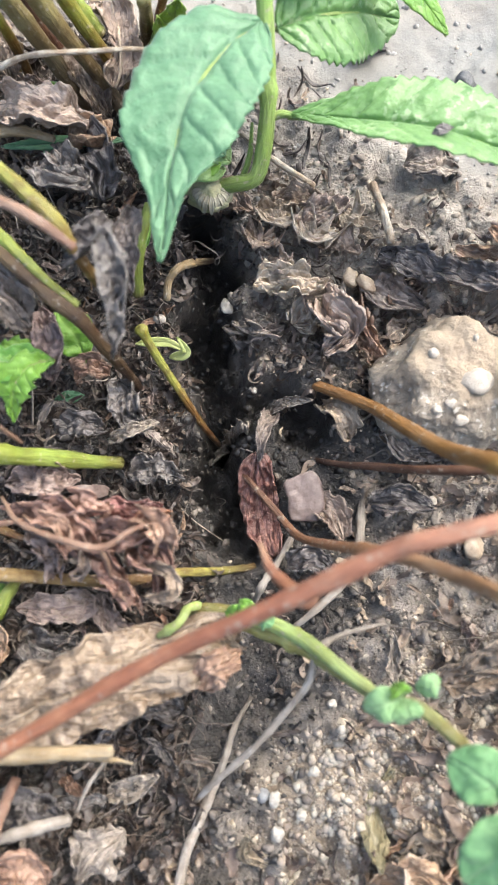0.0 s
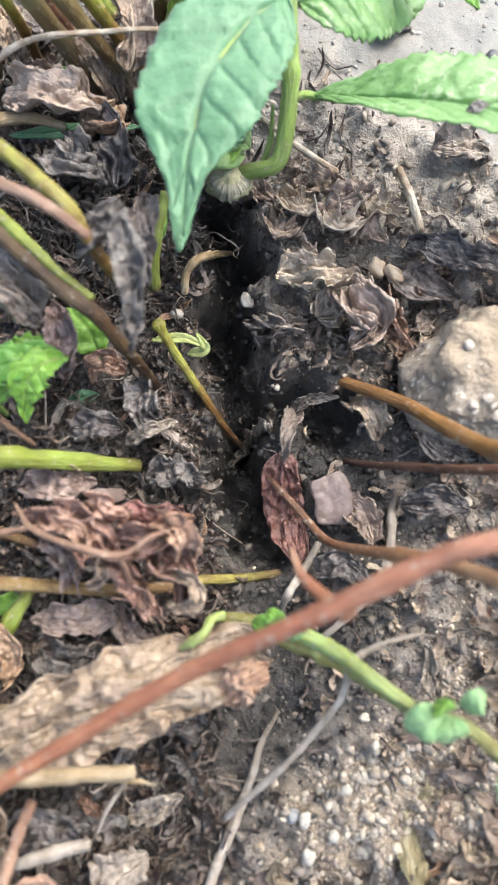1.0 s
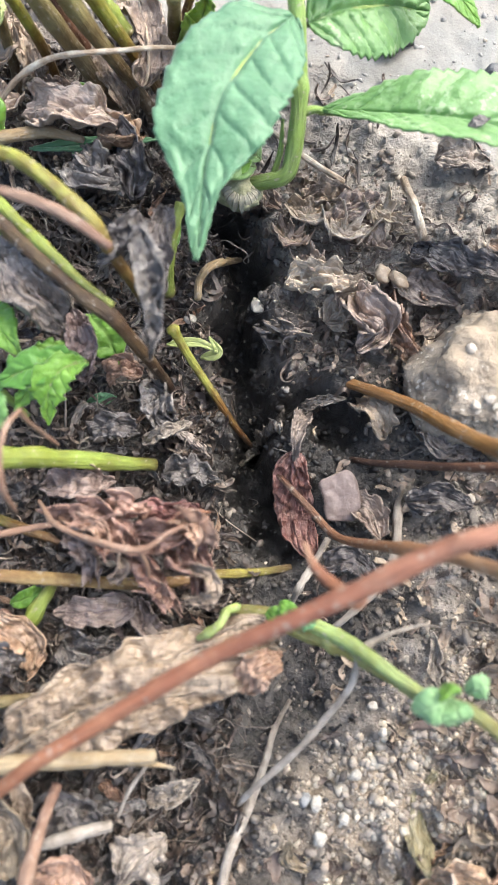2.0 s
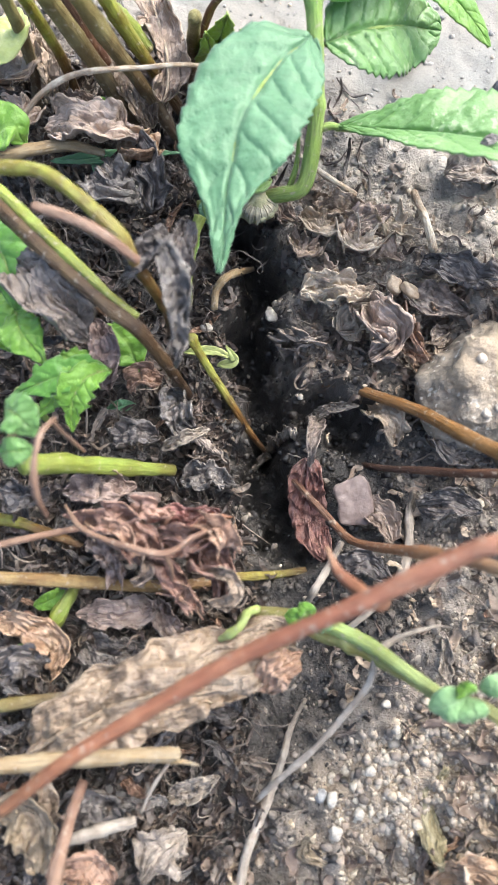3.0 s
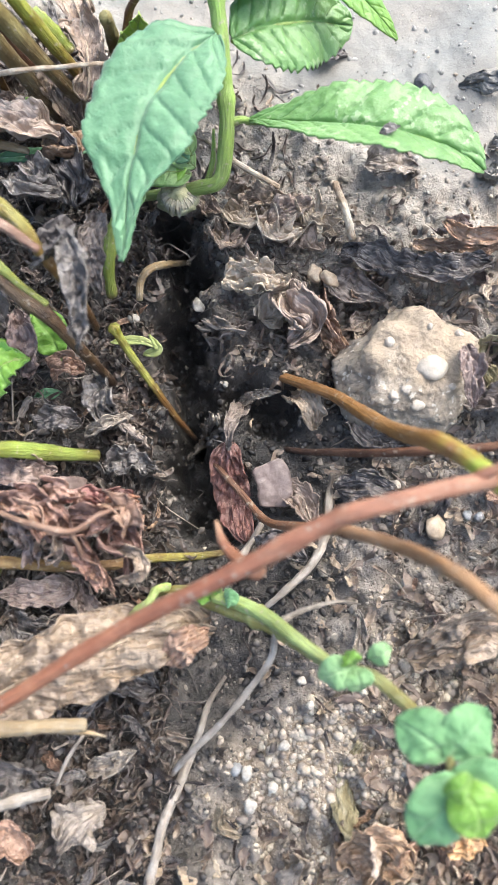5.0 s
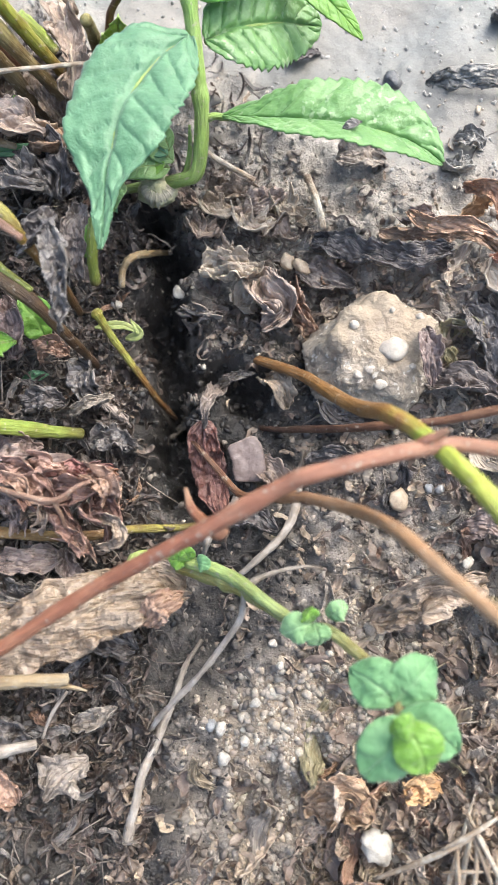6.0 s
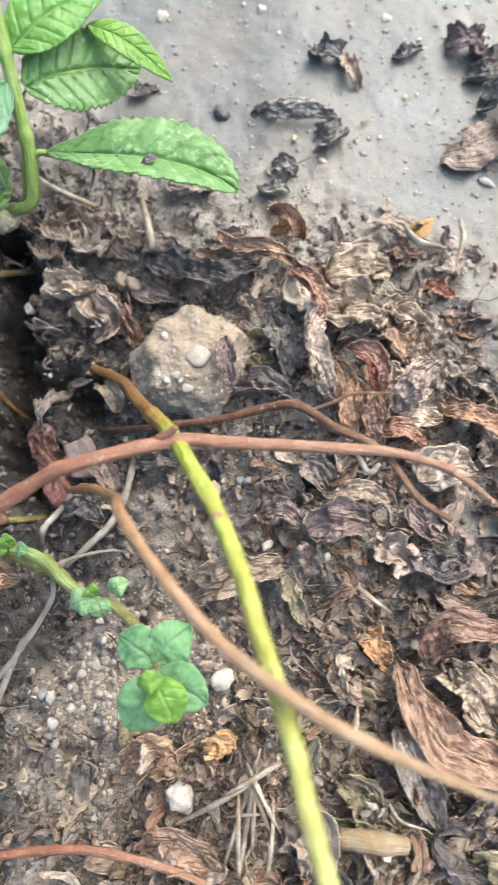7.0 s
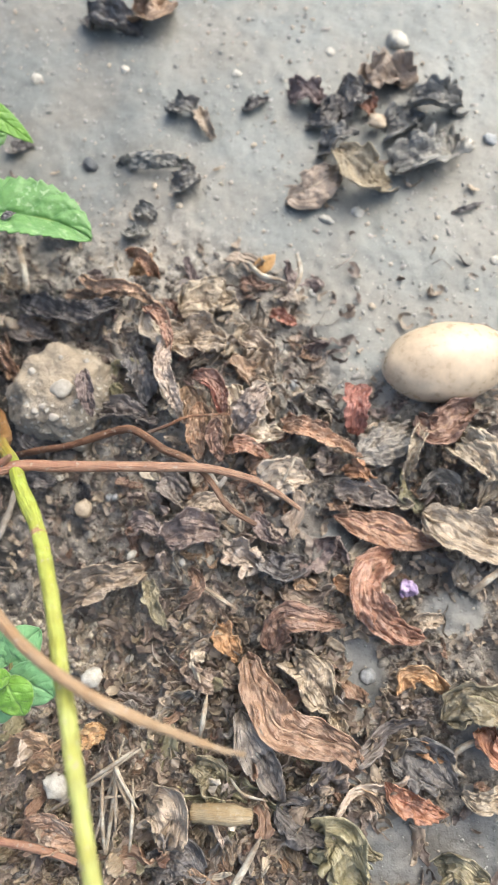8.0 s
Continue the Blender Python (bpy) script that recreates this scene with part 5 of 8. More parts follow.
seedling_leaf([(-0.0620, 0.0850, 0.0110), (-0.0580, 0.0790, 0.0150), (-0.0552, 0.0725, 0.0155), (-0.0530, 0.0655, 0.0110)], 0.0062, DEEP_LEAF, 148, bite=0.10, veins=0.12)
seedling_leaf([(-0.0640, 0.0700, 0.0090), (-0.0600, 0.0650, 0.0120), (-0.0556, 0.0590, 0.0090)], 0.0058, BRIGHT_LEAF, 149, bite=0.10, veins=0.12)
seedling_leaf([(-0.0494, 0.0415, 0.0300), (-0.0470, 0.0398, 0.0325), (-0.0446, 0.0372, 0.0300)], 0.0036, SCARRED_LEAF, 146, bite=0.06, drip=0.0)
seedling_leaf([(-0.0505, 0.0345, 0.0280), (-0.0480, 0.0345, 0.0300), (-0.0452, 0.0352, 0.0285)], 0.0024, SCARRED_LEAF, 147, bite=0.06, drip=0.0)
part("stem", tube([(-0.0544, 0.0512, 0.0090), (-0.0525, 0.0492, 0.0040), (-0.0517, 0.0483, -0.0060)], [0.0008, 0.0008, 0.0007], MINT_STEM, "stem", 8, 16, 0.05, 150), seedling)
def green_shoot(pts, h, m, n):
    ob = new("green_shoot", blade(pts, h, m, "green_shoot", up=(0, -0.2, 1), fold=0.3, curl=-0.2, crumple=0.12, ruffle=0.1, veins=0.03, seed=n, nu=28, nv=12, thick=0.0003))
    tagged(ob, "small green leaf shoot in the litter", "leaf", "green shoots")


green_shoot([(-0.0380, 0.0665, 0.0030), (-0.0343, 0.0618, 0.0040), (-0.0322, 0.0571, 0.0000)], 0.0046, BRIGHT_LEAF, 151)
green_shoot([(-0.0408, 0.1069, 0.0020), (-0.0411, 0.1035, 0.0010), (-0.0414, 0.1012, -0.0020)], 0.0016, GREEN_LEAF, 152)
green_shoot([(-0.0422, 0.1160, 0.0040), (-0.0395, 0.1156, 0.0050), (-0.0374, 0.1160, 0.0030)], 0.0022, BRIGHT_LEAF, 153)
green_shoot([(-0.0512, 0.1042, 0.0030), (-0.0379, 0.1051, 0.0030), (-0.0227, 0.1066, 0.0020)], 0.0015, GREEN_LEAF, 154)
green_shoot([(-0.0532, 0.0108, -0.0040), (-0.0492, 0.0123, -0.0030), (-0.0473, 0.0149, -0.0040)], 0.0017, BRIGHT_LEAF, 155)
green_shoot([(-0.0572, 0.0013, -0.0040), (-0.0537, 0.0029, -0.0030), (-0.0519, 0.0043, -0.0040)], 0.0017, BRIGHT_LEAF, 156)
green_shoot([(-0.0238, 0.0641, -0.0080), (-0.0170, 0.0640, -0.0070), (-0.0124, 0.0619, -0.0080)], 0.0011, PALE_LEAF, 157)
green_shoot([(-0.0165, 0.0613, -0.0090), (-0.0128, 0.0612, -0.0060), (-0.0145, 0.0641, -0.0040)], 0.0012, PALE_LEAF, 158)
green_shoot([(-0.0399, 0.0511, -0.0060), (-0.0367, 0.0514, -0.0050), (-0.0341, 0.0525, -0.0070)], 0.0014, GREEN_LEAF, 159)
green_shoot([(-0.0227, 0.0829, -0.0040), (-0.0212, 0.0861, 0.0000), (-0.0198, 0.0884, 0.0040)], 0.0016, BRIGHT_LEAF, 160)
green_shoot([(-0.0614, 0.1041, 0.0120), (-0.0563, 0.1045, 0.0140), (-0.0546, 0.1035, 0.0100)], 0.0050, BRIGHT_LEAF, 161)
green_shoot([(-0.0619, 0.1180, 0.0160), (-0.0575, 0.1215, 0.0180), (-0.0558, 0.1327, 0.0140)], 0.0050, PALE_LEAF, 162)
green_shoot([(-0.0591, 0.0803, 0.0120), (-0.0560, 0.0785, 0.0130), (-0.0541, 0.0764, 0.0100)], 0.0040, DEEP_LEAF, 163)

tuft = new("leaf_tuft", None)
tagged(tuft, "yellow-green young leaf tuft behind the mint", "plant")
for pts, h, n in (([(-0.0150, 0.1300, 0.0020), (-0.0138, 0.1240, 0.0150), (-0.0126, 0.1225, 0.0230)], 0.0052, 165), ([(-0.0145, 0.1300, 0.0020), (-0.0105, 0.1240, 0.0130), (-0.0075, 0.1235, 0.0190)], 0.0046, 166),
                  ([(-0.0155, 0.1295, 0.0020), (-0.0165, 0.1230, 0.0130), (-0.0172, 0.1228, 0.0180)], 0.0040, 167), ([(-0.0150, 0.1290, 0.0020), (-0.0135, 0.1215, 0.0110), (-0.0120, 0.1195, 0.0140)], 0.0038, 168)):
    mint_leaf(pts, h, YOUNG_LEAF, n, tuft, up=(0, -0.9, 0.6), nu=40, nv=18, teeth=6, bite=0.25, crumple=0.10, veins=0.10, vein_count=6)


# ---- dead leaves that can be told apart ----
def dead_leaf(spine, half, material, label, seed, rib=True, **more):
    made = dict(up=(0.1 * math.sin(seed), 0.1 * math.cos(seed * 1.7), 1), shape=(0.8, 0.6), fold=0.25, curl=0.9, crumple=0.26, ruffle=0.14, veins=0.05, vein_count=7, seed=seed, nu=60, nv=36, thick=0.0002, ragged=0.28, grain=0.01, wrinkle=0.10)
    made.update(more)
    made["crumple"] *= 0.75
    spine = [(x, y, z + 0.0012) for x, y, z in spine]
    ob = new("dead_leaf", blade(spine, half, material, "dead_leaf", **made))
    tagged(ob, label, "leaf", "fallen dead leaves")
    co = np.array([tuple(v.co) for v in ob.data.vertices])
    if co[:, 1].mean() > 0.095 and co[:, 0].mean() > 0.03:
        drop = np.sort(co[:, 2] - ground_height(co[:, 0], co[:, 1]))[len(co) // 12]
        ob.data.transform(Matrix.Translation((0, 0, -drop)))
        ob.data["rib"] = [w - drop * (k % 3 == 2) for k, w in enumerate(ob.data["rib"])]
    if half >= 0.0036:
        line = np.array(list(ob.data["rib"])).reshape(-1, 3)
        part("midrib", tube(line + np.array((0, 0, 0.00008)), [0.00032, 0.00028, 0.00012], material, "midrib", 6, 30, 0.1, seed), ob)
    return ob


# over the burrow and before it
dead_leaf([(0.0021, 0.0391, -0.0061), (0.0017, 0.0345, -0.0105), (0.0030, 0.0279, -0.0172), (0.0053, 0.0184, -0.0124)], 0.0046, LEAF_WINE, "dark red crumpled leaf at the burrow mouth", 301, fold=0.05, curl=0.15, crumple=0.2, wrinkle=0.12, ruffle=0.06, ragged=0.12, shape=(0.8, 0.4))
dead_leaf([(0.0060, 0.0511, -0.0199), (0.0029, 0.0430, -0.0044), (0.0022, 0.0372, -0.0053)], 0.0026, LEAF_GREY, "dark shrivelled leaf above the burrow", 302)
dead_leaf([(-0.0004, 0.0454, -0.0095), (-0.0039, 0.0473, -0.0353), (-0.0090, 0.0420, -0.0353)], 0.0030, LEAF_GREY, "shredded grey leaf hanging over the burrow", 303, crumple=0.45, ragged=0.6)
dead_leaf([(0.0041, 0.0514, -0.0208), (0.0092, 0.0518, -0.0143), (0.0141, 0.0513, -0.0098)], 0.0018, LEAF_GREY, "narrow withered leaf by the burrow", 304)
dead_leaf([(0.0108, 0.0687, -0.0101), (0.0150, 0.0703, -0.0076), (0.0184, 0.0685, -0.0066), (0.0224, 0.0631, -0.0064)], 0.0062, LEAF_PALE, "crumpled pale tan leaf on the soil", 305, curl=0.9, crumple=0.36, wrinkle=0.26, nv=60)
dead_leaf([(0.0019, 0.0753, -0.0062), (0.0069, 0.0767, -0.0058), (0.0133, 0.0760, -0.0067)], 0.0040, LEAF_PALE, "ruffled pale leaf behind the burrow", 306, ruffle=0.3, crumple=0.4, wrinkle=0.28, nv=60)
dead_leaf([(-0.0003, 0.0673, -0.0243), (0.0018, 0.0655, -0.0098), (0.0083, 0.0677, -0.0107)], 0.0028, LEAF_GREY, "thin curled grey leaf on dark soil", 307, ruffle=0.5, curl=1.2, ragged=0.6)
dead_leaf([(0.0114, 0.0875, -0.0063), (0.0164, 0.0917, -0.0041), (0.0230, 0.0946, -0.0044)], 0.0042, LEAF_PALE, "ribbed curling tan leaf near the mint", 308, veins=0.14, vein_count=12, ruffle=0.35)
dead_leaf([(0.0068, 0.0954, -0.0077), (0.0117, 0.0959, -0.0051), (0.0178, 0.0939, -0.0042)], 0.0040, LEAF_TAN, "ribbed brown leaf near the mint", 309, veins=0.16, vein_count=12, ruffle=0.3, curl=1.1)
dead_leaf([(-0.0055, 0.1010, -0.0224), (-0.0022, 0.0967, -0.0084), (0.0021, 0.0935, -0.0067)], 0.0036, LEAF_TAN, "grey dry leaf beneath the bud", 310, crumple=0.25)
dead_leaf([(-0.0047, 0.1018, -0.0061), (-0.0024, 0.0974, -0.0037), (-0.0009, 0.0949, -0.0090)], 0.0034, LEAF_TAN, "dry tan leaf beneath the mint", 311)
dead_leaf([(0.0223, 0.0654, -0.0055), (0.0251, 0.0626, -0.0051), (0.0278, 0.0590, -0.0098)], 0.0036, LEAF_BROWN, "small curled brown leaf beside the clod", 312, curl=1.4, ruffle=0.4, ragged=0.6)
dead_leaf([(0.0169, 0.0874, -0.0090), (0.0203, 0.0872, -0.0061), (0.0252, 0.0834, -0.0069)], 0.0040, LEAF_TAN, "crinkled grey leaf on pale soil", 313, crumple=0.45)
dead_leaf([(0.0077, 0.0164, -0.0087), (0.0120, 0.0173, -0.0064), (0.0176, 0.0137, -0.0067)], 0.0036, LEAF_DARK, "black wet leaf by a pale root", 314)
dead_leaf([(0.0139, 0.0296, -0.0126), (0.0178, 0.0266, -0.0090), (0.0192, 0.0220, -0.0113)], 0.0042, LEAF_TAN, "grey wet leaf under the stems", 315, crumple=0.2)
dead_leaf([(0.0256, 0.0290, -0.0109), (0.0307, 0.0296, -0.0073), (0.0374, 0.0275, -0.0065)], 0.0046, LEAF_DARK, "flat dark wet leaf on the soil", 316, crumple=0.15)
dead_leaf([(0.0283, 0.0441, -0.0068), (0.0321, 0.0399, -0.0046), (0.0399, 0.0384, -0.0071)], 0.0040, LEAF_DARK, "dark crumpled leaf below the clod", 317)
dead_leaf([(0.0167, 0.0512, -0.0134), (0.0198, 0.0471, -0.0057), (0.0215, 0.0424, -0.0096)], 0.0044, LEAF_TAN, "soft grey leaf below the clod", 318, crumple=0.2)
# big leaf and litter in front of the old clump
dead_leaf([(-0.0512, -0.0154, 0.0000), (-0.0428, -0.0103, 0.0060), (-0.0307, -0.0053, 0.0080), (-0.0168, -0.0006, 0.0060), (-0.0074, 0.0018, 0.0030), (-0.0019, 0.0013, -0.0030)], 0.0085, LEAF_BIG, "large crinkled tan leaf lying over dark litter", 321, curl=-0.35, fold=-0.02, wrinkle=0.085, crumple=0.16, ruffle=0.10, ragged=0.22, shape=(0.85, 0.4), veins=0.05, vein_count=11, nu=100, nv=44, grain=0.03)
dead_leaf([(-0.0140, -0.0104, -0.0082), (-0.0235, -0.0048, -0.0030), (-0.0336, -0.0064, -0.0060)], 0.0060, LEAF_DARK, "dark leaf under the large tan leaf", 322)
dead_leaf([(-0.0571, -0.0253, -0.0010), (-0.0523, -0.0238, 0.0020), (-0.0492, -0.0281, 0.0000), (-0.0502, -0.0354, -0.0030)], 0.0055, LEAF_FAWN, "ribbed orange-brown leaf at the litter's edge", 323, veins=0.1, vein_count=12)
dead_leaf([(-0.0505, -0.0174, 0.0020), (-0.0479, -0.0216, 0.0000), (-0.0481, -0.0288, -0.0040)], 0.0026, LEAF_TAN, "narrow pale dry leaf beside a stalk", 324, curl=1.2)
dead_leaf([(-0.0275, -0.0257, -0.0101), (-0.0224, -0.0238, -0.0077), (-0.0175, -0.0216, -0.0061)], 0.0028, LEAF_GREY, "grey dry leaf on the soil", 325, crumple=0.2)
dead_leaf([(-0.0243, -0.0319, -0.0104), (-0.0284, -0.0340, -0.0079), (-0.0324, -0.0392, -0.0069)], 0.0068, LEAF_GREY, "soft rotting grey-brown leaf matted with soil", 326, crumple=0.16, ragged=0.3, torn=5, curl=-0.4, wrinkle=0.06, nu=56, nv=30)
dead_leaf([(-0.0369, -0.0279, -0.0082), (-0.0414, -0.0246, -0.0034), (-0.0474, -0.0274, -0.0074)], 0.0050, LEAF_DARK, "grey leaf under a broken stalk", 327)
dead_leaf([(-0.0376, -0.0390, -0.0068), (-0.0420, -0.0346, -0.0023), (-0.0482, -0.0364, -0.0029)], 0.0040, LEAF_BROWN, "brown torn leaf on dark soil", 328)
dead_leaf([(-0.0291, 0.0095, -0.0050), (-0.0365, 0.0092, -0.0030), (-0.0446, 0.0089, -0.0050)], 0.0040, LEAF_PURPLE, "flat brown leaf below a yellow stem", 329, crumple=0.15)
dead_leaf([(-0.0438, 0.0045, -0.0070), (-0.0379, 0.0012, -0.0050), (-0.0304, 0.0030, -0.0070)], 0.0050, LEAF_DARK, "black wet leaf in the hollow", 330)
dead_leaf([(-0.0591, 0.0094, -0.0020), (-0.0531, 0.0071, 0.0000), (-0.0473, 0.0037, -0.0030), (-0.0487, -0.0027, -0.0050)], 0.0034, LEAF_BROWN, "curled brown leaf with a ragged rim", 331, ruffle=0.4)
dead_leaf([(-0.0586, -0.0010, -0.0020), (-0.0539, 0.0010, 0.0000), (-0.0504, 0.0002, -0.0030)], 0.0044, LEAF_DARK, "grey curled leaf beside green shoots", 332, ruffle=0.4)
dead_leaf([(-0.0225, 0.0039, -0.0060), (-0.0268, 0.0062, -0.0040), (-0.0292, 0.0117, -0.0060)], 0.0034, LEAF_PURPLE, "upright brown leaf scrap in litter", 333)
# dry curled cluster
dead_leaf([(-0.0416, 0.0249, 0.0060), (-0.0357, 0.0253, 0.0100), (-0.0316, 0.0222, 0.0100), (-0.0291, 0.0178, 0.0050)], 0.0048, LEAF_DUSKY, "dry curled brown leaf on a thin stalk", 341, curl=1.3, ruffle=0.45, crumple=0.5)
dead_leaf([(-0.0290, 0.0214, 0.0060), (-0.0244, 0.0220, 0.0100), (-0.0203, 0.0218, 0.0100), (-0.0152, 0.0247, 0.0060)], 0.0040, LEAF_DUSKY, "dry red-brown leaf with a curled rim", 342, curl=1.2, ruffle=0.4, crumple=0.45)
dead_leaf([(-0.0269, 0.0192, 0.0060), (-0.0246, 0.0155, 0.0080), (-0.0213, 0.0104, 0.0040)], 0.0036, LEAF_DUSKY, "hanging dry curled leaf", 343, curl=1.5, ruffle=0.5, crumple=0.5)
dead_leaf([(-0.0195, 0.0216, 0.0060), (-0.0169, 0.0174, 0.0070), (-0.0155, 0.0123, 0.0030)], 0.0036, LEAF_DUSKY, "dry curled leaf over the yellow stem", 344, curl=1.4, ruffle=0.5, crumple=0.5)
dead_leaf([(-0.0398, 0.0224, 0.0040), (-0.0363, 0.0190, 0.0060), (-0.0354, 0.0155, 0.0010)], 0.0030, LEAF_PURPLE, "small dry curled leaf on litter", 345, curl=1.5, ruffle=0.5, crumple=0.5)
dead_leaf([(-0.0174, 0.0263, 0.0020), (-0.0237, 0.0260, 0.0060), (-0.0272, 0.0244, 0.0020)], 0.0040, LEAF_WINE, "dark red dry leaf in the cluster", 346, curl=1.2, ruffle=0.5, crumple=0.5)
stalk("dry_petiole", [(-0.0603, 0.0199, 0.0140), (-0.0549, 0.0215, 0.0130), (-0.0458, 0.0237, 0.0100), (-0.0370, 0.0253, 0.0080)], [0.0007, 0.0007, 0.0006, 0.0004], DRY_STALK, "pinkish-tan dry leaf stalk", "stalk", "", 347, 8, 30)
stalk("dry_petiole", [(-0.0410, 0.0256, 0.0090), (-0.0349, 0.0208, 0.0110), (-0.0303, 0.0194, 0.0120), (-0.0253, 0.0197, 0.0120), (-0.0213, 0.0221, 0.0110), (-0.0154, 0.0241, 0.0080)], [0.0004, 0.0005, 0.0006, 0.0005, 0.0005, 0.0003], DRY_STALK, "branching dry stalk of a curled leaf", "stalk", "", 348, 8, 36)
stalk("dry_petiole", [(-0.0289, 0.0195, 0.0110), (-0.0256, 0.0165, 0.0090), (-0.0255, 0.0115, 0.0040)], [0.0004, 0.0004, 0.0003], DRY_STALK, "side stalk of a dry leaf", "stalk", "", 349, 8, 20)
stalk("dry_petiole", [(-0.0439, 0.0283, 0.0120), (-0.0401, 0.0237, 0.0150), (-0.0334, 0.0207, 0.0170), (-0.0254, 0.0188, 0.0180), (-0.0203, 0.0218, 0.0170), (-0.0152, 0.0234, 0.0140)], [0.0003, 0.0005, 0.0006, 0.0006, 0.0005, 0.0003], DRY_STALK, "branching pinkish dry stalk over curled leaves", "stalk", "", 341, 8, 44, 0.12, [(0.58, 1.4)])
stalk("dry_petiole", [(-0.0256, 0.0189, 0.0178), (-0.0248, 0.0168, 0.0150), (-0.0249, 0.0141, 0.0100)], [0.0005, 0.0004, 0.0003], DRY_STALK, "side stalk hanging from a dry leaf stalk", "stalk", "", 342, 8, 20)
dead_leaf([(-0.0195, 0.0161, 0.0080), (-0.0143, 0.0148, 0.0110), (-0.0137, 0.0113, 0.0100), (-0.0187, 0.0099, 0.0060)], 0.0020, LEAF_TAN, "pale hooked curl of dry leaf", 507, curl=1.5, ruffle=0.5)
dead_leaf([(-0.0186, 0.0237, 0.0130), (-0.0158, 0.0224, 0.0150), (-0.0149, 0.0203, 0.0110)], 0.0030, LEAF_BROWN, "red-brown crumpled leaf end on a dry stalk", 508, curl=1.2, ruffle=0.6, crumple=0.5)
dead_leaf([(-0.0380, 0.0230, 0.0080), (-0.0338, 0.0235, 0.0120), (-0.0319, 0.0211, 0.0110), (-0.0344, 0.0188, 0.0080)], 0.0022, LEAF_DUSKY, "tightly curled dry leaf on a thin stalk", 501, curl=1.8, ruffle=0.6, twist=2.0)
dead_leaf([(-0.0337, 0.0262, 0.0060), (-0.0289, 0.0266, 0.0110), (-0.0255, 0.0252, 0.0090)], 0.0030, LEAF_DUSKY, "shrivelled pinkish leaf in the dry cluster", 502, curl=1.6, ruffle=0.6, twist=-1.5)
dead_leaf([(-0.0227, 0.0191, 0.0060), (-0.0204, 0.0163, 0.0100), (-0.0169, 0.0153, 0.0080), (-0.0150, 0.0123, 0.0030)], 0.0026, LEAF_DUSKY, "ringlet of dry leaf over the stem", 503, curl=1.9, ruffle=0.6, twist=2.5)
dead_leaf([(-0.0209, 0.0235, 0.0090), (-0.0182, 0.0246, 0.0120), (-0.0147, 0.0249, 0.0090)], 0.0024, LEAF_RED, "dry reddish leaf tip, curled under", 504, curl=1.6, ruffle=0.5)
dead_leaf([(-0.0271, 0.0136, 0.0040), (-0.0232, 0.0125, 0.0070), (-0.0209, 0.0093, 0.0020)], 0.0026, LEAF_DUSKY, "dry ruffled leaf below the cluster", 505, curl=1.8, ruffle=0.7)
dead_leaf([(-0.0308, 0.0192, 0.0080), (-0.0294, 0.0161, 0.0090), (-0.0311, 0.0138, 0.0040)], 0.0020, LEAF_TAN, "pale dry ringlet of leaf", 506, curl=1.9, ruffle=0.6, twist=2.0)
# pale crumpled leaves behind the burrow
dead_leaf([(0.0002, 0.0888, -0.0061), (0.0036, 0.0850, -0.0041), (0.0077, 0.0872, -0.0059)], 0.0036, LEAF_TAN, "grey crinkled leaf behind the burrow", 511, curl=1.2, ruffle=0.5)
dead_leaf([(0.0117, 0.0914, -0.0061), (0.0146, 0.0850, -0.0021), (0.0203, 0.0879, -0.0051)], 0.0042, LEAF_PALE, "pale ruffled leaf on silty soil", 512, curl=1.3, ruffle=0.6)
dead_leaf([(0.0053, 0.0834, -0.0092), (0.0084, 0.0786, -0.0051), (0.0136, 0.0803, -0.0060)], 0.0040, LEAF_PALE, "pale torn leaf on dark soil", 513, curl=1.2, ruffle=0.5)
dead_leaf([(0.0071, 0.0752, -0.0064), (0.0103, 0.0750, -0.0020), (0.0165, 0.0741, -0.0030)], 0.0046, LEAF_PALE, "pale tan leaf with rippled ribs", 514, curl=0.9, ruffle=0.3, wrinkle=0.30, nv=60)
dead_leaf([(0.0147, 0.0731, -0.0080), (0.0171, 0.0678, -0.0022), (0.0206, 0.0641, -0.0026), (0.0175, 0.0612, -0.0066)], 0.0056, LEAF_PALE, "bright crumpled tan leaf on the soil", 515, curl=0.7, ruffle=0.25, wrinkle=0.30, nv=60)
dead_leaf([(0.0235, 0.0704, -0.0085), (0.0247, 0.0645, -0.0022), (0.0261, 0.0605, -0.0070)], 0.0030, LEAF_BROWN, "curly brown strands of leaf by the clod", 516, curl=1.9, ruffle=0.8, ragged=0.7)
dead_leaf([(0.0030, 0.0945, -0.0063), (0.0075, 0.0904, -0.0030), (0.0136, 0.0962, -0.0082)], 0.0040, LEAF_TAN, "grey dry leaf with ribs", 517, veins=0.14, vein_count=12)
dead_leaf([(0.0210, 0.0937, -0.0067), (0.0239, 0.0898, -0.0036), (0.0283, 0.0875, -0.0072)], 0.0036, LEAF_TAN, "thin curled leaf on grey silt", 518, curl=1.4, ruffle=0.6)
dead_leaf([(-0.0025, 0.0696, -0.0187), (0.0017, 0.0660, -0.0064), (0.0068, 0.0648, -0.0085)], 0.0024, LEAF_GREY, "thin pale curled strand of leaf", 519, curl=1.9, ruffle=0.8, ragged=0.7)
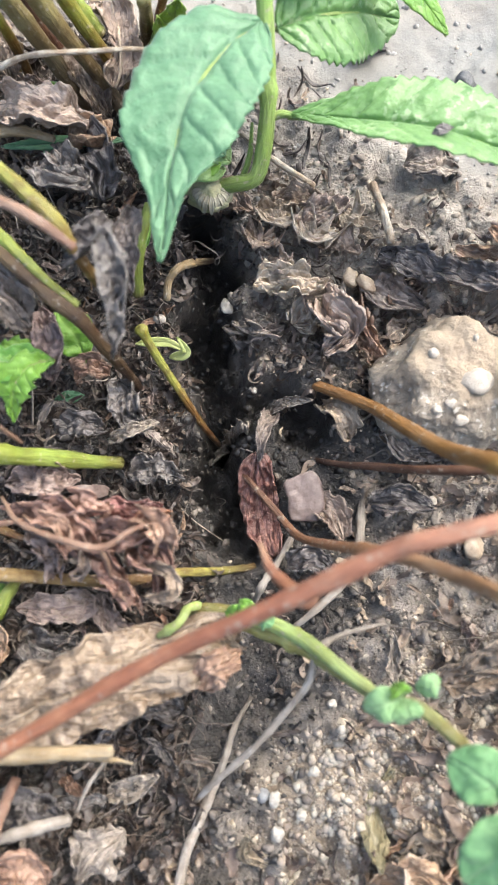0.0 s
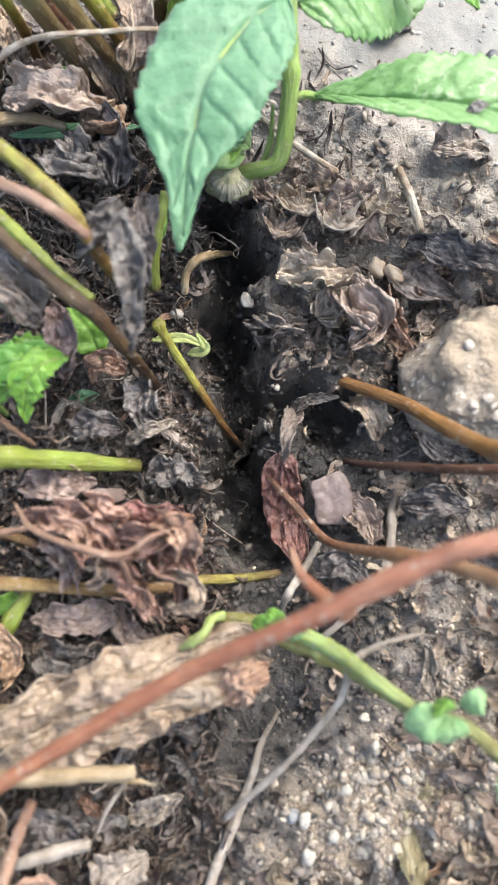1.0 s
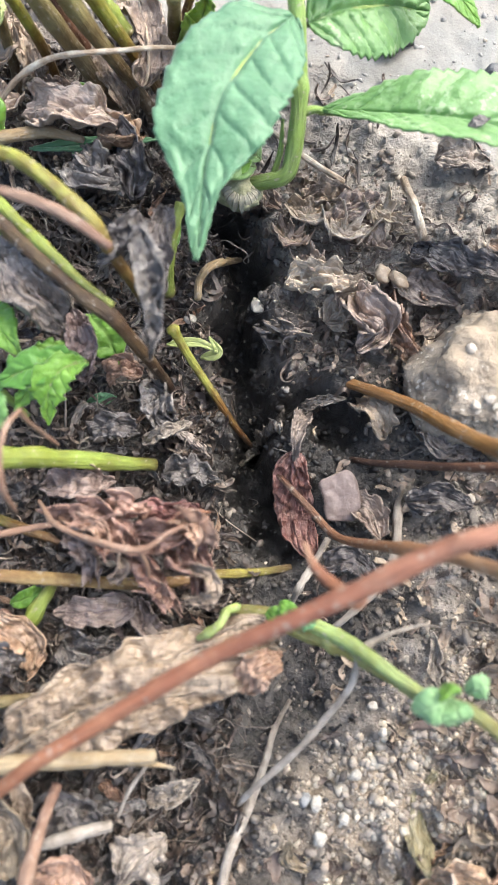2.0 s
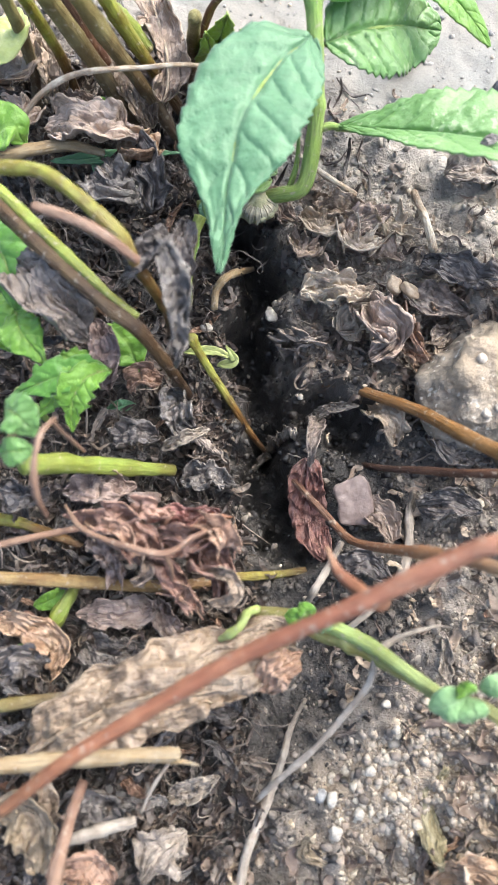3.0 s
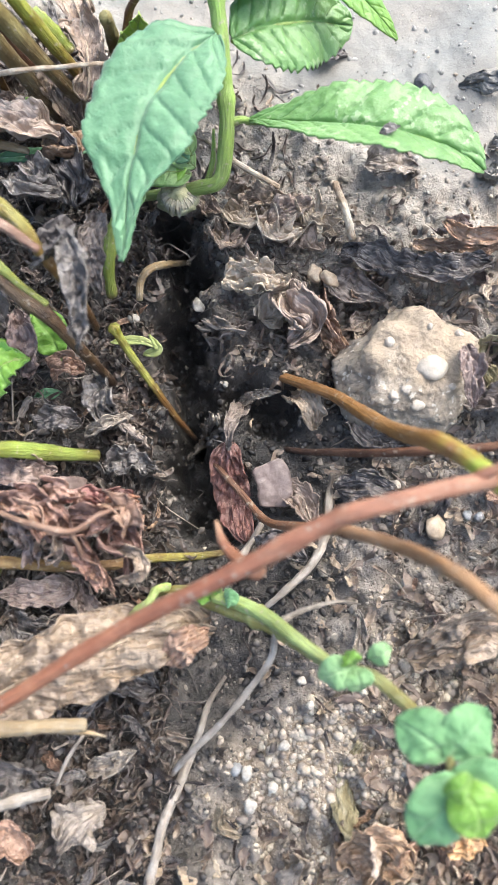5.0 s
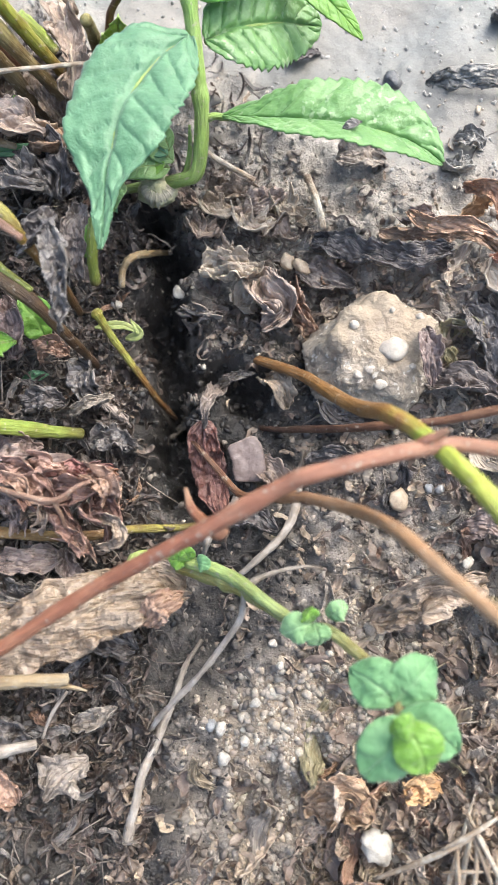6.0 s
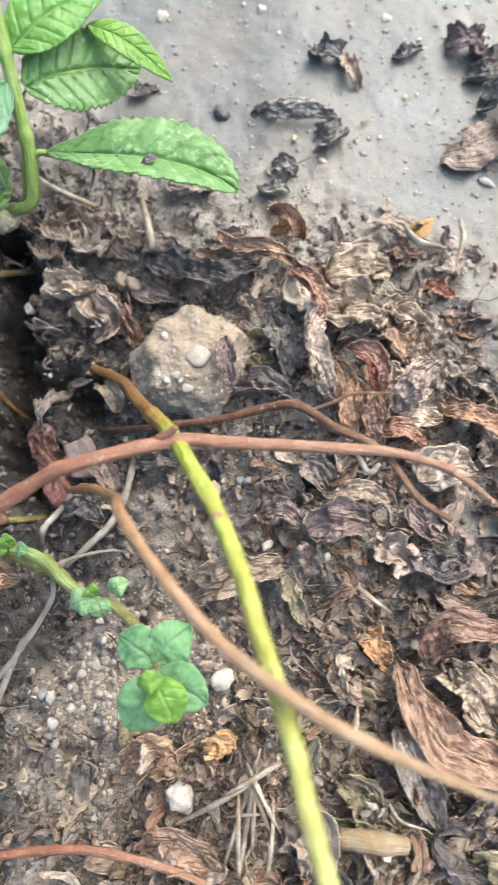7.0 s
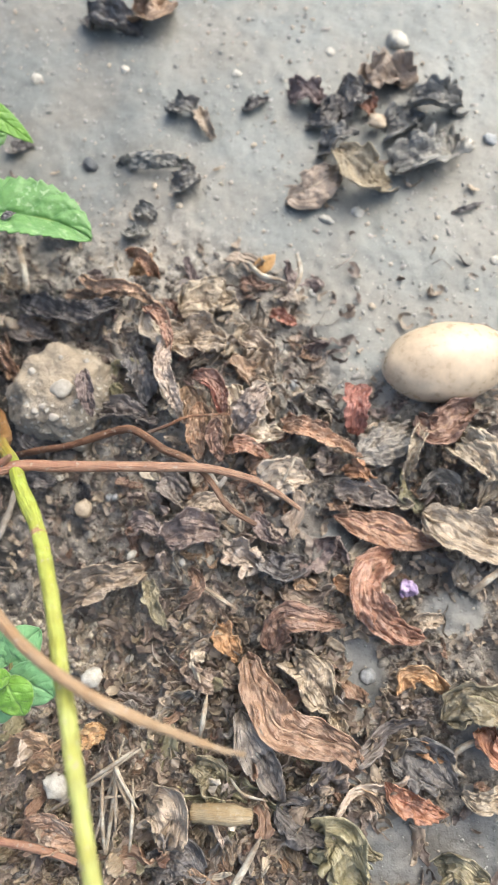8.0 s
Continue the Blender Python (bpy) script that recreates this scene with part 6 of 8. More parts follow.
# hanging dark leaf and the matted clump
dead_leaf([(-0.0248, 0.0731, 0.0260), (-0.0225, 0.0627, 0.0300), (-0.0219, 0.0560, 0.0290), (-0.0229, 0.0494, 0.0240)], 0.0030, LEAF_DARK, "withered dark leaf hanging from a stalk", 351, up=(0, -0.6, 0.8), curl=1.2, crumple=0.5, ruffle=0.3)
dead_leaf([(-0.0238, 0.0731, 0.0260), (-0.0275, 0.0679, 0.0280), (-0.0312, 0.0666, 0.0220)], 0.0030, LEAF_DARK, "blackened leaf hanging from a stalk", 352, curl=1.3, crumple=0.5)
dead_leaf([(-0.0214, 0.0810, 0.0160), (-0.0224, 0.0729, 0.0180), (-0.0225, 0.0674, 0.0100)], 0.0034, LEAF_GREY, "grey withered leaf under the mint", 353, curl=1.0)
dead_leaf([(-0.0528, 0.0732, 0.0140), (-0.0475, 0.0671, 0.0170), (-0.0437, 0.0634, 0.0150), (-0.0415, 0.0608, 0.0100)], 0.0066, LEAF_GREY, "crinkled grey-brown leaf against green stalks", 354, veins=0.1, vein_count=11, crumple=0.3, wrinkle=0.2, nv=60)
dead_leaf([(-0.0564, 0.0789, 0.0100), (-0.0511, 0.0772, 0.0130), (-0.0457, 0.0717, 0.0120)], 0.0040, LEAF_BROWN, "brown curled leaf against green stalks", 355, curl=1.2)
dead_leaf([(-0.0505, 0.1077, 0.0060), (-0.0437, 0.1073, 0.0100), (-0.0367, 0.1059, 0.0100), (-0.0320, 0.1060, 0.0060)], 0.0066, LEAF_PALE, "pale grey weathered leaf in the clump", 356, crumple=0.3)
dead_leaf([(-0.0356, 0.1041, 0.0020), (-0.0314, 0.0973, 0.0060), (-0.0296, 0.0924, 0.0010)], 0.0076, LEAF_DARK, "dark matted leaf in the old clump", 357, crumple=0.45)
dead_leaf([(-0.0282, 0.1046, 0.0030), (-0.0314, 0.1040, 0.0060), (-0.0368, 0.1041, 0.0020)], 0.0050, LEAF_BROWN, "brown matted leaf in the old clump", 358, crumple=0.45)
dead_leaf([(-0.0412, 0.0974, 0.0040), (-0.0369, 0.0922, 0.0080), (-0.0328, 0.0920, 0.0040)], 0.0060, LEAF_DARK, "rotted dark leaf under stalks", 359, crumple=0.5)
dead_leaf([(-0.0266, 0.1149, 0.0060), (-0.0250, 0.1213, 0.0100), (-0.0274, 0.1327, 0.0100), (-0.0291, 0.1425, 0.0060)], 0.0056, LEAF_TAN, "pale ragged sheath in the stalk clump", 360, up=(0, -0.7, 0.7), ruffle=0.4, ragged=0.6)
dead_leaf([(-0.0614, 0.1226, 0.0040), (-0.0566, 0.1235, 0.0080), (-0.0551, 0.1338, 0.0060)], 0.0056, LEAF_TAN, "pale dry leaf in the stalk clump", 361, ruffle=0.3)
dead_leaf([(-0.0463, 0.1339, 0.0120), (-0.0416, 0.1275, 0.0080), (-0.0376, 0.1210, 0.0020)], 0.0036, LEAF_PALE, "pale dry sheath between old stalks", 371, curl=0.5, crumple=0.2)
dead_leaf([(-0.0373, 0.1246, 0.0080), (-0.0327, 0.1178, 0.0060), (-0.0300, 0.1131, 0.0000)], 0.0046, LEAF_FAWN, "brown dry sheath round old stalks", 372, curl=0.5, crumple=0.15)
dead_leaf([(-0.0533, 0.1320, 0.0080), (-0.0511, 0.1251, 0.0060), (-0.0500, 0.1214, 0.0000)], 0.0040, LEAF_TAN, "tan dry sheath between old stalks", 373, curl=0.6, crumple=0.25)
dead_leaf([(-0.0611, 0.1169, 0.0040), (-0.0567, 0.1119, 0.0060), (-0.0528, 0.1148, 0.0030)], 0.0046, LEAF_PALE, "pale crumpled leaf at the stalks' foot", 374, crumple=0.35)
dead_leaf([(-0.0497, 0.1191, 0.0010), (-0.0440, 0.1153, 0.0040), (-0.0397, 0.1190, 0.0010)], 0.0036, LEAF_TAN, "tan crumpled leaf at the stalks' foot", 375, crumple=0.35)
dead_leaf([(-0.0648, 0.1287, 0.0020), (-0.0605, 0.1295, 0.0060), (-0.0596, 0.1387, 0.0040)], 0.0050, LEAF_TAN, "dry tan leaf beside the old stalks", 376, crumple=0.3)
dead_leaf([(-0.0402, 0.0647, 0.0060), (-0.0375, 0.0580, 0.0080), (-0.0379, 0.0530, 0.0020)], 0.0036, LEAF_PURPLE, "crumpled dark leaf below green stalks", 362, crumple=0.5)
dead_leaf([(-0.0347, 0.0544, -0.0030), (-0.0314, 0.0559, 0.0000), (-0.0282, 0.0555, -0.0030)], 0.0034, LEAF_BROWN, "small light-brown leaf in dark litter", 363)
dead_leaf([(-0.0268, 0.0539, -0.0060), (-0.0242, 0.0481, -0.0030), (-0.0228, 0.0444, -0.0080)], 0.0036, LEAF_DARK, "grey shrivelled leaf at the burrow edge", 364, crumple=0.5)
dead_leaf([(-0.0279, 0.0414, -0.0050), (-0.0230, 0.0430, -0.0020), (-0.0185, 0.0457, -0.0060)], 0.0022, LEAF_GREY, "rolled grey leaf in dark litter", 365, curl=1.6)
dead_leaf([(-0.0382, 0.0433, -0.0040), (-0.0332, 0.0442, -0.0010), (-0.0289, 0.0436, -0.0040)], 0.0036, LEAF_DARK, "matted grey leaf in dark litter", 366, crumple=0.5)
dead_leaf([(-0.0246, 0.0359, -0.0080), (-0.0186, 0.0360, -0.0060), (-0.0140, 0.0348, -0.0100)], 0.0034, LEAF_DARK, "frayed grey leaf at the burrow edge", 367, crumple=0.5, ragged=0.7)
dead_leaf([(-0.0468, 0.0332, -0.0020), (-0.0395, 0.0331, 0.0010), (-0.0333, 0.0340, -0.0020)], 0.0038, LEAF_PURPLE, "matted dark leaf behind the dry cluster", 368, crumple=0.4)
dead_leaf([(-0.0579, 0.0328, 0.0020), (-0.0539, 0.0308, 0.0040), (-0.0491, 0.0315, 0.0020)], 0.0036, LEAF_DARK, "dark leaf behind the dry cluster", 369, crumple=0.4)
# around the clod
dead_leaf([(0.0291, 0.0822, -0.0054), (0.0397, 0.0760, -0.0023), (0.0507, 0.0720, 0.0037), (0.0596, 0.0744, 0.0038)], 0.0060, LEAF_DARK, "dark folded leaf behind the clod", 381, fold=0.5, curl=0.5, crumple=0.25)
dead_leaf([(0.0250, 0.0781, -0.0074), (0.0303, 0.0734, -0.0061), (0.0385, 0.0706, -0.0059)], 0.0050, LEAF_GREY, "black wet leaf behind the clod", 382, crumple=0.25)
dead_leaf([(0.0440, 0.0811, 0.0008), (0.0526, 0.0784, 0.0037), (0.0624, 0.0779, 0.0049), (0.0716, 0.0710, 0.0063)], 0.0030, LEAF_BROWN, "red-brown curled leaf rim behind the clod", 383, up=(0, -0.7, 0.7), curl=0.9, ruffle=0.4)
dead_leaf([(0.0636, 0.0848, -0.0002), (0.0670, 0.0859, 0.0053), (0.0697, 0.0861, 0.0076)], 0.0032, LEAF_ORANGE, "upright red-brown curled leaf on wet silt", 384, up=(0, -0.9, 0.4), curl=1.0)
dead_leaf([(0.0662, 0.0705, 0.0069), (0.0716, 0.0633, 0.0104), (0.0719, 0.0543, 0.0087)], 0.0022, LEAF_RED, "dark red arched leaf edge", 385, curl=1.3)
dead_leaf([(0.0697, 0.0610, 0.0089), (0.0704, 0.0513, 0.0085), (0.0720, 0.0434, 0.0080), (0.0738, 0.0386, 0.0052)], 0.0030, LEAF_PALE, "twisted pale-brown leaf over the litter", 386, curl=1.4, crumple=0.45, twist=1.5)
dead_leaf([(0.0786, 0.0484, 0.0096), (0.0836, 0.0450, 0.0112), (0.0845, 0.0381, 0.0082)], 0.0026, LEAF_RED, "red-brown arched leaf over the litter", 387, curl=1.2)
dead_leaf([(0.0758, 0.0470, 0.0055), (0.0783, 0.0381, 0.0080), (0.0783, 0.0273, 0.0014)], 0.0048, LEAF_BROWN, "hanging brown leaf among twigs", 388, curl=0.8)
dead_leaf([(0.0839, 0.0448, 0.0047), (0.0848, 0.0356, 0.0088), (0.0829, 0.0271, 0.0038)], 0.0036, LEAF_BROWN, "reddish torn leaf among twigs", 389, curl=1.0)
dead_leaf([(0.0866, 0.0334, 0.0046), (0.0917, 0.0382, 0.0078), (0.0970, 0.0458, 0.0067)], 0.0052, LEAF_PALE, "pale torn leaf standing in the litter", 390, curl=0.5, ragged=0.5)
dead_leaf([(0.0871, 0.0459, 0.0051), (0.0912, 0.0342, 0.0054), (0.1000, 0.0317, 0.0025)], 0.0052, LEAF_PALE, "pale curled leaf in the litter", 391, crumple=0.4)
dead_leaf([(0.0515, 0.0434, -0.0002), (0.0587, 0.0427, 0.0049), (0.0672, 0.0383, 0.0030)], 0.0040, LEAF_GREY, "grey leaf curled against the clod", 392, crumple=0.4)
dead_leaf([(0.0497, 0.0533, 0.0095), (0.0504, 0.0481, 0.0105), (0.0507, 0.0414, 0.0070)], 0.0030, LEAF_PURPLE, "dark leaf scrap stuck to the clod", 393, crumple=0.2)
dead_leaf([(0.0759, 0.0687, 0.0048), (0.0842, 0.0733, 0.0040), (0.0918, 0.0719, -0.0004)], 0.0066, LEAF_TAN, "grey rotted leaf merging with the soil", 394, crumple=0.4)
dead_leaf([(0.0723, 0.0579, 0.0077), (0.0803, 0.0595, 0.0095), (0.0876, 0.0580, 0.0073)], 0.0070, LEAF_TAN, "soil-covered tan leaf on the soil", 395, crumple=0.4)
dead_leaf([(0.0916, 0.0611, 0.0026), (0.0967, 0.0573, 0.0022), (0.0989, 0.0490, 0.0015)], 0.0046, LEAF_TAN, "grey crumbling leaf beside the silt", 396, crumple=0.45)
dead_leaf([(0.1012, 0.0684, -0.0009), (0.1041, 0.0660, 0.0006), (0.1077, 0.0633, 0.0013)], 0.0028, LEAF_RED, "small dark red leaf scrap on silt", 397)
dead_leaf([(0.0616, 0.0614, 0.0018), (0.0648, 0.0511, 0.0064), (0.0653, 0.0441, 0.0031)], 0.0050, LEAF_DARK, "black folded leaf beside the clod", 398, crumple=0.25)
dead_leaf([(0.0672, 0.0242, -0.0001), (0.0702, 0.0204, 0.0021), (0.0720, 0.0176, -0.0005)], 0.0046, LEAF_GREY, "smooth grey leaf below the arched stem", 399, crumple=0.15)
# litter in front of the pebble
dead_leaf([(0.1214, 0.0435, 0.0032), (0.1203, 0.0363, 0.0062), (0.1196, 0.0306, 0.0005)], 0.0040, LEAF_RED, "glossy red-brown leaf scrap on edge", 401, wrinkle=0.03, crumple=0.10, curl=0.2, shape=(0.6, 0.3))
dead_leaf([(0.1006, 0.0364, 0.0024), (0.1068, 0.0327, 0.0049), (0.1178, 0.0270, 0.0011)], 0.0032, LEAF_BROWN, "pinkish torn leaf strip on soil", 402, ruffle=0.4)
dead_leaf([(0.1185, 0.0233, 0.0032), (0.1265, 0.0269, 0.0038), (0.1376, 0.0312, 0.0010)], 0.0062, LEAF_GREY, "grey rolled leaf below the pebble", 403, curl=-0.9, crumple=0.15)
dead_leaf([(0.1358, 0.0330, 0.0038), (0.1385, 0.0277, 0.0046), (0.1454, 0.0319, 0.0039), (0.1524, 0.0326, 0.0014)], 0.0062, LEAF_BROWN, "ragged tan leaf below the pebble", 404, crumple=0.35)
dead_leaf([(0.1373, 0.0316, 0.0025), (0.1339, 0.0247, 0.0063), (0.1303, 0.0171, 0.0009)], 0.0030, LEAF_TAN, "narrow folded tan leaf on soil", 405, curl=1.2)
dead_leaf([(0.1447, 0.0246, 0.0020), (0.1476, 0.0208, 0.0101), (0.1518, 0.0150, 0.0074), (0.1492, 0.0074, 0.0016)], 0.0060, LEAF_TAN, "curling tan leaf with a lifted rim", 406, curl=1.0)
dead_leaf([(0.1533, 0.0262, 0.0044), (0.1592, 0.0219, 0.0065), (0.1663, 0.0143, 0.0033)], 0.0080, LEAF_GREY, "grey curled leaf beside the pebble", 407)
dead_leaf([(0.1343, 0.0126, -0.0015), (0.1387, 0.0161, 0.0019), (0.1423, 0.0129, 0.0004), (0.1421, 0.0076, 0.0002)], 0.0042, LEAF_GREY, "grey leaf with a looped rim", 408, curl=1.4, ruffle=0.4)
dead_leaf([(0.1110, 0.0095, 0.0003), (0.1210, 0.0055, -0.0008), (0.1309, 0.0015, -0.0008), (0.1395, -0.0009, -0.0009)], 0.0050, LEAF_ROSE, "purplish-brown pointed leaf lying flat", 409, crumple=0.16, curl=0.4, ragged=0.15, shape=(0.8, 0.9))
dead_leaf([(0.1347, 0.0077, -0.0001), (0.1405, 0.0023, 0.0027), (0.1488, -0.0015, 0.0023), (0.1595, -0.0066, -0.0017)], 0.0085, LEAF_TAN, "broad tan leaf with a curled edge", 410, crumple=0.2, curl=0.5, ragged=0.3)
dead_leaf([(0.1155, 0.0204, 0.0003), (0.1196, 0.0202, 0.0030), (0.1220, 0.0169, -0.0009)], 0.0030, LEAF_ORANGE, "small orange shredded leaf", 411, ragged=0.7, ruffle=0.5)
dead_leaf([(0.0939, 0.0178, 0.0021), (0.0987, 0.0211, 0.0057), (0.1061, 0.0196, 0.0019)], 0.0062, LEAF_PALE, "pale dry leaf under a thin twig", 412, crumple=0.25)
dead_leaf([(0.1118, 0.0149, -0.0009), (0.1178, 0.0149, -0.0006), (0.1282, 0.0118, -0.0019)], 0.0052, LEAF_GREY, "grey matted leaf on the soil", 413)
dead_leaf([(0.1248, -0.0020, -0.0035), (0.1173, -0.0061, 0.0030), (0.1156, -0.0138, 0.0069), (0.1223, -0.0213, 0.0020), (0.1290, -0.0241, -0.0010)], 0.0056, LEAF_ROSE, "orange-brown folded leaf on wet silt", 414, fold=(0.3, 0.15), curl=0.55, wrinkle=0.15, crumple=0.25, veins=0.08, ragged=0.15)
dead_leaf([(0.1087, -0.0066, 0.0019), (0.1119, -0.0091, 0.0026), (0.1156, -0.0101, 0.0004)], 0.0028, LEAF_ORANGE, "small orange leaf scrap on soil", 415)
dead_leaf([(0.1263, -0.0204, -0.0028), (0.1295, -0.0193, 0.0002), (0.1354, -0.0192, -0.0031)], 0.0030, LEAF_TAN, "pale leaf scrap on dark litter", 416)
dead_leaf([(0.0909, -0.0221, 0.0025), (0.0944, -0.0156, 0.0081), (0.1011, -0.0163, 0.0095), (0.1103, -0.0184, 0.0012)], 0.0042, LEAF_BROWN, "brown folded leaf arching to a point", 417, curl=0.5, crumple=0.2, veins=0.08, ragged=0.15, shape=(0.6, 0.7))
dead_leaf([(0.0845, -0.0229, 0.0009), (0.0866, -0.0295, 0.0055), (0.0903, -0.0382, 0.0111), (0.0991, -0.0430, 0.0096), (0.1054, -0.0456, 0.0088), (0.1097, -0.0504, 0.0017)], 0.0054, LEAF_BROWN, "large brown curled leaf on wet silt", 418, fold=(0.35, 0.10), curl=0.5, crumple=0.22, veins=0.04, ragged=0.1, ruffle=0.25, wrinkle=0.14, shape=(0.8, 0.7), nu=72, nv=30)
dead_leaf([(0.1033, -0.0458, 0.0026), (0.1018, -0.0502, 0.0051), (0.0983, -0.0527, 0.0032), (0.0960, -0.0553, 0.0015)], 0.0030, LEAF_GREY, "curled grey rim under a brown leaf", 419, curl=1.2)
dead_leaf([(0.0825, -0.0356, 0.0050), (0.0834, -0.0412, 0.0111), (0.0866, -0.0483, 0.0068), (0.0897, -0.0570, 0.0020)], 0.0050, LEAF_GREY, "grey pointed leaf standing in the litter", 420, crumple=0.15, shape=(0.9, 0.8), ragged=0.1)
dead_leaf([(0.0963, -0.0256, -0.0012), (0.1000, -0.0284, 0.0036), (0.1020, -0.0353, 0.0021), (0.1058, -0.0376, 0.0026)], 0.0054, LEAF_TAN, "crumpled pale leaf on silt", 421, ruffle=0.4, crumple=0.4)
dead_leaf([(0.1045, -0.0399, -0.0014), (0.1053, -0.0422, 0.0020), (0.1058, -0.0452, -0.0006)], 0.0030, LEAF_TAN, "small pale leaf scrap on soil", 422)
dead_leaf([(0.1204, -0.0361, 0.0000), (0.1239, -0.0317, 0.0002), (0.1291, -0.0329, 0.0015), (0.1338, -0.0383, -0.0013)], 0.0036, LEAF_ORANGE, "curled brown leaf strip on silt", 423, curl=1.3, ruffle=0.4)
dead_leaf([(0.1230, -0.0406, -0.0023), (0.1265, -0.0395, -0.0012), (0.1306, -0.0388, -0.0033)], 0.0030, LEAF_GREY, "grey leaf scrap on silt", 424)
dead_leaf([(0.1316, -0.0427, -0.0014), (0.1374, -0.0389, 0.0029), (0.1445, -0.0410, 0.0023), (0.1519, -0.0449, -0.0021)], 0.0062, LEAF_OLIVE, "pale olive curled leaf", 425, curl=0.8)
dead_leaf([(0.1403, -0.0463, -0.0020), (0.1424, -0.0511, 0.0018), (0.1500, -0.0538, -0.0017)], 0.0052, LEAF_RED, "reddish-brown leaf behind a curled rim", 426)
dead_leaf([(0.1173, -0.0508, -0.0034), (0.1239, -0.0525, -0.0022), (0.1321, -0.0593, -0.0062)], 0.0075, LEAF_DARK, "blackened wet leaf flat on silt", 427, crumple=0.25)
dead_leaf([(0.1147, -0.0557, -0.0002), (0.1195, -0.0608, -0.0013), (0.1292, -0.0650, -0.0045)], 0.0042, LEAF_RED, "dark red leaf strip on wet silt", 428, curl=0.9, crumple=0.3)
dead_leaf([(0.1336, -0.0613, -0.0029), (0.1379, -0.0622, 0.0008), (0.1470, -0.0618, -0.0018)], 0.0040, LEAF_TAN, "tan leaf edge on silt", 429)
dead_leaf([(0.1246, -0.0742, -0.0034), (0.1290, -0.0747, 0.0005), (0.1357, -0.0801, -0.0031)], 0.0045, LEAF_OLIVE, "olive looped leaf on silt", 430, curl=1.3, ruffle=0.4)
dead_leaf([(0.1236, -0.0491, -0.0052), (0.1264, -0.0495, -0.0021), (0.1316, -0.0532, -0.0056)], 0.0026, LEAF_ORANGE, "small tan-orange leaf scrap", 431)
dead_leaf([(0.0884, -0.0569, 0.0020), (0.0934, -0.0601, 0.0011), (0.1025, -0.0656, -0.0023)], 0.0080, LEAF_DARK, "dark wet leaf below the brown leaf", 432, crumple=0.25)
dead_leaf([(0.0969, -0.0660, -0.0013), (0.1016, -0.0673, 0.0043), (0.1062, -0.0764, -0.0006)], 0.0070, LEAF_OLIVE, "olive-grey rotted leaf at the silt's edge", 433, crumple=0.4)
dead_leaf([(0.0704, -0.0463, 0.0022), (0.0745, -0.0487, 0.0049), (0.0736, -0.0566, 0.0023)], 0.0056, LEAF_OLIVE, "ribbed rotting leaf in the litter", 434, veins=0.1)
dead_leaf([(0.0583, -0.0548, -0.0020), (0.0618, -0.0560, 0.0048), (0.0620, -0.0644, 0.0005)], 0.0066, LEAF_TAN, "tan crumpled leaf in the litter", 435, crumple=0.35)
dead_leaf([(0.0572, -0.0685, -0.0028), (0.0645, -0.0669, 0.0011), (0.0693, -0.0716, -0.0009)], 0.0060, LEAF_DARK, "black rotted leaf in the litter", 436)
dead_leaf([(0.0249, -0.0607, -0.0085), (0.0344, -0.0591, -0.0029), (0.0420, -0.0627, -0.0050)], 0.0056, LEAF_BROWN, "flat brown leaf under a thin stem", 437, crumple=0.12, ragged=0.15)
dead_leaf([(0.0372, -0.0059, -0.0081), (0.0463, -0.0020, 0.0007), (0.0539, 0.0000, 0.0012), (0.0600, 0.0010, -0.0021)], 0.0060, LEAF_TAN, "olive-tan crumpled leaf beside the green stem", 438, crumple=0.35)
dead_leaf([(0.0614, -0.0021, -0.0012), (0.0629, -0.0081, 0.0022), (0.0652, -0.0139, 0.0008)], 0.0030, LEAF_OLIVE, "mossy olive leaf scrap on soil", 439)
dead_leaf([(0.0729, -0.0006, 0.0022), (0.0751, -0.0053, 0.0064), (0.0690, -0.0101, -0.0000)], 0.0032, LEAF_BROWN, "curled brown leaf on edge", 440, curl=1.4)
dead_leaf([(0.0674, 0.0075, -0.0002), (0.0739, 0.0092, 0.0040), (0.0809, 0.0074, 0.0010)], 0.0062, LEAF_PURPLE, "dark leaf strewn with white grit", 441, crumple=0.3)
dead_leaf([(0.0821, 0.0042, 0.0019), (0.0863, 0.0014, 0.0036), (0.0895, -0.0023, 0.0008)], 0.0062, LEAF_PALE, "pale frayed leaf with white grit", 442, crumple=0.4, ragged=0.6)
dead_leaf([(0.0771, -0.0152, -0.0021), (0.0799, -0.0183, 0.0012), (0.0821, -0.0241, -0.0021)], 0.0040, LEAF_ORANGE, "orange-brown torn leaf on dark soil", 443, ragged=0.6)
dead_leaf([(0.0695, -0.0227, 0.0008), (0.0735, -0.0271, 0.0018), (0.0816, -0.0294, -0.0003)], 0.0040, LEAF_TAN, "shredded tan leaf on soil", 444, ragged=0.7, ruffle=0.4)
dead_leaf([(0.0404, -0.0391, -0.0046), (0.0437, -0.0379, -0.0028), (0.0478, -0.0371, -0.0039)], 0.0036, LEAF_ORANGE, "small orange leaf scrap by needles", 445)
dead_leaf([(0.0211, -0.0422, -0.0107), (0.0288, -0.0407, -0.0050), (0.0344, -0.0439, -0.0048)], 0.0062, LEAF_BROWN, "crumpled brown leaf in the litter", 446)
dead_leaf([(0.0906, 0.0005, 0.0013), (0.0959, -0.0032, 0.0038), (0.1021, -0.0021, -0.0007)], 0.0050, LEAF_DARK, "black leaf sunk in wet soil", 447)
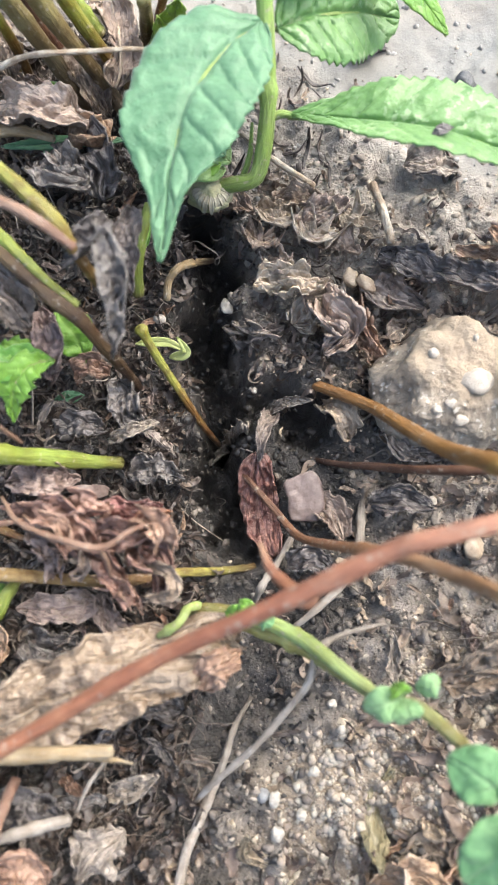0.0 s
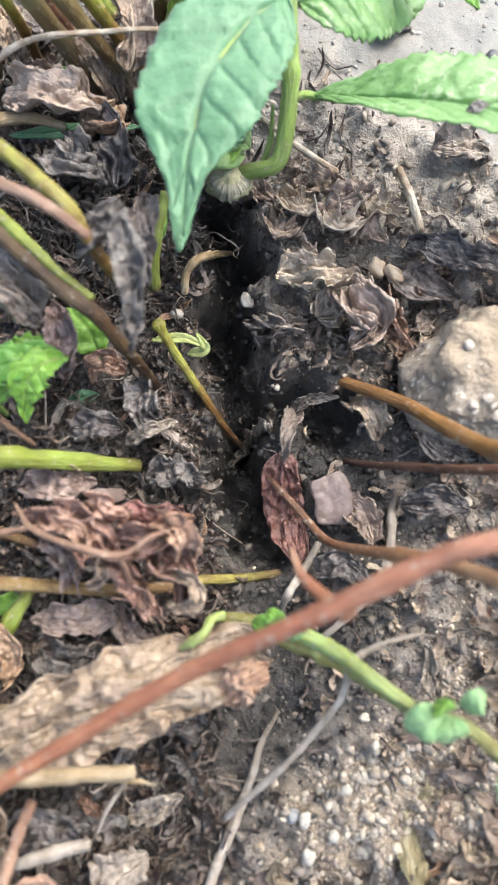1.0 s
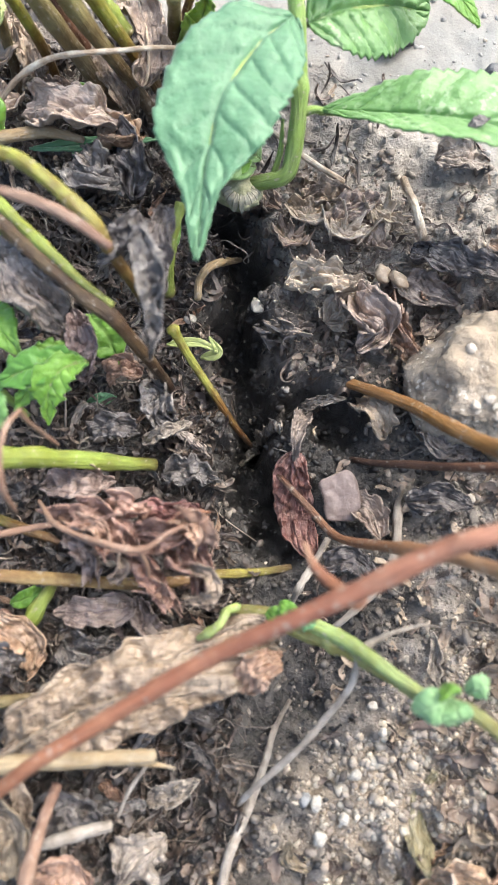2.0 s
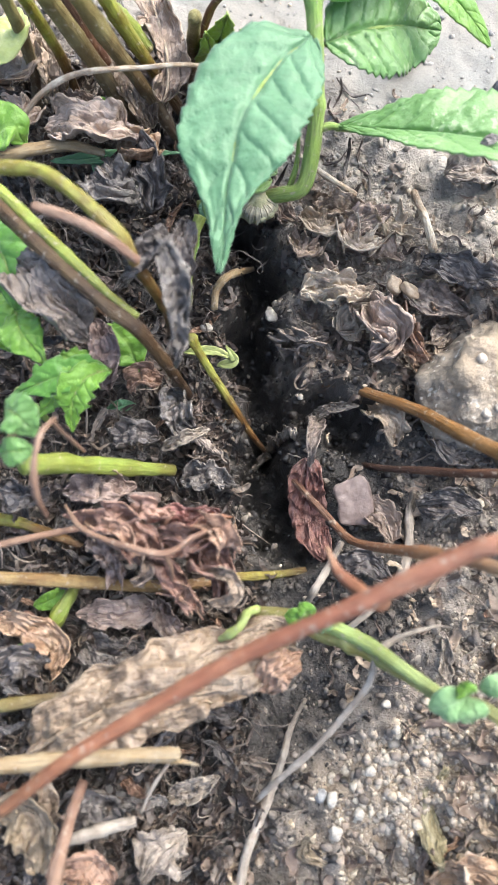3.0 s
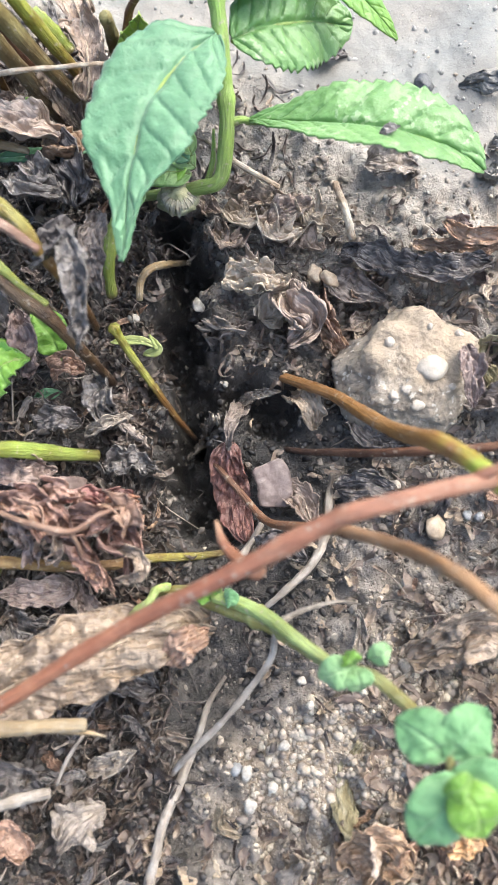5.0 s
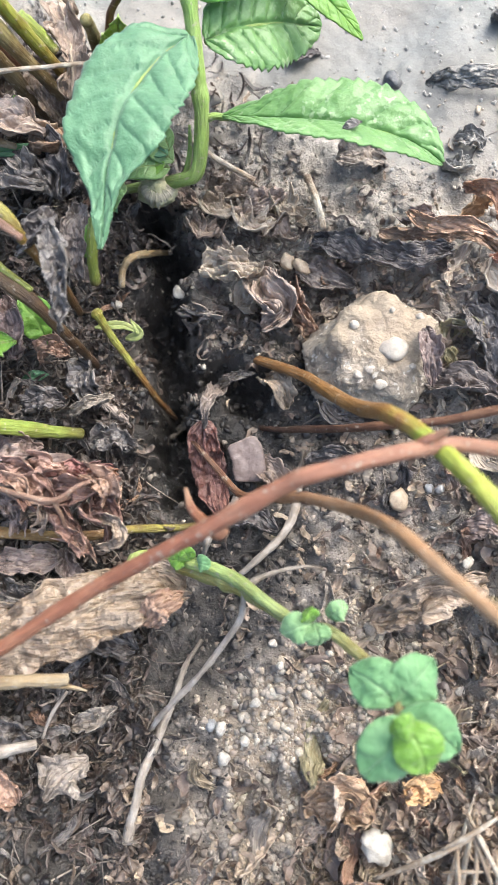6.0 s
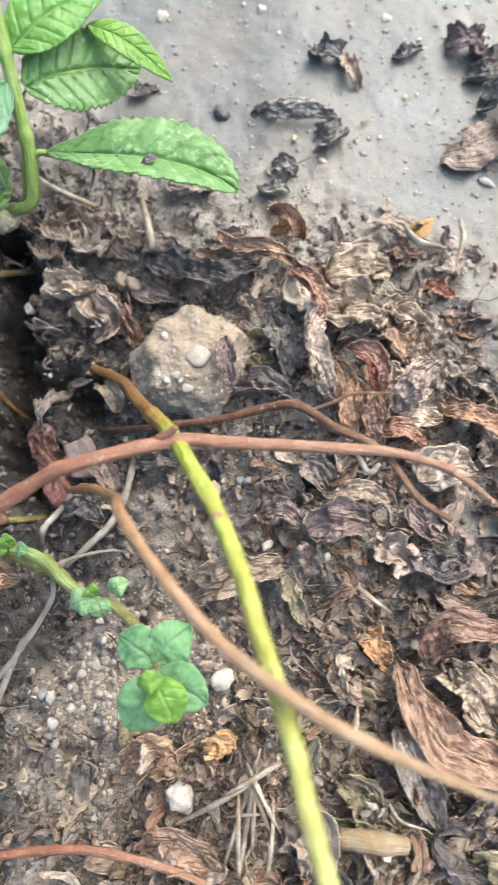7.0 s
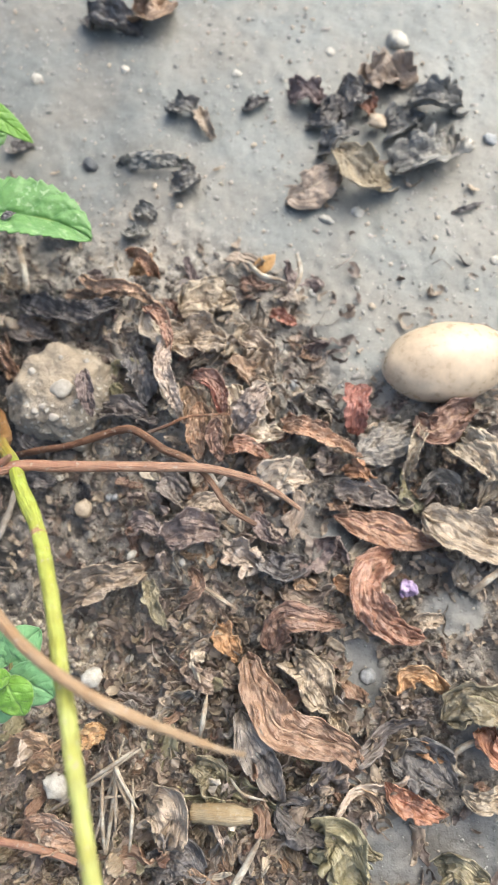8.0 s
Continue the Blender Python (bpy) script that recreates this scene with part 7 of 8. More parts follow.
dead_leaf([(0.0568, 0.0120, -0.0032), (0.0620, 0.0124, 0.0007), (0.0661, 0.0091, 0.0002)], 0.0040, LEAF_PURPLE, "dark purplish leaf on humus", 448, crumple=0.2)
dead_leaf([(0.0901, 0.0245, 0.0011), (0.0933, 0.0254, 0.0029), (0.0957, 0.0269, 0.0016)], 0.0036, LEAF_BROWN, "brown scrap beneath the stem", 449)
dead_leaf([(0.1078, 0.0439, -0.0009), (0.1120, 0.0406, 0.0006), (0.1163, 0.0371, -0.0005)], 0.0034, LEAF_GREY, "grey scrap at the silt's edge", 450)
dead_leaf([(0.0272, -0.0591, -0.0085), (0.0343, -0.0590, -0.0030), (0.0401, -0.0643, -0.0048)], 0.0050, LEAF_TAN, "flat tan leaf under a red stem", 451, crumple=0.1, ragged=0.15)
# curled reddish strips between the clod and the silt
def leaf_strip(pts, half, material, label, seed, **more):
    made = dict(curl=0.8, crumple=0.16, ruffle=0.18, ragged=0.15, wrinkle=0.12, nu=80)
    made.update(more)
    dead_leaf(pts, half, material, label, seed, **made)


leaf_strip([(0.0678, 0.0695, 0.0086), (0.0711, 0.0657, 0.0126), (0.0731, 0.0597, 0.0149), (0.0731, 0.0546, 0.0126)], 0.0022, LEAF_ROSE, "reddish curled leaf strip arching over litter", 521)
leaf_strip([(0.0718, 0.0595, 0.0118), (0.0706, 0.0506, 0.0146), (0.0727, 0.0435, 0.0123), (0.0751, 0.0359, 0.0074)], 0.0027, LEAF_PALE, "pale twisted leaf strip crusted with soil", 522, twist=1.4, crumple=0.35)
leaf_strip([(0.0785, 0.0478, 0.0115), (0.0831, 0.0452, 0.0164), (0.0853, 0.0414, 0.0146), (0.0853, 0.0369, 0.0109)], 0.0024, LEAF_ROSE, "red-brown leaf strip arched beside a twig", 523)
leaf_strip([(0.0793, 0.0410, 0.0106), (0.0776, 0.0337, 0.0103), (0.0776, 0.0271, 0.0060)], 0.0031, LEAF_ROSE, "red-brown leaf strip hanging behind the stem", 524)
leaf_strip([(0.0835, 0.0359, 0.0124), (0.0823, 0.0306, 0.0115), (0.0835, 0.0256, 0.0079)], 0.0026, LEAF_BROWN, "brown leaf strip hanging behind the stem", 525)
leaf_strip([(0.0888, 0.0332, 0.0073), (0.0927, 0.0385, 0.0139), (0.0969, 0.0426, 0.0126)], 0.0036, LEAF_PALE, "pale pinkish leaf standing among strips", 526, curl=0.5)
leaf_strip([(0.0497, 0.0829, 0.0057), (0.0535, 0.0789, 0.0073), (0.0606, 0.0769, 0.0104), (0.0678, 0.0741, 0.0089)], 0.0024, LEAF_ROSE, "curled reddish leaf rim behind the clod", 527, up=(0, -0.6, 0.8))
leaf_strip([(0.0628, 0.0889, 0.0058), (0.0670, 0.0849, 0.0104), (0.0694, 0.0816, 0.0093), (0.0707, 0.0809, 0.0033)], 0.0026, LEAF_ORANGE, "orange-brown leaf standing at the silt's edge", 528, up=(0, -0.7, 0.6))
leaf_strip([(0.1001, 0.0330, 0.0051), (0.1057, 0.0310, 0.0087), (0.1128, 0.0278, 0.0064), (0.1200, 0.0236, 0.0034)], 0.0026, LEAF_ROSE, "pinkish-brown leaf strip on the soil", 529)
leaf_strip([(0.0839, 0.0291, 0.0046), (0.0893, 0.0291, 0.0085), (0.0956, 0.0260, 0.0042)], 0.0026, LEAF_ROSE, "rosy brown leaf strip by the stem's end", 530)
leaf_strip([(0.0728, 0.0146, 0.0031), (0.0793, 0.0159, 0.0047), (0.0860, 0.0134, 0.0018)], 0.0030, LEAF_TAN, "tan leaf strip below the arched stem", 531)
leaf_strip([(0.0903, 0.0122, 0.0018), (0.0927, 0.0066, 0.0036), (0.0974, 0.0032, 0.0030)], 0.0030, LEAF_PURPLE, "dull brown leaf strip on the soil", 532)
leaf_strip([(-0.0097, -0.0049, 0.0040), (-0.0065, -0.0012, 0.0080), (-0.0025, 0.0006, 0.0040)], 0.0034, LEAF_BROWN, "glossy orange-brown rolled end of a leaf", 533, curl=-0.6, wrinkle=0.16)
# on the wet silt behind
dead_leaf([(0.1097, 0.1077, 0.0020), (0.1149, 0.1046, 0.0071), (0.1217, 0.1077, 0.0082), (0.1277, 0.1132, 0.0048)], 0.0060, LEAF_TAN, "rolled tan leaf in a heap on the silt", 461, curl=-1.0, crumple=0.06, ragged=0.05, wrinkle=0.05)
dead_leaf([(0.1264, 0.1174, 0.0070), (0.1294, 0.1102, 0.0086), (0.1331, 0.1057, 0.0064), (0.1432, 0.1057, 0.0006)], 0.0075, LEAF_FAWN, "folded pale leaf in a heap on the silt", 462, curl=0.8, crumple=0.06, ragged=0.03, wrinkle=0.05)
dead_leaf([(0.1220, 0.1191, 0.0029), (0.1267, 0.1208, 0.0088), (0.1336, 0.1225, 0.0080)], 0.0050, LEAF_SILTY, "curled grey leaf rim in the heap", 463, curl=1.3)
dead_leaf([(0.1271, 0.1311, 0.0020), (0.1321, 0.1344, 0.0069), (0.1396, 0.1371, 0.0050)], 0.0070, LEAF_DARK, "blackened leaf in the heap", 464, crumple=0.25)
dead_leaf([(0.1365, 0.1383, 0.0040), (0.1378, 0.1326, 0.0070), (0.1390, 0.1309, 0.0029)], 0.0034, LEAF_RED, "small red-brown leaf in the heap", 465)
dead_leaf([(0.1431, 0.1106, 0.0005), (0.1506, 0.1117, 0.0057), (0.1585, 0.1148, 0.0029), (0.1622, 0.1236, 0.0012)], 0.0090, LEAF_SILTY, "grey crumpled leaf in the heap", 466, crumple=0.25)
dead_leaf([(0.1517, 0.1329, 0.0012), (0.1574, 0.1311, 0.0049), (0.1678, 0.1289, 0.0000)], 0.0075, LEAF_SILTY, "dark curled leaf at the heap's edge", 467, crumple=0.25)
dead_leaf([(0.1376, 0.1441, 0.0020), (0.1457, 0.1428, 0.0046), (0.1545, 0.1409, 0.0022)], 0.0080, LEAF_TAN, "pale tan leaf on top of the heap", 468, crumple=0.3)
dead_leaf([(0.1432, 0.1235, 0.0016), (0.1462, 0.1245, 0.0049), (0.1540, 0.1276, 0.0023)], 0.0070, LEAF_SILTY, "soil-covered grey leaf on the soil", 469, crumple=0.25)
dead_leaf([(0.1152, 0.1395, 0.0008), (0.1193, 0.1387, 0.0036), (0.1246, 0.1371, 0.0000)], 0.0060, LEAF_PURPLE, "brownish leaf beside the heap", 470, crumple=0.3)
dead_leaf([(0.1194, 0.1307, -0.0002), (0.1240, 0.1288, 0.0040), (0.1291, 0.1329, 0.0019)], 0.0045, LEAF_DARK, "dark wet leaf beside the heap", 471)
dead_leaf([(0.0600, 0.1244, -0.0011), (0.0684, 0.1206, 0.0046), (0.0768, 0.1198, 0.0052), (0.0839, 0.1192, 0.0009)], 0.0032, LEAF_SILTY, "ribbed rolled leaf half sunk in silt", 472, veins=0.2, vein_count=10, curl=-0.9, up=(0, -0.6, 0.8))
dead_leaf([(0.0774, 0.1118, 0.0015), (0.0812, 0.1125, 0.0053), (0.0846, 0.1149, 0.0041)], 0.0050, LEAF_SILTY, "black curled leaf in wet silt", 473, crumple=0.25)
dead_leaf([(0.0777, 0.1406, -0.0000), (0.0823, 0.1385, 0.0031), (0.0854, 0.1380, -0.0004)], 0.0050, LEAF_SILTY, "dark scrap in wet silt", 474)
dead_leaf([(0.0866, 0.1399, 0.0020), (0.0881, 0.1315, 0.0047), (0.0903, 0.1284, 0.0008)], 0.0030, LEAF_TAN, "pale upright leaf scrap in silt", 475)
dead_leaf([(0.1002, 0.1380, -0.0001), (0.1037, 0.1379, 0.0020), (0.1084, 0.1405, 0.0001)], 0.0026, LEAF_DARK, "dark speck of leaf in silt", 476)
dead_leaf([(0.0528, 0.1792, -0.0027), (0.0626, 0.1746, 0.0019), (0.0708, 0.1696, -0.0007)], 0.0075, LEAF_DARK, "dark sunken leaf far on the silt", 477)
dead_leaf([(0.0689, 0.1773, 0.0006), (0.0756, 0.1744, 0.0047), (0.0809, 0.1801, 0.0007)], 0.0075, LEAF_BROWN, "brownish leaf far on the silt", 478)
dead_leaf([(0.0649, 0.1062, -0.0008), (0.0687, 0.1044, 0.0028), (0.0707, 0.1031, 0.0000)], 0.0032, LEAF_SILTY, "grey leaf scrap on wet silt", 479)
dead_leaf([(0.0611, 0.1002, -0.0011), (0.0647, 0.0974, 0.0014), (0.0686, 0.0991, -0.0007)], 0.0034, LEAF_SILTY, "grey scrap half covered by silt", 480)
dead_leaf([(0.1577, 0.0952, -0.0004), (0.1625, 0.0959, 0.0006), (0.1679, 0.0980, -0.0006)], 0.0010, LEAF_DARK, "thin dark twig scrap on silt", 481)
dead_leaf([(0.0276, 0.1352, -0.0052), (0.0284, 0.1345, -0.0030), (0.0343, 0.1363, -0.0044)], 0.0024, LEAF_DARK, "small dark scrap on silt behind the mint", 482)
dead_leaf([(0.0362, 0.1043, -0.0025), (0.0407, 0.1037, -0.0007), (0.0481, 0.1040, -0.0035)], 0.0050, LEAF_GREY, "dark hollow leaf below the mint leaf", 483, curl=0.9, crumple=0.25)
dead_leaf([(0.0504, 0.0827, 0.0006), (0.0518, 0.0820, 0.0042), (0.0574, 0.0795, 0.0011)], 0.0036, LEAF_PURPLE, "pinkish curled leaf rim on soil", 484, curl=1.0)


# ---- stones, seeds and husks ----
def clod_mesh():
    """A broken block of caked sand: a dry, flat crust on top, damp and gritty at its sides."""
    planes = [((0.0, 0.10, 1.0), 0.0092), ((-0.1, -0.52, 0.84), 0.0106), ((-0.80, -0.05, 0.58), 0.0125), ((0.75, -0.35, 0.55), 0.0118), ((0.55, 0.75, 0.35), 0.0122), ((-0.55, 0.80, 0.25), 0.0118), ((0.0, 0.0, -1.0), 0.0100),
              ((-0.5, -0.85, 0.1), 0.0132), ((0.6, -0.8, 0.1), 0.0128)]
    planes = [(Vector(n).normalized(), h) for n, h in planes]
    bm = bmesh.new()
    bmesh.ops.create_icosphere(bm, subdivisions=6, radius=1.0)
    crust = []
    for w in bm.verts:
        d = w.co.normalized()
        wave = d + 0.10 * Vector((noise.noise(d * 2.3), noise.noise(d * 2.3 + Vector((7, 0, 0))), noise.noise(d * 2.3 + Vector((0, 7, 0)))))
        k = sum((max(wave.dot(n), 0.02) / h) ** 14 for n, h in planes) ** (-1 / 14)
        p = d * min(k, 0.017) * (1 + 0.07 * noise.noise(d * 2.6 + Vector((5, 2, 1))))
        rough = 0.0008 * noise.fractal(p * 260, 0.9, 2.1, 4) + 0.00045 * noise.noise(p * 1300) + 0.0003 * noise.noise(p * 2600)
        if noise.noise(p * 150 + Vector((3, 3, 3))) > 0.25:
            rough -= 0.0006
        top = p.z / 0.0078 + 0.55 * p.y / 0.012 + 0.55 * noise.fractal(p * 170, 0.8, 2.0, 3)
        crust.append(min(max((top - 0.75) / 0.3, 0.0), 1.0))
        w.co = p + d * rough * (1 - 0.5 * crust[-1])
    me = bpy.data.meshes.new("soil_clod")
    bm.to_mesh(me)
    bm.free()
    me.materials.append(CLOD)
    me.polygons.foreach_set("use_smooth", [True] * len(me.polygons))
    me.attributes.new("crust", "FLOAT", "POINT").data.foreach_set("value", crust)
    return me


clod = new("soil_clod", clod_mesh())
tagged(clod, "sandy tan lump of earth with pale stones in it", "clod")
clod.data.transform(Matrix.LocRotScale((0.0419, 0.0517, 0.0000), Euler((0.05, 0.03, 0.12)), None))
clod_top = np.array([tuple(v.co) for v in clod.data.vertices if v.co.z > 0])
for place, size, n in (((0.0432, 0.0498), (0.0030, 0.0027, 0.0015), 171), ((0.0355, 0.0555), (0.0011, 0.0011, 0.0008), 172), ((0.0381, 0.0452), (0.0012, 0.0011, 0.0008), 173), ((0.0402, 0.0430), (0.0016, 0.0014, 0.0009), 174),
                       ((0.0500, 0.0570), (0.0009, 0.0008, 0.0006), 175), ((0.0355, 0.0446), (0.0011, 0.0010, 0.0007), 176), ((0.0435, 0.0580), (0.0006, 0.0006, 0.0005), 177), ((0.0470, 0.0455), (0.0008, 0.0007, 0.0005), 178)):
    ob = part("stone", lump(size, SET_STONE, "stone", n, 0.28, 0.5, 3), clod, "small white stone set in the earth")
    ob.location = clod_top[np.argmin(np.hypot(clod_top[:, 0] - place[0], clod_top[:, 1] - place[1]))]

pebble = new("pebble", lump((0.0172, 0.0112, 0.0098), PEBBLE, "pebble", 2, 0.045, 0.0, 5))
tagged(pebble, "smooth oval tan pebble resting on wet silt", "pebble")
pebble.location = (0.1461, 0.0469, 0.0058)
pebble.rotation_euler = (0.0, 0.0, 0.02)

def small_stone(place, r, m, n):
    ob = new("small_stone", lump(r, m, "small_stone", n, 0.32, 0.6, 3))
    kind = "rounded white" if m is WHITE_GRIT else "seed-shaped tan" if m is TAN_GRIT else "dark grey" if m is DARK_GRIT else "grey"
    tagged(ob, "tiny " + kind + " stone lying on the soil", "stone", "tiny stones")
    ob.location = (place[0], place[1], place[2] + (0.0014 if place[0] > 0.03 and place[1] < 0.02 else 0.0009 if place[1] < 0.02 else 0.0004))
    if float(mud_share(np.array([place[0]]), np.array([place[1]]))[0]) > 0.5:
        ob.location.z -= 0.0010
    ob.rotation_euler = (0.3 * math.sin(n), 0.3 * math.cos(n), n)


small_stone((-0.0040, 0.0744, -0.0130), (0.0019, 0.0014, 0.0014), WHITE_GRIT, 181)
small_stone((0.0039, -0.0268, -0.0090), (0.0011, 0.0013, 0.0009), WHITE_GRIT, 182)
small_stone((0.0043, -0.0328, -0.0092), (0.0013, 0.0014, 0.0010), WHITE_GRIT, 183)
small_stone((0.0156, -0.0101, -0.0095), (0.0008, 0.0010, 0.0007), WHITE_GRIT, 184)
small_stone((0.0168, -0.0146, -0.0074), (0.0008, 0.0008, 0.0006), WHITE_GRIT, 185)
small_stone((0.0114, -0.0220, -0.0082), (0.0011, 0.0009, 0.0008), WHITE_GRIT, 186)
small_stone((0.0018, -0.0264, -0.0096), (0.0013, 0.0012, 0.0009), GREY_GRIT, 187)
small_stone((0.0088, -0.0296, -0.0086), (0.0010, 0.0010, 0.0008), WHITE_GRIT, 188)
small_stone((0.0444, 0.0192, -0.0054), (0.0022, 0.0026, 0.0010), TAN_GRIT, 189)
small_stone((0.0534, 0.0212, -0.0035), (0.0010, 0.0010, 0.0008), GREY_GRIT, 190)
small_stone((0.0346, -0.0494, -0.0060), (0.0037, 0.0030, 0.0022), WHITE_GRIT, 191)
small_stone((0.0451, -0.0245, -0.0028), (0.0027, 0.0024, 0.0019), WHITE_GRIT, 192)
small_stone((0.1147, -0.0313, -0.0027), (0.0021, 0.0018, 0.0012), GREY_GRIT, 193)
small_stone((0.1513, 0.1569, 0.0000), (0.0035, 0.0032, 0.0024), WHITE_GRIT, 194)
small_stone((0.0360, 0.1603, -0.0045), (0.0020, 0.0018, 0.0012), WHITE_GRIT, 195)
small_stone((0.0998, 0.1509, -0.0005), (0.0015, 0.0014, 0.0010), WHITE_GRIT, 196)
small_stone((0.1298, 0.1559, -0.0006), (0.0017, 0.0014, 0.0010), WHITE_GRIT, 197)
small_stone((0.1303, 0.0984, -0.0004), (0.0020, 0.0017, 0.0012), WHITE_GRIT, 198)
small_stone((0.1210, 0.0967, 0.0002), (0.0010, 0.0022, 0.0010), WHITE_GRIT, 199)
small_stone((0.0649, 0.1575, -0.0013), (0.0014, 0.0014, 0.0010), WHITE_GRIT, 200)
small_stone((0.1676, 0.0785, -0.0005), (0.0015, 0.0016, 0.0011), WHITE_GRIT, 201)
small_stone((0.1139, 0.0742, -0.0005), (0.0013, 0.0013, 0.0010), WHITE_GRIT, 202)
small_stone((0.1662, 0.1170, -0.0002), (0.0026, 0.0024, 0.0016), WHITE_GRIT, 203)
small_stone((0.1738, 0.1184, -0.0004), (0.0024, 0.0020, 0.0014), GREY_GRIT, 204)
small_stone((0.0572, 0.0051, -0.0024), (0.0016, 0.0010, 0.0008), WHITE_GRIT, 205)
small_stone((0.0380, 0.0088, -0.0094), (0.0010, 0.0008, 0.0007), WHITE_GRIT, 206)
small_stone((0.0595, -0.0009, -0.0034), (0.0011, 0.0016, 0.0010), TAN_GRIT, 207)
small_stone((0.0542, -0.0209, -0.0073), (0.0012, 0.0010, 0.0008), WHITE_GRIT, 208)
small_stone((0.0691, 0.0120, -0.0021), (0.0010, 0.0010, 0.0009), WHITE_GRIT, 209)
small_stone((0.0703, 0.0098, 0.0000), (0.0013, 0.0009, 0.0009), WHITE_GRIT, 210)
small_stone((0.0866, 0.0044, 0.0024), (0.0012, 0.0011, 0.0010), WHITE_GRIT, 211)
small_stone((0.0707, 0.0014, 0.0017), (0.0011, 0.0008, 0.0007), WHITE_GRIT, 212)
small_stone((0.0018, 0.0547, -0.0128), (0.0007, 0.0007, 0.0006), WHITE_GRIT, 213)
small_stone((0.0376, 0.0291, -0.0075), (0.0011, 0.0011, 0.0009), WHITE_GRIT, 214)
small_stone((0.0515, 0.0216, -0.0051), (0.0011, 0.0011, 0.0009), GREY_GRIT, 215)
small_stone((0.0262, 0.0757, -0.0045), (0.0024, 0.0017, 0.0012), TAN_GRIT, 216)
small_stone((0.0229, 0.0775, -0.0050), (0.0017, 0.0021, 0.0011), TAN_GRIT, 217)
small_stone((-0.0188, 0.0704, -0.0098), (0.0011, 0.0014, 0.0009), WHITE_GRIT, 218)
small_stone((0.0518, 0.1260, -0.0033), (0.0026, 0.0022, 0.0016), DARK_GRIT, 219)
small_stone((0.1396, 0.1261, 0.0032), (0.0030, 0.0022, 0.0016), TAN_GRIT, 220)
small_stone((0.1049, 0.0464, 0.0007), (0.0016, 0.0012, 0.0010), GREY_GRIT, 221)

for pts, h, m, label, n in (([(0.0102, 0.0348, -0.0066), (0.0117, 0.0308, -0.0078), (0.0116, 0.0256, -0.0092)], 0.0040, PETAL, "dull pinkish husk flake by the burrow", 231), ([(0.1286, -0.0088, -0.0037), (0.1284, -0.0108, -0.0026), (0.1282, -0.0128, -0.0048)], 0.0024, LILAC, "crumpled lilac petal on the litter", 232),
                            ([(0.0971, 0.0822, 0.0015), (0.1011, 0.0825, 0.0035), (0.1041, 0.0842, 0.0049)], 0.0024, HUSK, "orange scrap of dried husk", 233), ([(-0.0351, 0.0319, -0.0032), (-0.0319, 0.0316, -0.0045), (-0.0289, 0.0326, -0.0092)], 0.0014, PETAL, "pale flat husk flake on litter", 234)):
    ob = new("husk_flake", blade(pts, h, m, "husk_flake", up=(0.05, -0.15, 1), shape=(0.9, 0.10) if n == 231 else (1.0, 0.25) if n != 233 else (0.9, 0.8), fold=0.15, curl=-0.4, crumple=0.06 if n != 232 else 0.4, seed=n, nu=22, nv=14, thick=0.0004, ragged=0.06))
    tagged(ob, label, "husk")


# ---- scattered litter ----
rng = random.Random(7)


def fragment_mesh(k, material, half=0.0042, length=0.011, nu=24, nv=14):
    r = random.Random(900 + k)
    bend = r.uniform(0.15, 0.55) * length
    spine = [(-length / 2, 0, r.uniform(0, 0.25) * length), (-length / 5, r.uniform(-0.1, 0.1) * length, 0), (length / 5, r.uniform(-0.1, 0.1) * length, r.uniform(0, 0.1) * length), (length / 2, r.uniform(-0.2, 0.2) * length, bend)]
    return blade(spine, half * r.uniform(0.6, 1.1), material, "leaf_fragment", shape=(r.uniform(0.6, 1.2), r.uniform(0.18, 0.7)), fold=r.uniform(-0.3, 0.5), curl=r.uniform(-0.5, 1.1), crumple=r.uniform(0.06, 0.30), ruffle=r.uniform(0.0, 0.15),
                 veins=0.05, vein_count=6, seed=k + 3, nu=nu, nv=nv, thick=0.0002, ragged=r.uniform(0.1, 0.35), torn=r.randint(3, 7), wrinkle=r.uniform(0.02, 0.08), twist=r.uniform(-1, 1))


def litter_share(x, y):
    """How thickly leaf litter lies, 0 to 1."""
    thick = np.where(x < -0.012, 1.0, np.where(x > 0.02, 0.6, 0.35))
    share = thick * (1 - 0.97 * mud_share(x, y)) * (1 - 0.75 * sand_share(x, y)) * (1 - 0.75 * humus_shade_share(x, y) * (x > -0.01))
    share = share * np.where(x > 0.02, 1 - 0.88 * step(y, 0.066, 0.088), 1.0)
    return share * (ground_height(x, y) > -0.02)


def litter_places(count, box, seed, least=0.0):
    """Places on the ground where litter lies: x, y, z."""
    g = np.random.RandomState(seed)
    x, y = g.uniform(box[0], box[1], count * 12), g.uniform(box[2], box[3], count * 12)
    ok = np.nonzero(g.uniform(0, 1, count * 12) < litter_share(x, y) + least)[0][:count]
    return np.stack([x[ok], y[ok], ground_height(x[ok], y[ok])], -1)


def scatter(name, meshes, weights, count, box, label, group, size, lift, seed):
    r = random.Random(seed)
    for x, y, z in litter_places(count, box, seed):
        s = r.uniform(*size)
        ob = new(name, r.choices(meshes, weights)[0])
        ob.matrix_world = Matrix.LocRotScale((x, y, z + lift * s), Euler((r.gauss(0, 0.35), r.gauss(0, 0.35), r.uniform(0, 6.28))), (s, s, s))
        tagged(ob, label, "leaf", group)


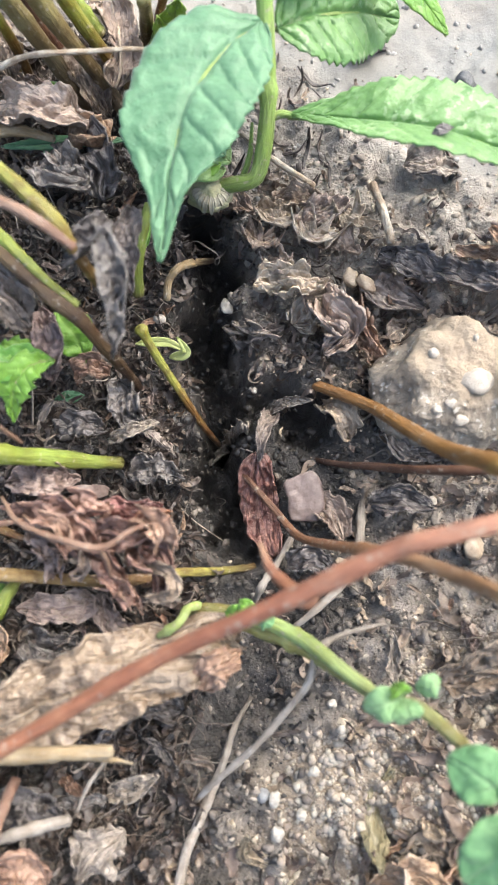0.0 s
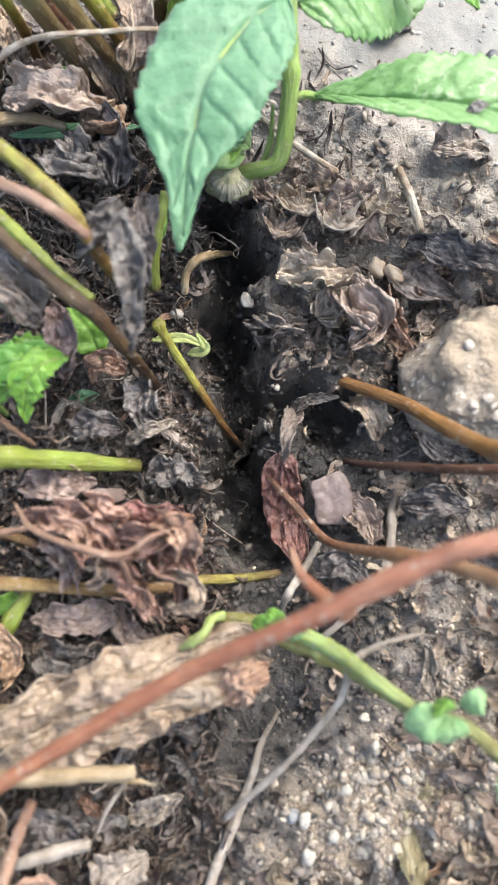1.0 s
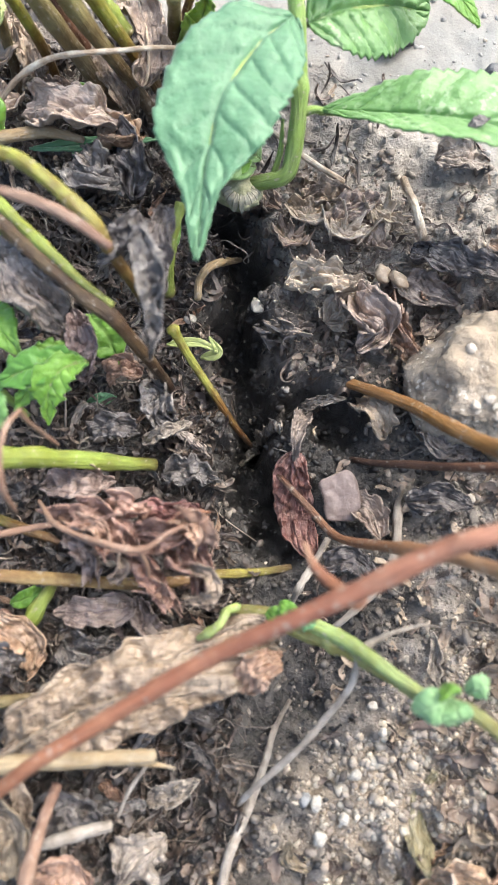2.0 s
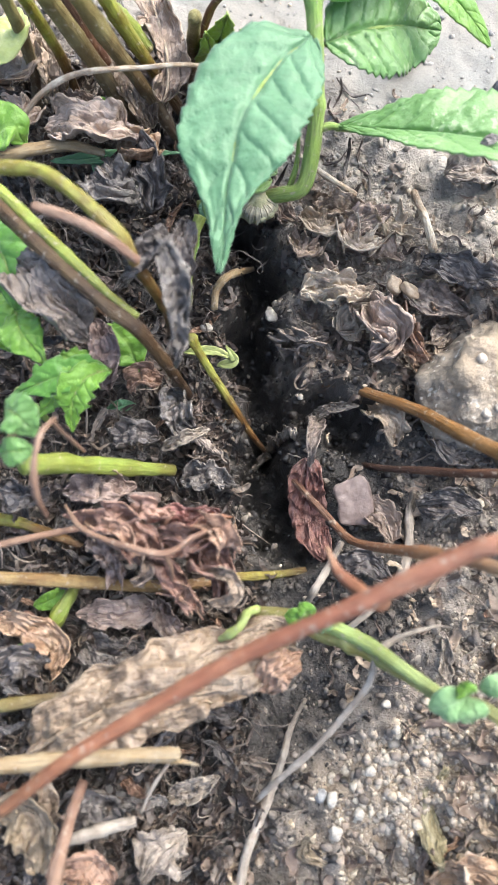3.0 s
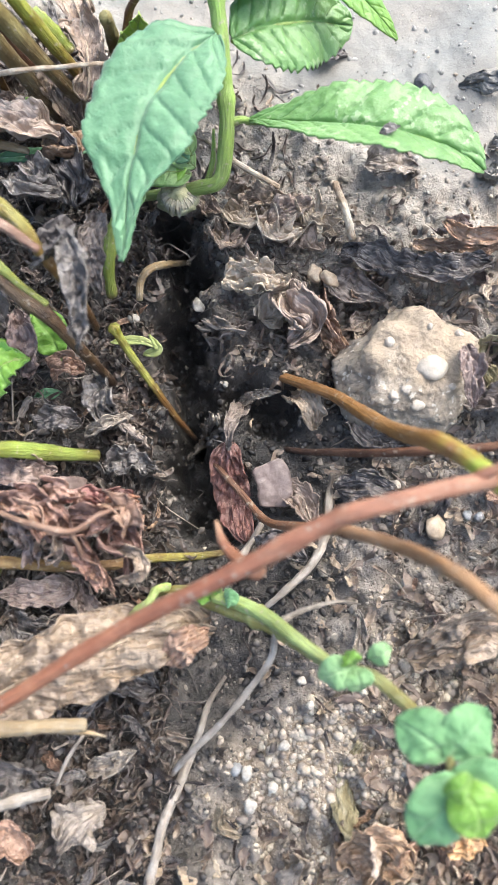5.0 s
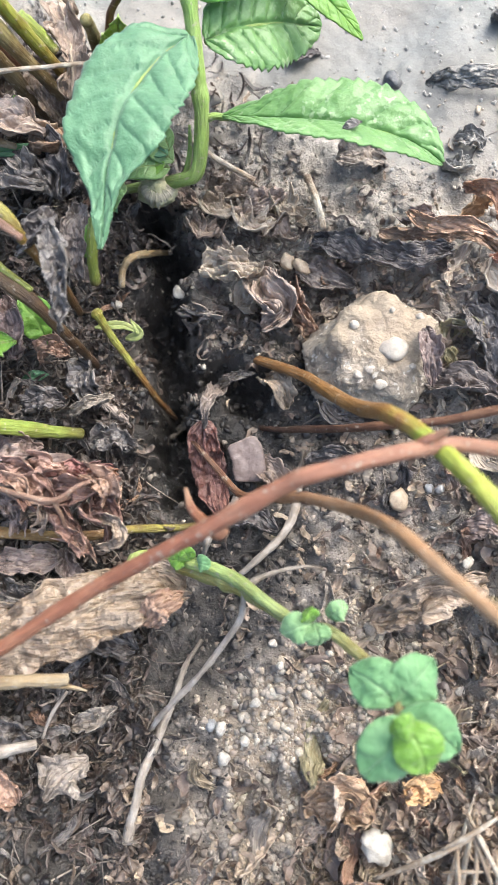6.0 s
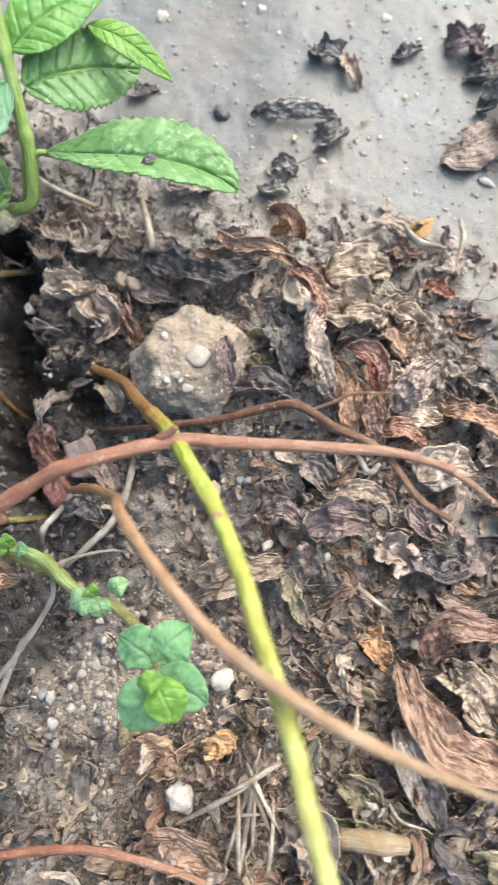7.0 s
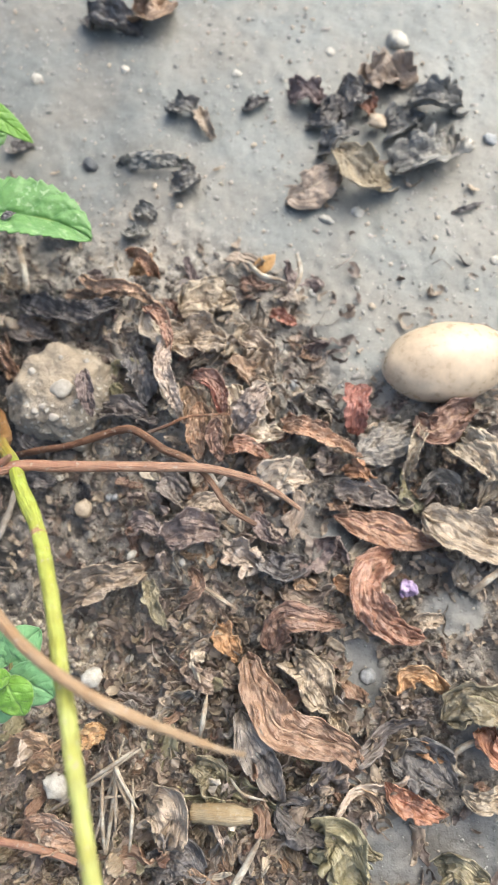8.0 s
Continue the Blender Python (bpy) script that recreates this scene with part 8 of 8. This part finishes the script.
KINDS = [LEAF_GREY, LEAF_PALE, LEAF_TAN, LEAF_GREY, LEAF_DARK, LEAF_BROWN, LEAF_PALE, LEAF_PURPLE, LEAF_TAN, LEAF_OLIVE, LEAF_GREY, LEAF_BROWN]
FRAGMENTS = [fragment_mesh(k, KINDS[k % 12]) for k in range(24)]
scatter("leaf_fragment", FRAGMENTS, [1] * 24, 190, (0.015, 0.165, -0.095, 0.11), "torn crumpled scrap of dead leaf on the soil", "leaf scraps", (0.4, 1.15), 0.0004, 51)
OLD = [fragment_mesh(40 + k, (LEAF_GREY, LEAF_DARK, LEAF_PURPLE, LEAF_DARK, LEAF_DARK, LEAF_BROWN)[k % 6], 0.0022, 0.012) for k in range(18)]
SHREDS = [fragment_mesh(80 + k, (LEAF_TAN, LEAF_FAWN, LEAF_GREY, LEAF_OLIVE, LEAF_PALE, LEAF_BROWN)[k % 6], 0.0030, 0.012) for k in range(18)]
scatter("leaf_shred", SHREDS, [1] * 18, 240, (0.0, 0.120, -0.095, -0.030), "dry shred of leaf in thick litter", "leaf shreds", (0.6, 1.6), 0.0006, 53)
scatter("dry_leaf_scrap", FRAGMENTS, [1, 5, 4, 1, 1, 2, 5, 1, 4, 1, 1, 2] * 2, 130, (0.055, 0.165, -0.02, 0.085), "dry curled scrap of leaf in thick litter", "dry leaf scraps", (0.5, 1.3), 0.0006, 54)
scatter("withered_leaf", OLD, [2, 4, 2, 3, 4, 2] * 3, 300, (-0.085, -0.012, -0.07, 0.15), "withered dark leaf matted in the old clump", "matted leaves", (0.4, 1.0), 0.0016, 52)


def stuff(name, pieces, material, label, category):
    """Joins many small pieces, (points, faces) each, into one object."""
    verts, faces, base = [], [], 0
    for v, f in pieces:
        verts.append(v)
        faces.append(f + base)
        base += len(v)
    verts = np.vstack(verts)
    me = bpy.data.meshes.new(name)
    fill(me, verts, np.vstack(faces))
    me.materials.append(material)
    tagged(new(name, me), label, category, kind="stuff")


def ico(level):
    bm = bmesh.new()
    bmesh.ops.create_icosphere(bm, subdivisions=level, radius=1.0)
    v = np.array([tuple(w.co) for w in bm.verts])
    f = np.array([[w.index for w in face.verts] for face in bm.faces])
    bm.free()
    return v, f


def turned(v, r):
    m = np.array(Euler((r.uniform(0, 6.28), r.uniform(0, 6.28), r.uniform(0, 6.28))).to_matrix())
    return v @ m.T


def crumbs(name, count, sizes, material, label, seed, keep, box=(-0.085, 0.185, -0.1, 0.2), level=1, sink=0.35, flat=False):
    r, g = random.Random(seed), np.random.RandomState(seed)
    ball, faces = ico(level)
    xs, ys = g.uniform(box[0], box[1], count * 4), g.uniform(box[2], box[3], count * 4)
    share = keep(xs, ys)
    ok = np.nonzero(g.uniform(0, 1, count * 4) < share)[0][:count]
    zs = ground_height(xs[ok], ys[ok])
    pieces = []
    for x, y, z in zip(xs[ok], ys[ok], zs):
        s = sizes[0] * (sizes[1] / sizes[0]) ** (r.random() ** 2.2)
        shape = ball * g.uniform(0.6 if flat else 0.45, 1.35, (len(ball), 1))
        if flat:
            turn = np.array(Euler((r.gauss(0, 0.3), r.gauss(0, 0.3), r.uniform(0, 6.28))).to_matrix())
            v = (shape * np.array((1, r.uniform(0.55, 1), r.uniform(0.3, 0.55)))) @ turn.T * s
        else:
            v = turned(shape * np.array((1, r.uniform(0.65, 1), r.uniform(0.5, 0.85))), r) * s
        pieces.append((v + (x, y, z + s * sink), faces))
    stuff(name, pieces, material, label, "soil")


crumbs("soil_crumbs", 15000, (0.00022, 0.0014), CRUMB, "loose dark crumbs of moist soil", 61, lambda x, y: np.clip(1 - 1.6 * mud_share(x, y), 0, 1) * (1 - 0.75 * silted_share(x, y)) * (1 - 0.85 * humus_shade_share(x, y)) * (1 - 0.85 * sand_share(x, y)) * (ground_height(x, y) > -0.03), (-0.08, 0.18, -0.09, 0.15))
crumbs("black_crumbs", 9000, (0.00022, 0.0014), BLACK_CRUMB, "black crumbs of moist leaf mould", 65, lambda x, y: humus_shade_share(x, y) * (1 - mud_share(x, y)), (-0.08, 0.04, -0.07, 0.13))
crumbs("soil_lumps", 500, (0.0008, 0.0024), CAKED, "small caked lumps of pale soil", 66, lambda x, y: np.clip(1 - 1.3 * mud_share(x, y), 0, 1) * (1 - humus_shade_share(x, y)) * (x > 0.0), (0.0, 0.17, -0.09, 0.13), 2, -0.2)
crumbs("silt_gravel", 260, (0.0003, 0.0010), WHITE_SAND, "pale specks of gravel in wet silt", 68, lambda x, y: mud_share(x, y), (0.0, 0.18, 0.04, 0.2), 2, 0.0)
crumbs("fine_gravel", 800, (0.0004, 0.0014), WHITE_SAND, "pale rounded bits of gravel on the soil", 67, lambda x, y: (0.15 + 0.85 * sand_share(x, y)) * (1 - 0.8 * humus_shade_share(x, y)) * (1 - 0.7 * mud_share(x, y)), (-0.02, 0.16, -0.09, 0.12), 1, 0.15, flat=True)
crumbs("grit", 5200, (0.00022, 0.0009), GRIT, "pale grit strewn over the soil", 62, lambda x, y: (0.28 + 0.72 * sand_share(x, y)) * (1 - 0.88 * humus_shade_share(x, y)) * (1 - 0.45 * mud_share(x, y)) * (1 - 0.6 * silted_share(x, y)), sink=0.15, flat=True)
crumbs("sand_grains", 7000, (0.00024, 0.0014), GRIT, "pale sand and fine gravel heaped on the soil", 63, lambda x, y: sand_share(x, y), (-0.02, 0.06, -0.07, 0.125), sink=0.06, flat=True)
crumbs("silt_grains", 4200, (0.0003, 0.0012), SILT_GRAIN, "grey grains half sunk in wet silt", 64, lambda x, y: silted_share(x, y), sink=-0.25)

crumbs("silt_lumps", 900, (0.0006, 0.0030), SILT_LUMP, "soft lumps of grey silt", 69, lambda x, y: silted_share(x, y) * (0.12 + 0.88 * (1 - step(y, 0.10, 0.135))), (0.0, 0.18, 0.03, 0.2), 2, -0.55, flat=True)


def flakes(name, count, box, seed, label, size, half=0.0042, length=0.011, material=FLAKE):
    r = random.Random(seed)
    forms = []
    for k in range(10):
        me = fragment_mesh(70 + k, material, half, length, 12, 7)
        v = np.array([tuple(w.co) for w in me.vertices])
        f = np.array([tuple(p.vertices) for p in me.polygons])
        forms.append((v, f))
        bpy.data.meshes.remove(me)
    pieces = []
    for x, y, z in litter_places(count, box, seed, 0.03):
        v, f = r.choice(forms)
        s = r.uniform(*size)
        m = np.array(Euler((r.gauss(0, 0.5), r.gauss(0, 0.5), r.uniform(0, 6.28))).to_matrix())
        pieces.append((v @ m.T * s + (x, y, z + 0.0006), f))
    stuff(name, pieces, material, label, "litter")


flakes("leaf_crumbs", 1900, (0.004, 0.175, -0.1, 0.13), 71, "crumbled bits of dead leaf on the soil", (0.12, 0.40))
flakes("foot_litter", 350, (-0.02, 0.03, -0.095, -0.036), 75, "small brown shreds of dead leaf", (0.15, 0.5))
flakes("litter_shreds", 1500, (0.025, 0.125, -0.095, -0.010), 73, "small tan shreds of dead leaf", (0.25, 0.8), 0.0034, 0.011)
flakes("matted_litter", 1500, (-0.085, -0.010, -0.06, 0.14), 72, "matted shreds of rotted leaves in the clump", (0.25, 0.7), 0.0026, 0.010, MATTED)

flakes("leaf_strips", 1500, (-0.085, 0.02, -0.06, 0.14), 74, "stringy grey strips of rotted leaf", (0.4, 1.0), 0.0009, 0.009, MATTED)


def fibres(count, box, seed):
    r = random.Random(seed)
    pieces = []
    for x, y, z in litter_places(count, box, seed, 0.05):
        a, l = r.uniform(0, 6.28), r.uniform(0.003, 0.011)
        mid = (x + l * 0.5 * math.cos(a) + r.gauss(0, 0.001), y + l * 0.5 * math.sin(a) + r.gauss(0, 0.001), z + r.uniform(0.0008, 0.004))
        end = (x + l * math.cos(a + r.gauss(0, 0.3)), y + l * math.sin(a), 0)
        end = (end[0], end[1], height_at(end[0], end[1]) + r.uniform(0.0002, 0.002))
        w = r.uniform(0.00008, 0.00022)
        me = tube([(x, y, z + 0.0004), mid, end], [w, w, w * 0.6], FIBRE, "fibre", 4, 8, 0.1, len(pieces))
        v = np.array([tuple(q.co) for q in me.vertices])
        f = np.array([tuple(p.vertices) for p in me.polygons if len(p.vertices) == 4])
        pieces.append((v, f))
        bpy.data.meshes.remove(me)
    stuff("root_fibres", pieces, FIBRE, "fine dry root fibres and leaf veins", "fibres")


fibres(650, (-0.08, 0.15, -0.09, 0.11), 81)


def ringlets(name, count, box, seed, material, label, length=(0.004, 0.011), width=(0.0003, 0.0009)):
    """Shrivelled ribbons of leaf, rolled and waved, joined into one."""
    g = np.random.RandomState(seed)
    at = litter_places(count, box, seed, 0.05)
    n, u = len(at), np.linspace(0, 1, 17)[None]
    draw = lambda low, high: g.uniform(low, high, (n, 1))
    l, w, turn = draw(*length), draw(*width), draw(0.8, 5.0) * np.sign(draw(-1, 1))
    a = draw(0, 6.28) + turn * u ** draw(0.8, 1.6) + 0.5 * np.sin(u * draw(6, 14))
    x, y = at[:, :1] + np.cumsum(np.cos(a), 1) * l / 17, at[:, 1:2] + np.cumsum(np.sin(a), 1) * l / 17
    z = np.maximum(ground_height(x, y), at[:, 2:] - 0.002) + np.abs(draw(0.0004, 0.0026) + l * 0.12 * np.sin(u * draw(3, 9) + draw(0, 6)))
    lean = draw(-1.2, 1.2) + draw(-1.5, 1.5) * u
    half = w * (0.35 + 0.65 * np.sin(np.pi * np.clip(u, 0.05, 0.95))) * (1 + 0.3 * np.sin(u * 23 + draw(0, 6)))
    side = np.stack([-np.sin(a) * np.cos(lean), np.cos(a) * np.cos(lean), np.sin(lean)], -1) * half[..., None]
    c = np.stack([x, y, z], -1)
    open_ground = np.hypot(c[..., 0] + 0.004, c[..., 1] - 0.044).min(1) > 0.010
    rows = np.stack([c - side, c - np.array((0, 0, 0.35)) * half[..., None], c + side], 2).reshape(n, -1, 3)
    faces = np.array([(k * 3 + j, k * 3 + j + 1, k * 3 + j + 4, k * 3 + j + 3) for k in range(16) for j in range(2)])
    stuff(name, [(v, faces) for v in rows[open_ground]], material, label, "litter")


ringlets("curled_shreds", 1500, (-0.075, -0.008, -0.04, 0.135), 91, MATTED, "curled brown shreds of rotted leaf", (0.003, 0.009), (0.0003, 0.0008))
ringlets("pale_curls", 420, (-0.06, 0.0, -0.03, 0.12), 92, PALE_CURL, "pale curled veins and leaf rims", (0.005, 0.014), (0.0001, 0.00028))
ringlets("soil_curls", 260, (0.002, 0.045, 0.050, 0.105), 93, CURL, "brown shrivelled curls of leaf", (0.003, 0.009), (0.0002, 0.0007))
ringlets("litter_curls", 600, (0.03, 0.165, -0.09, 0.085), 94, CURL, "tan shrivelled leaf curls", (0.004, 0.012), (0.0003, 0.0011))
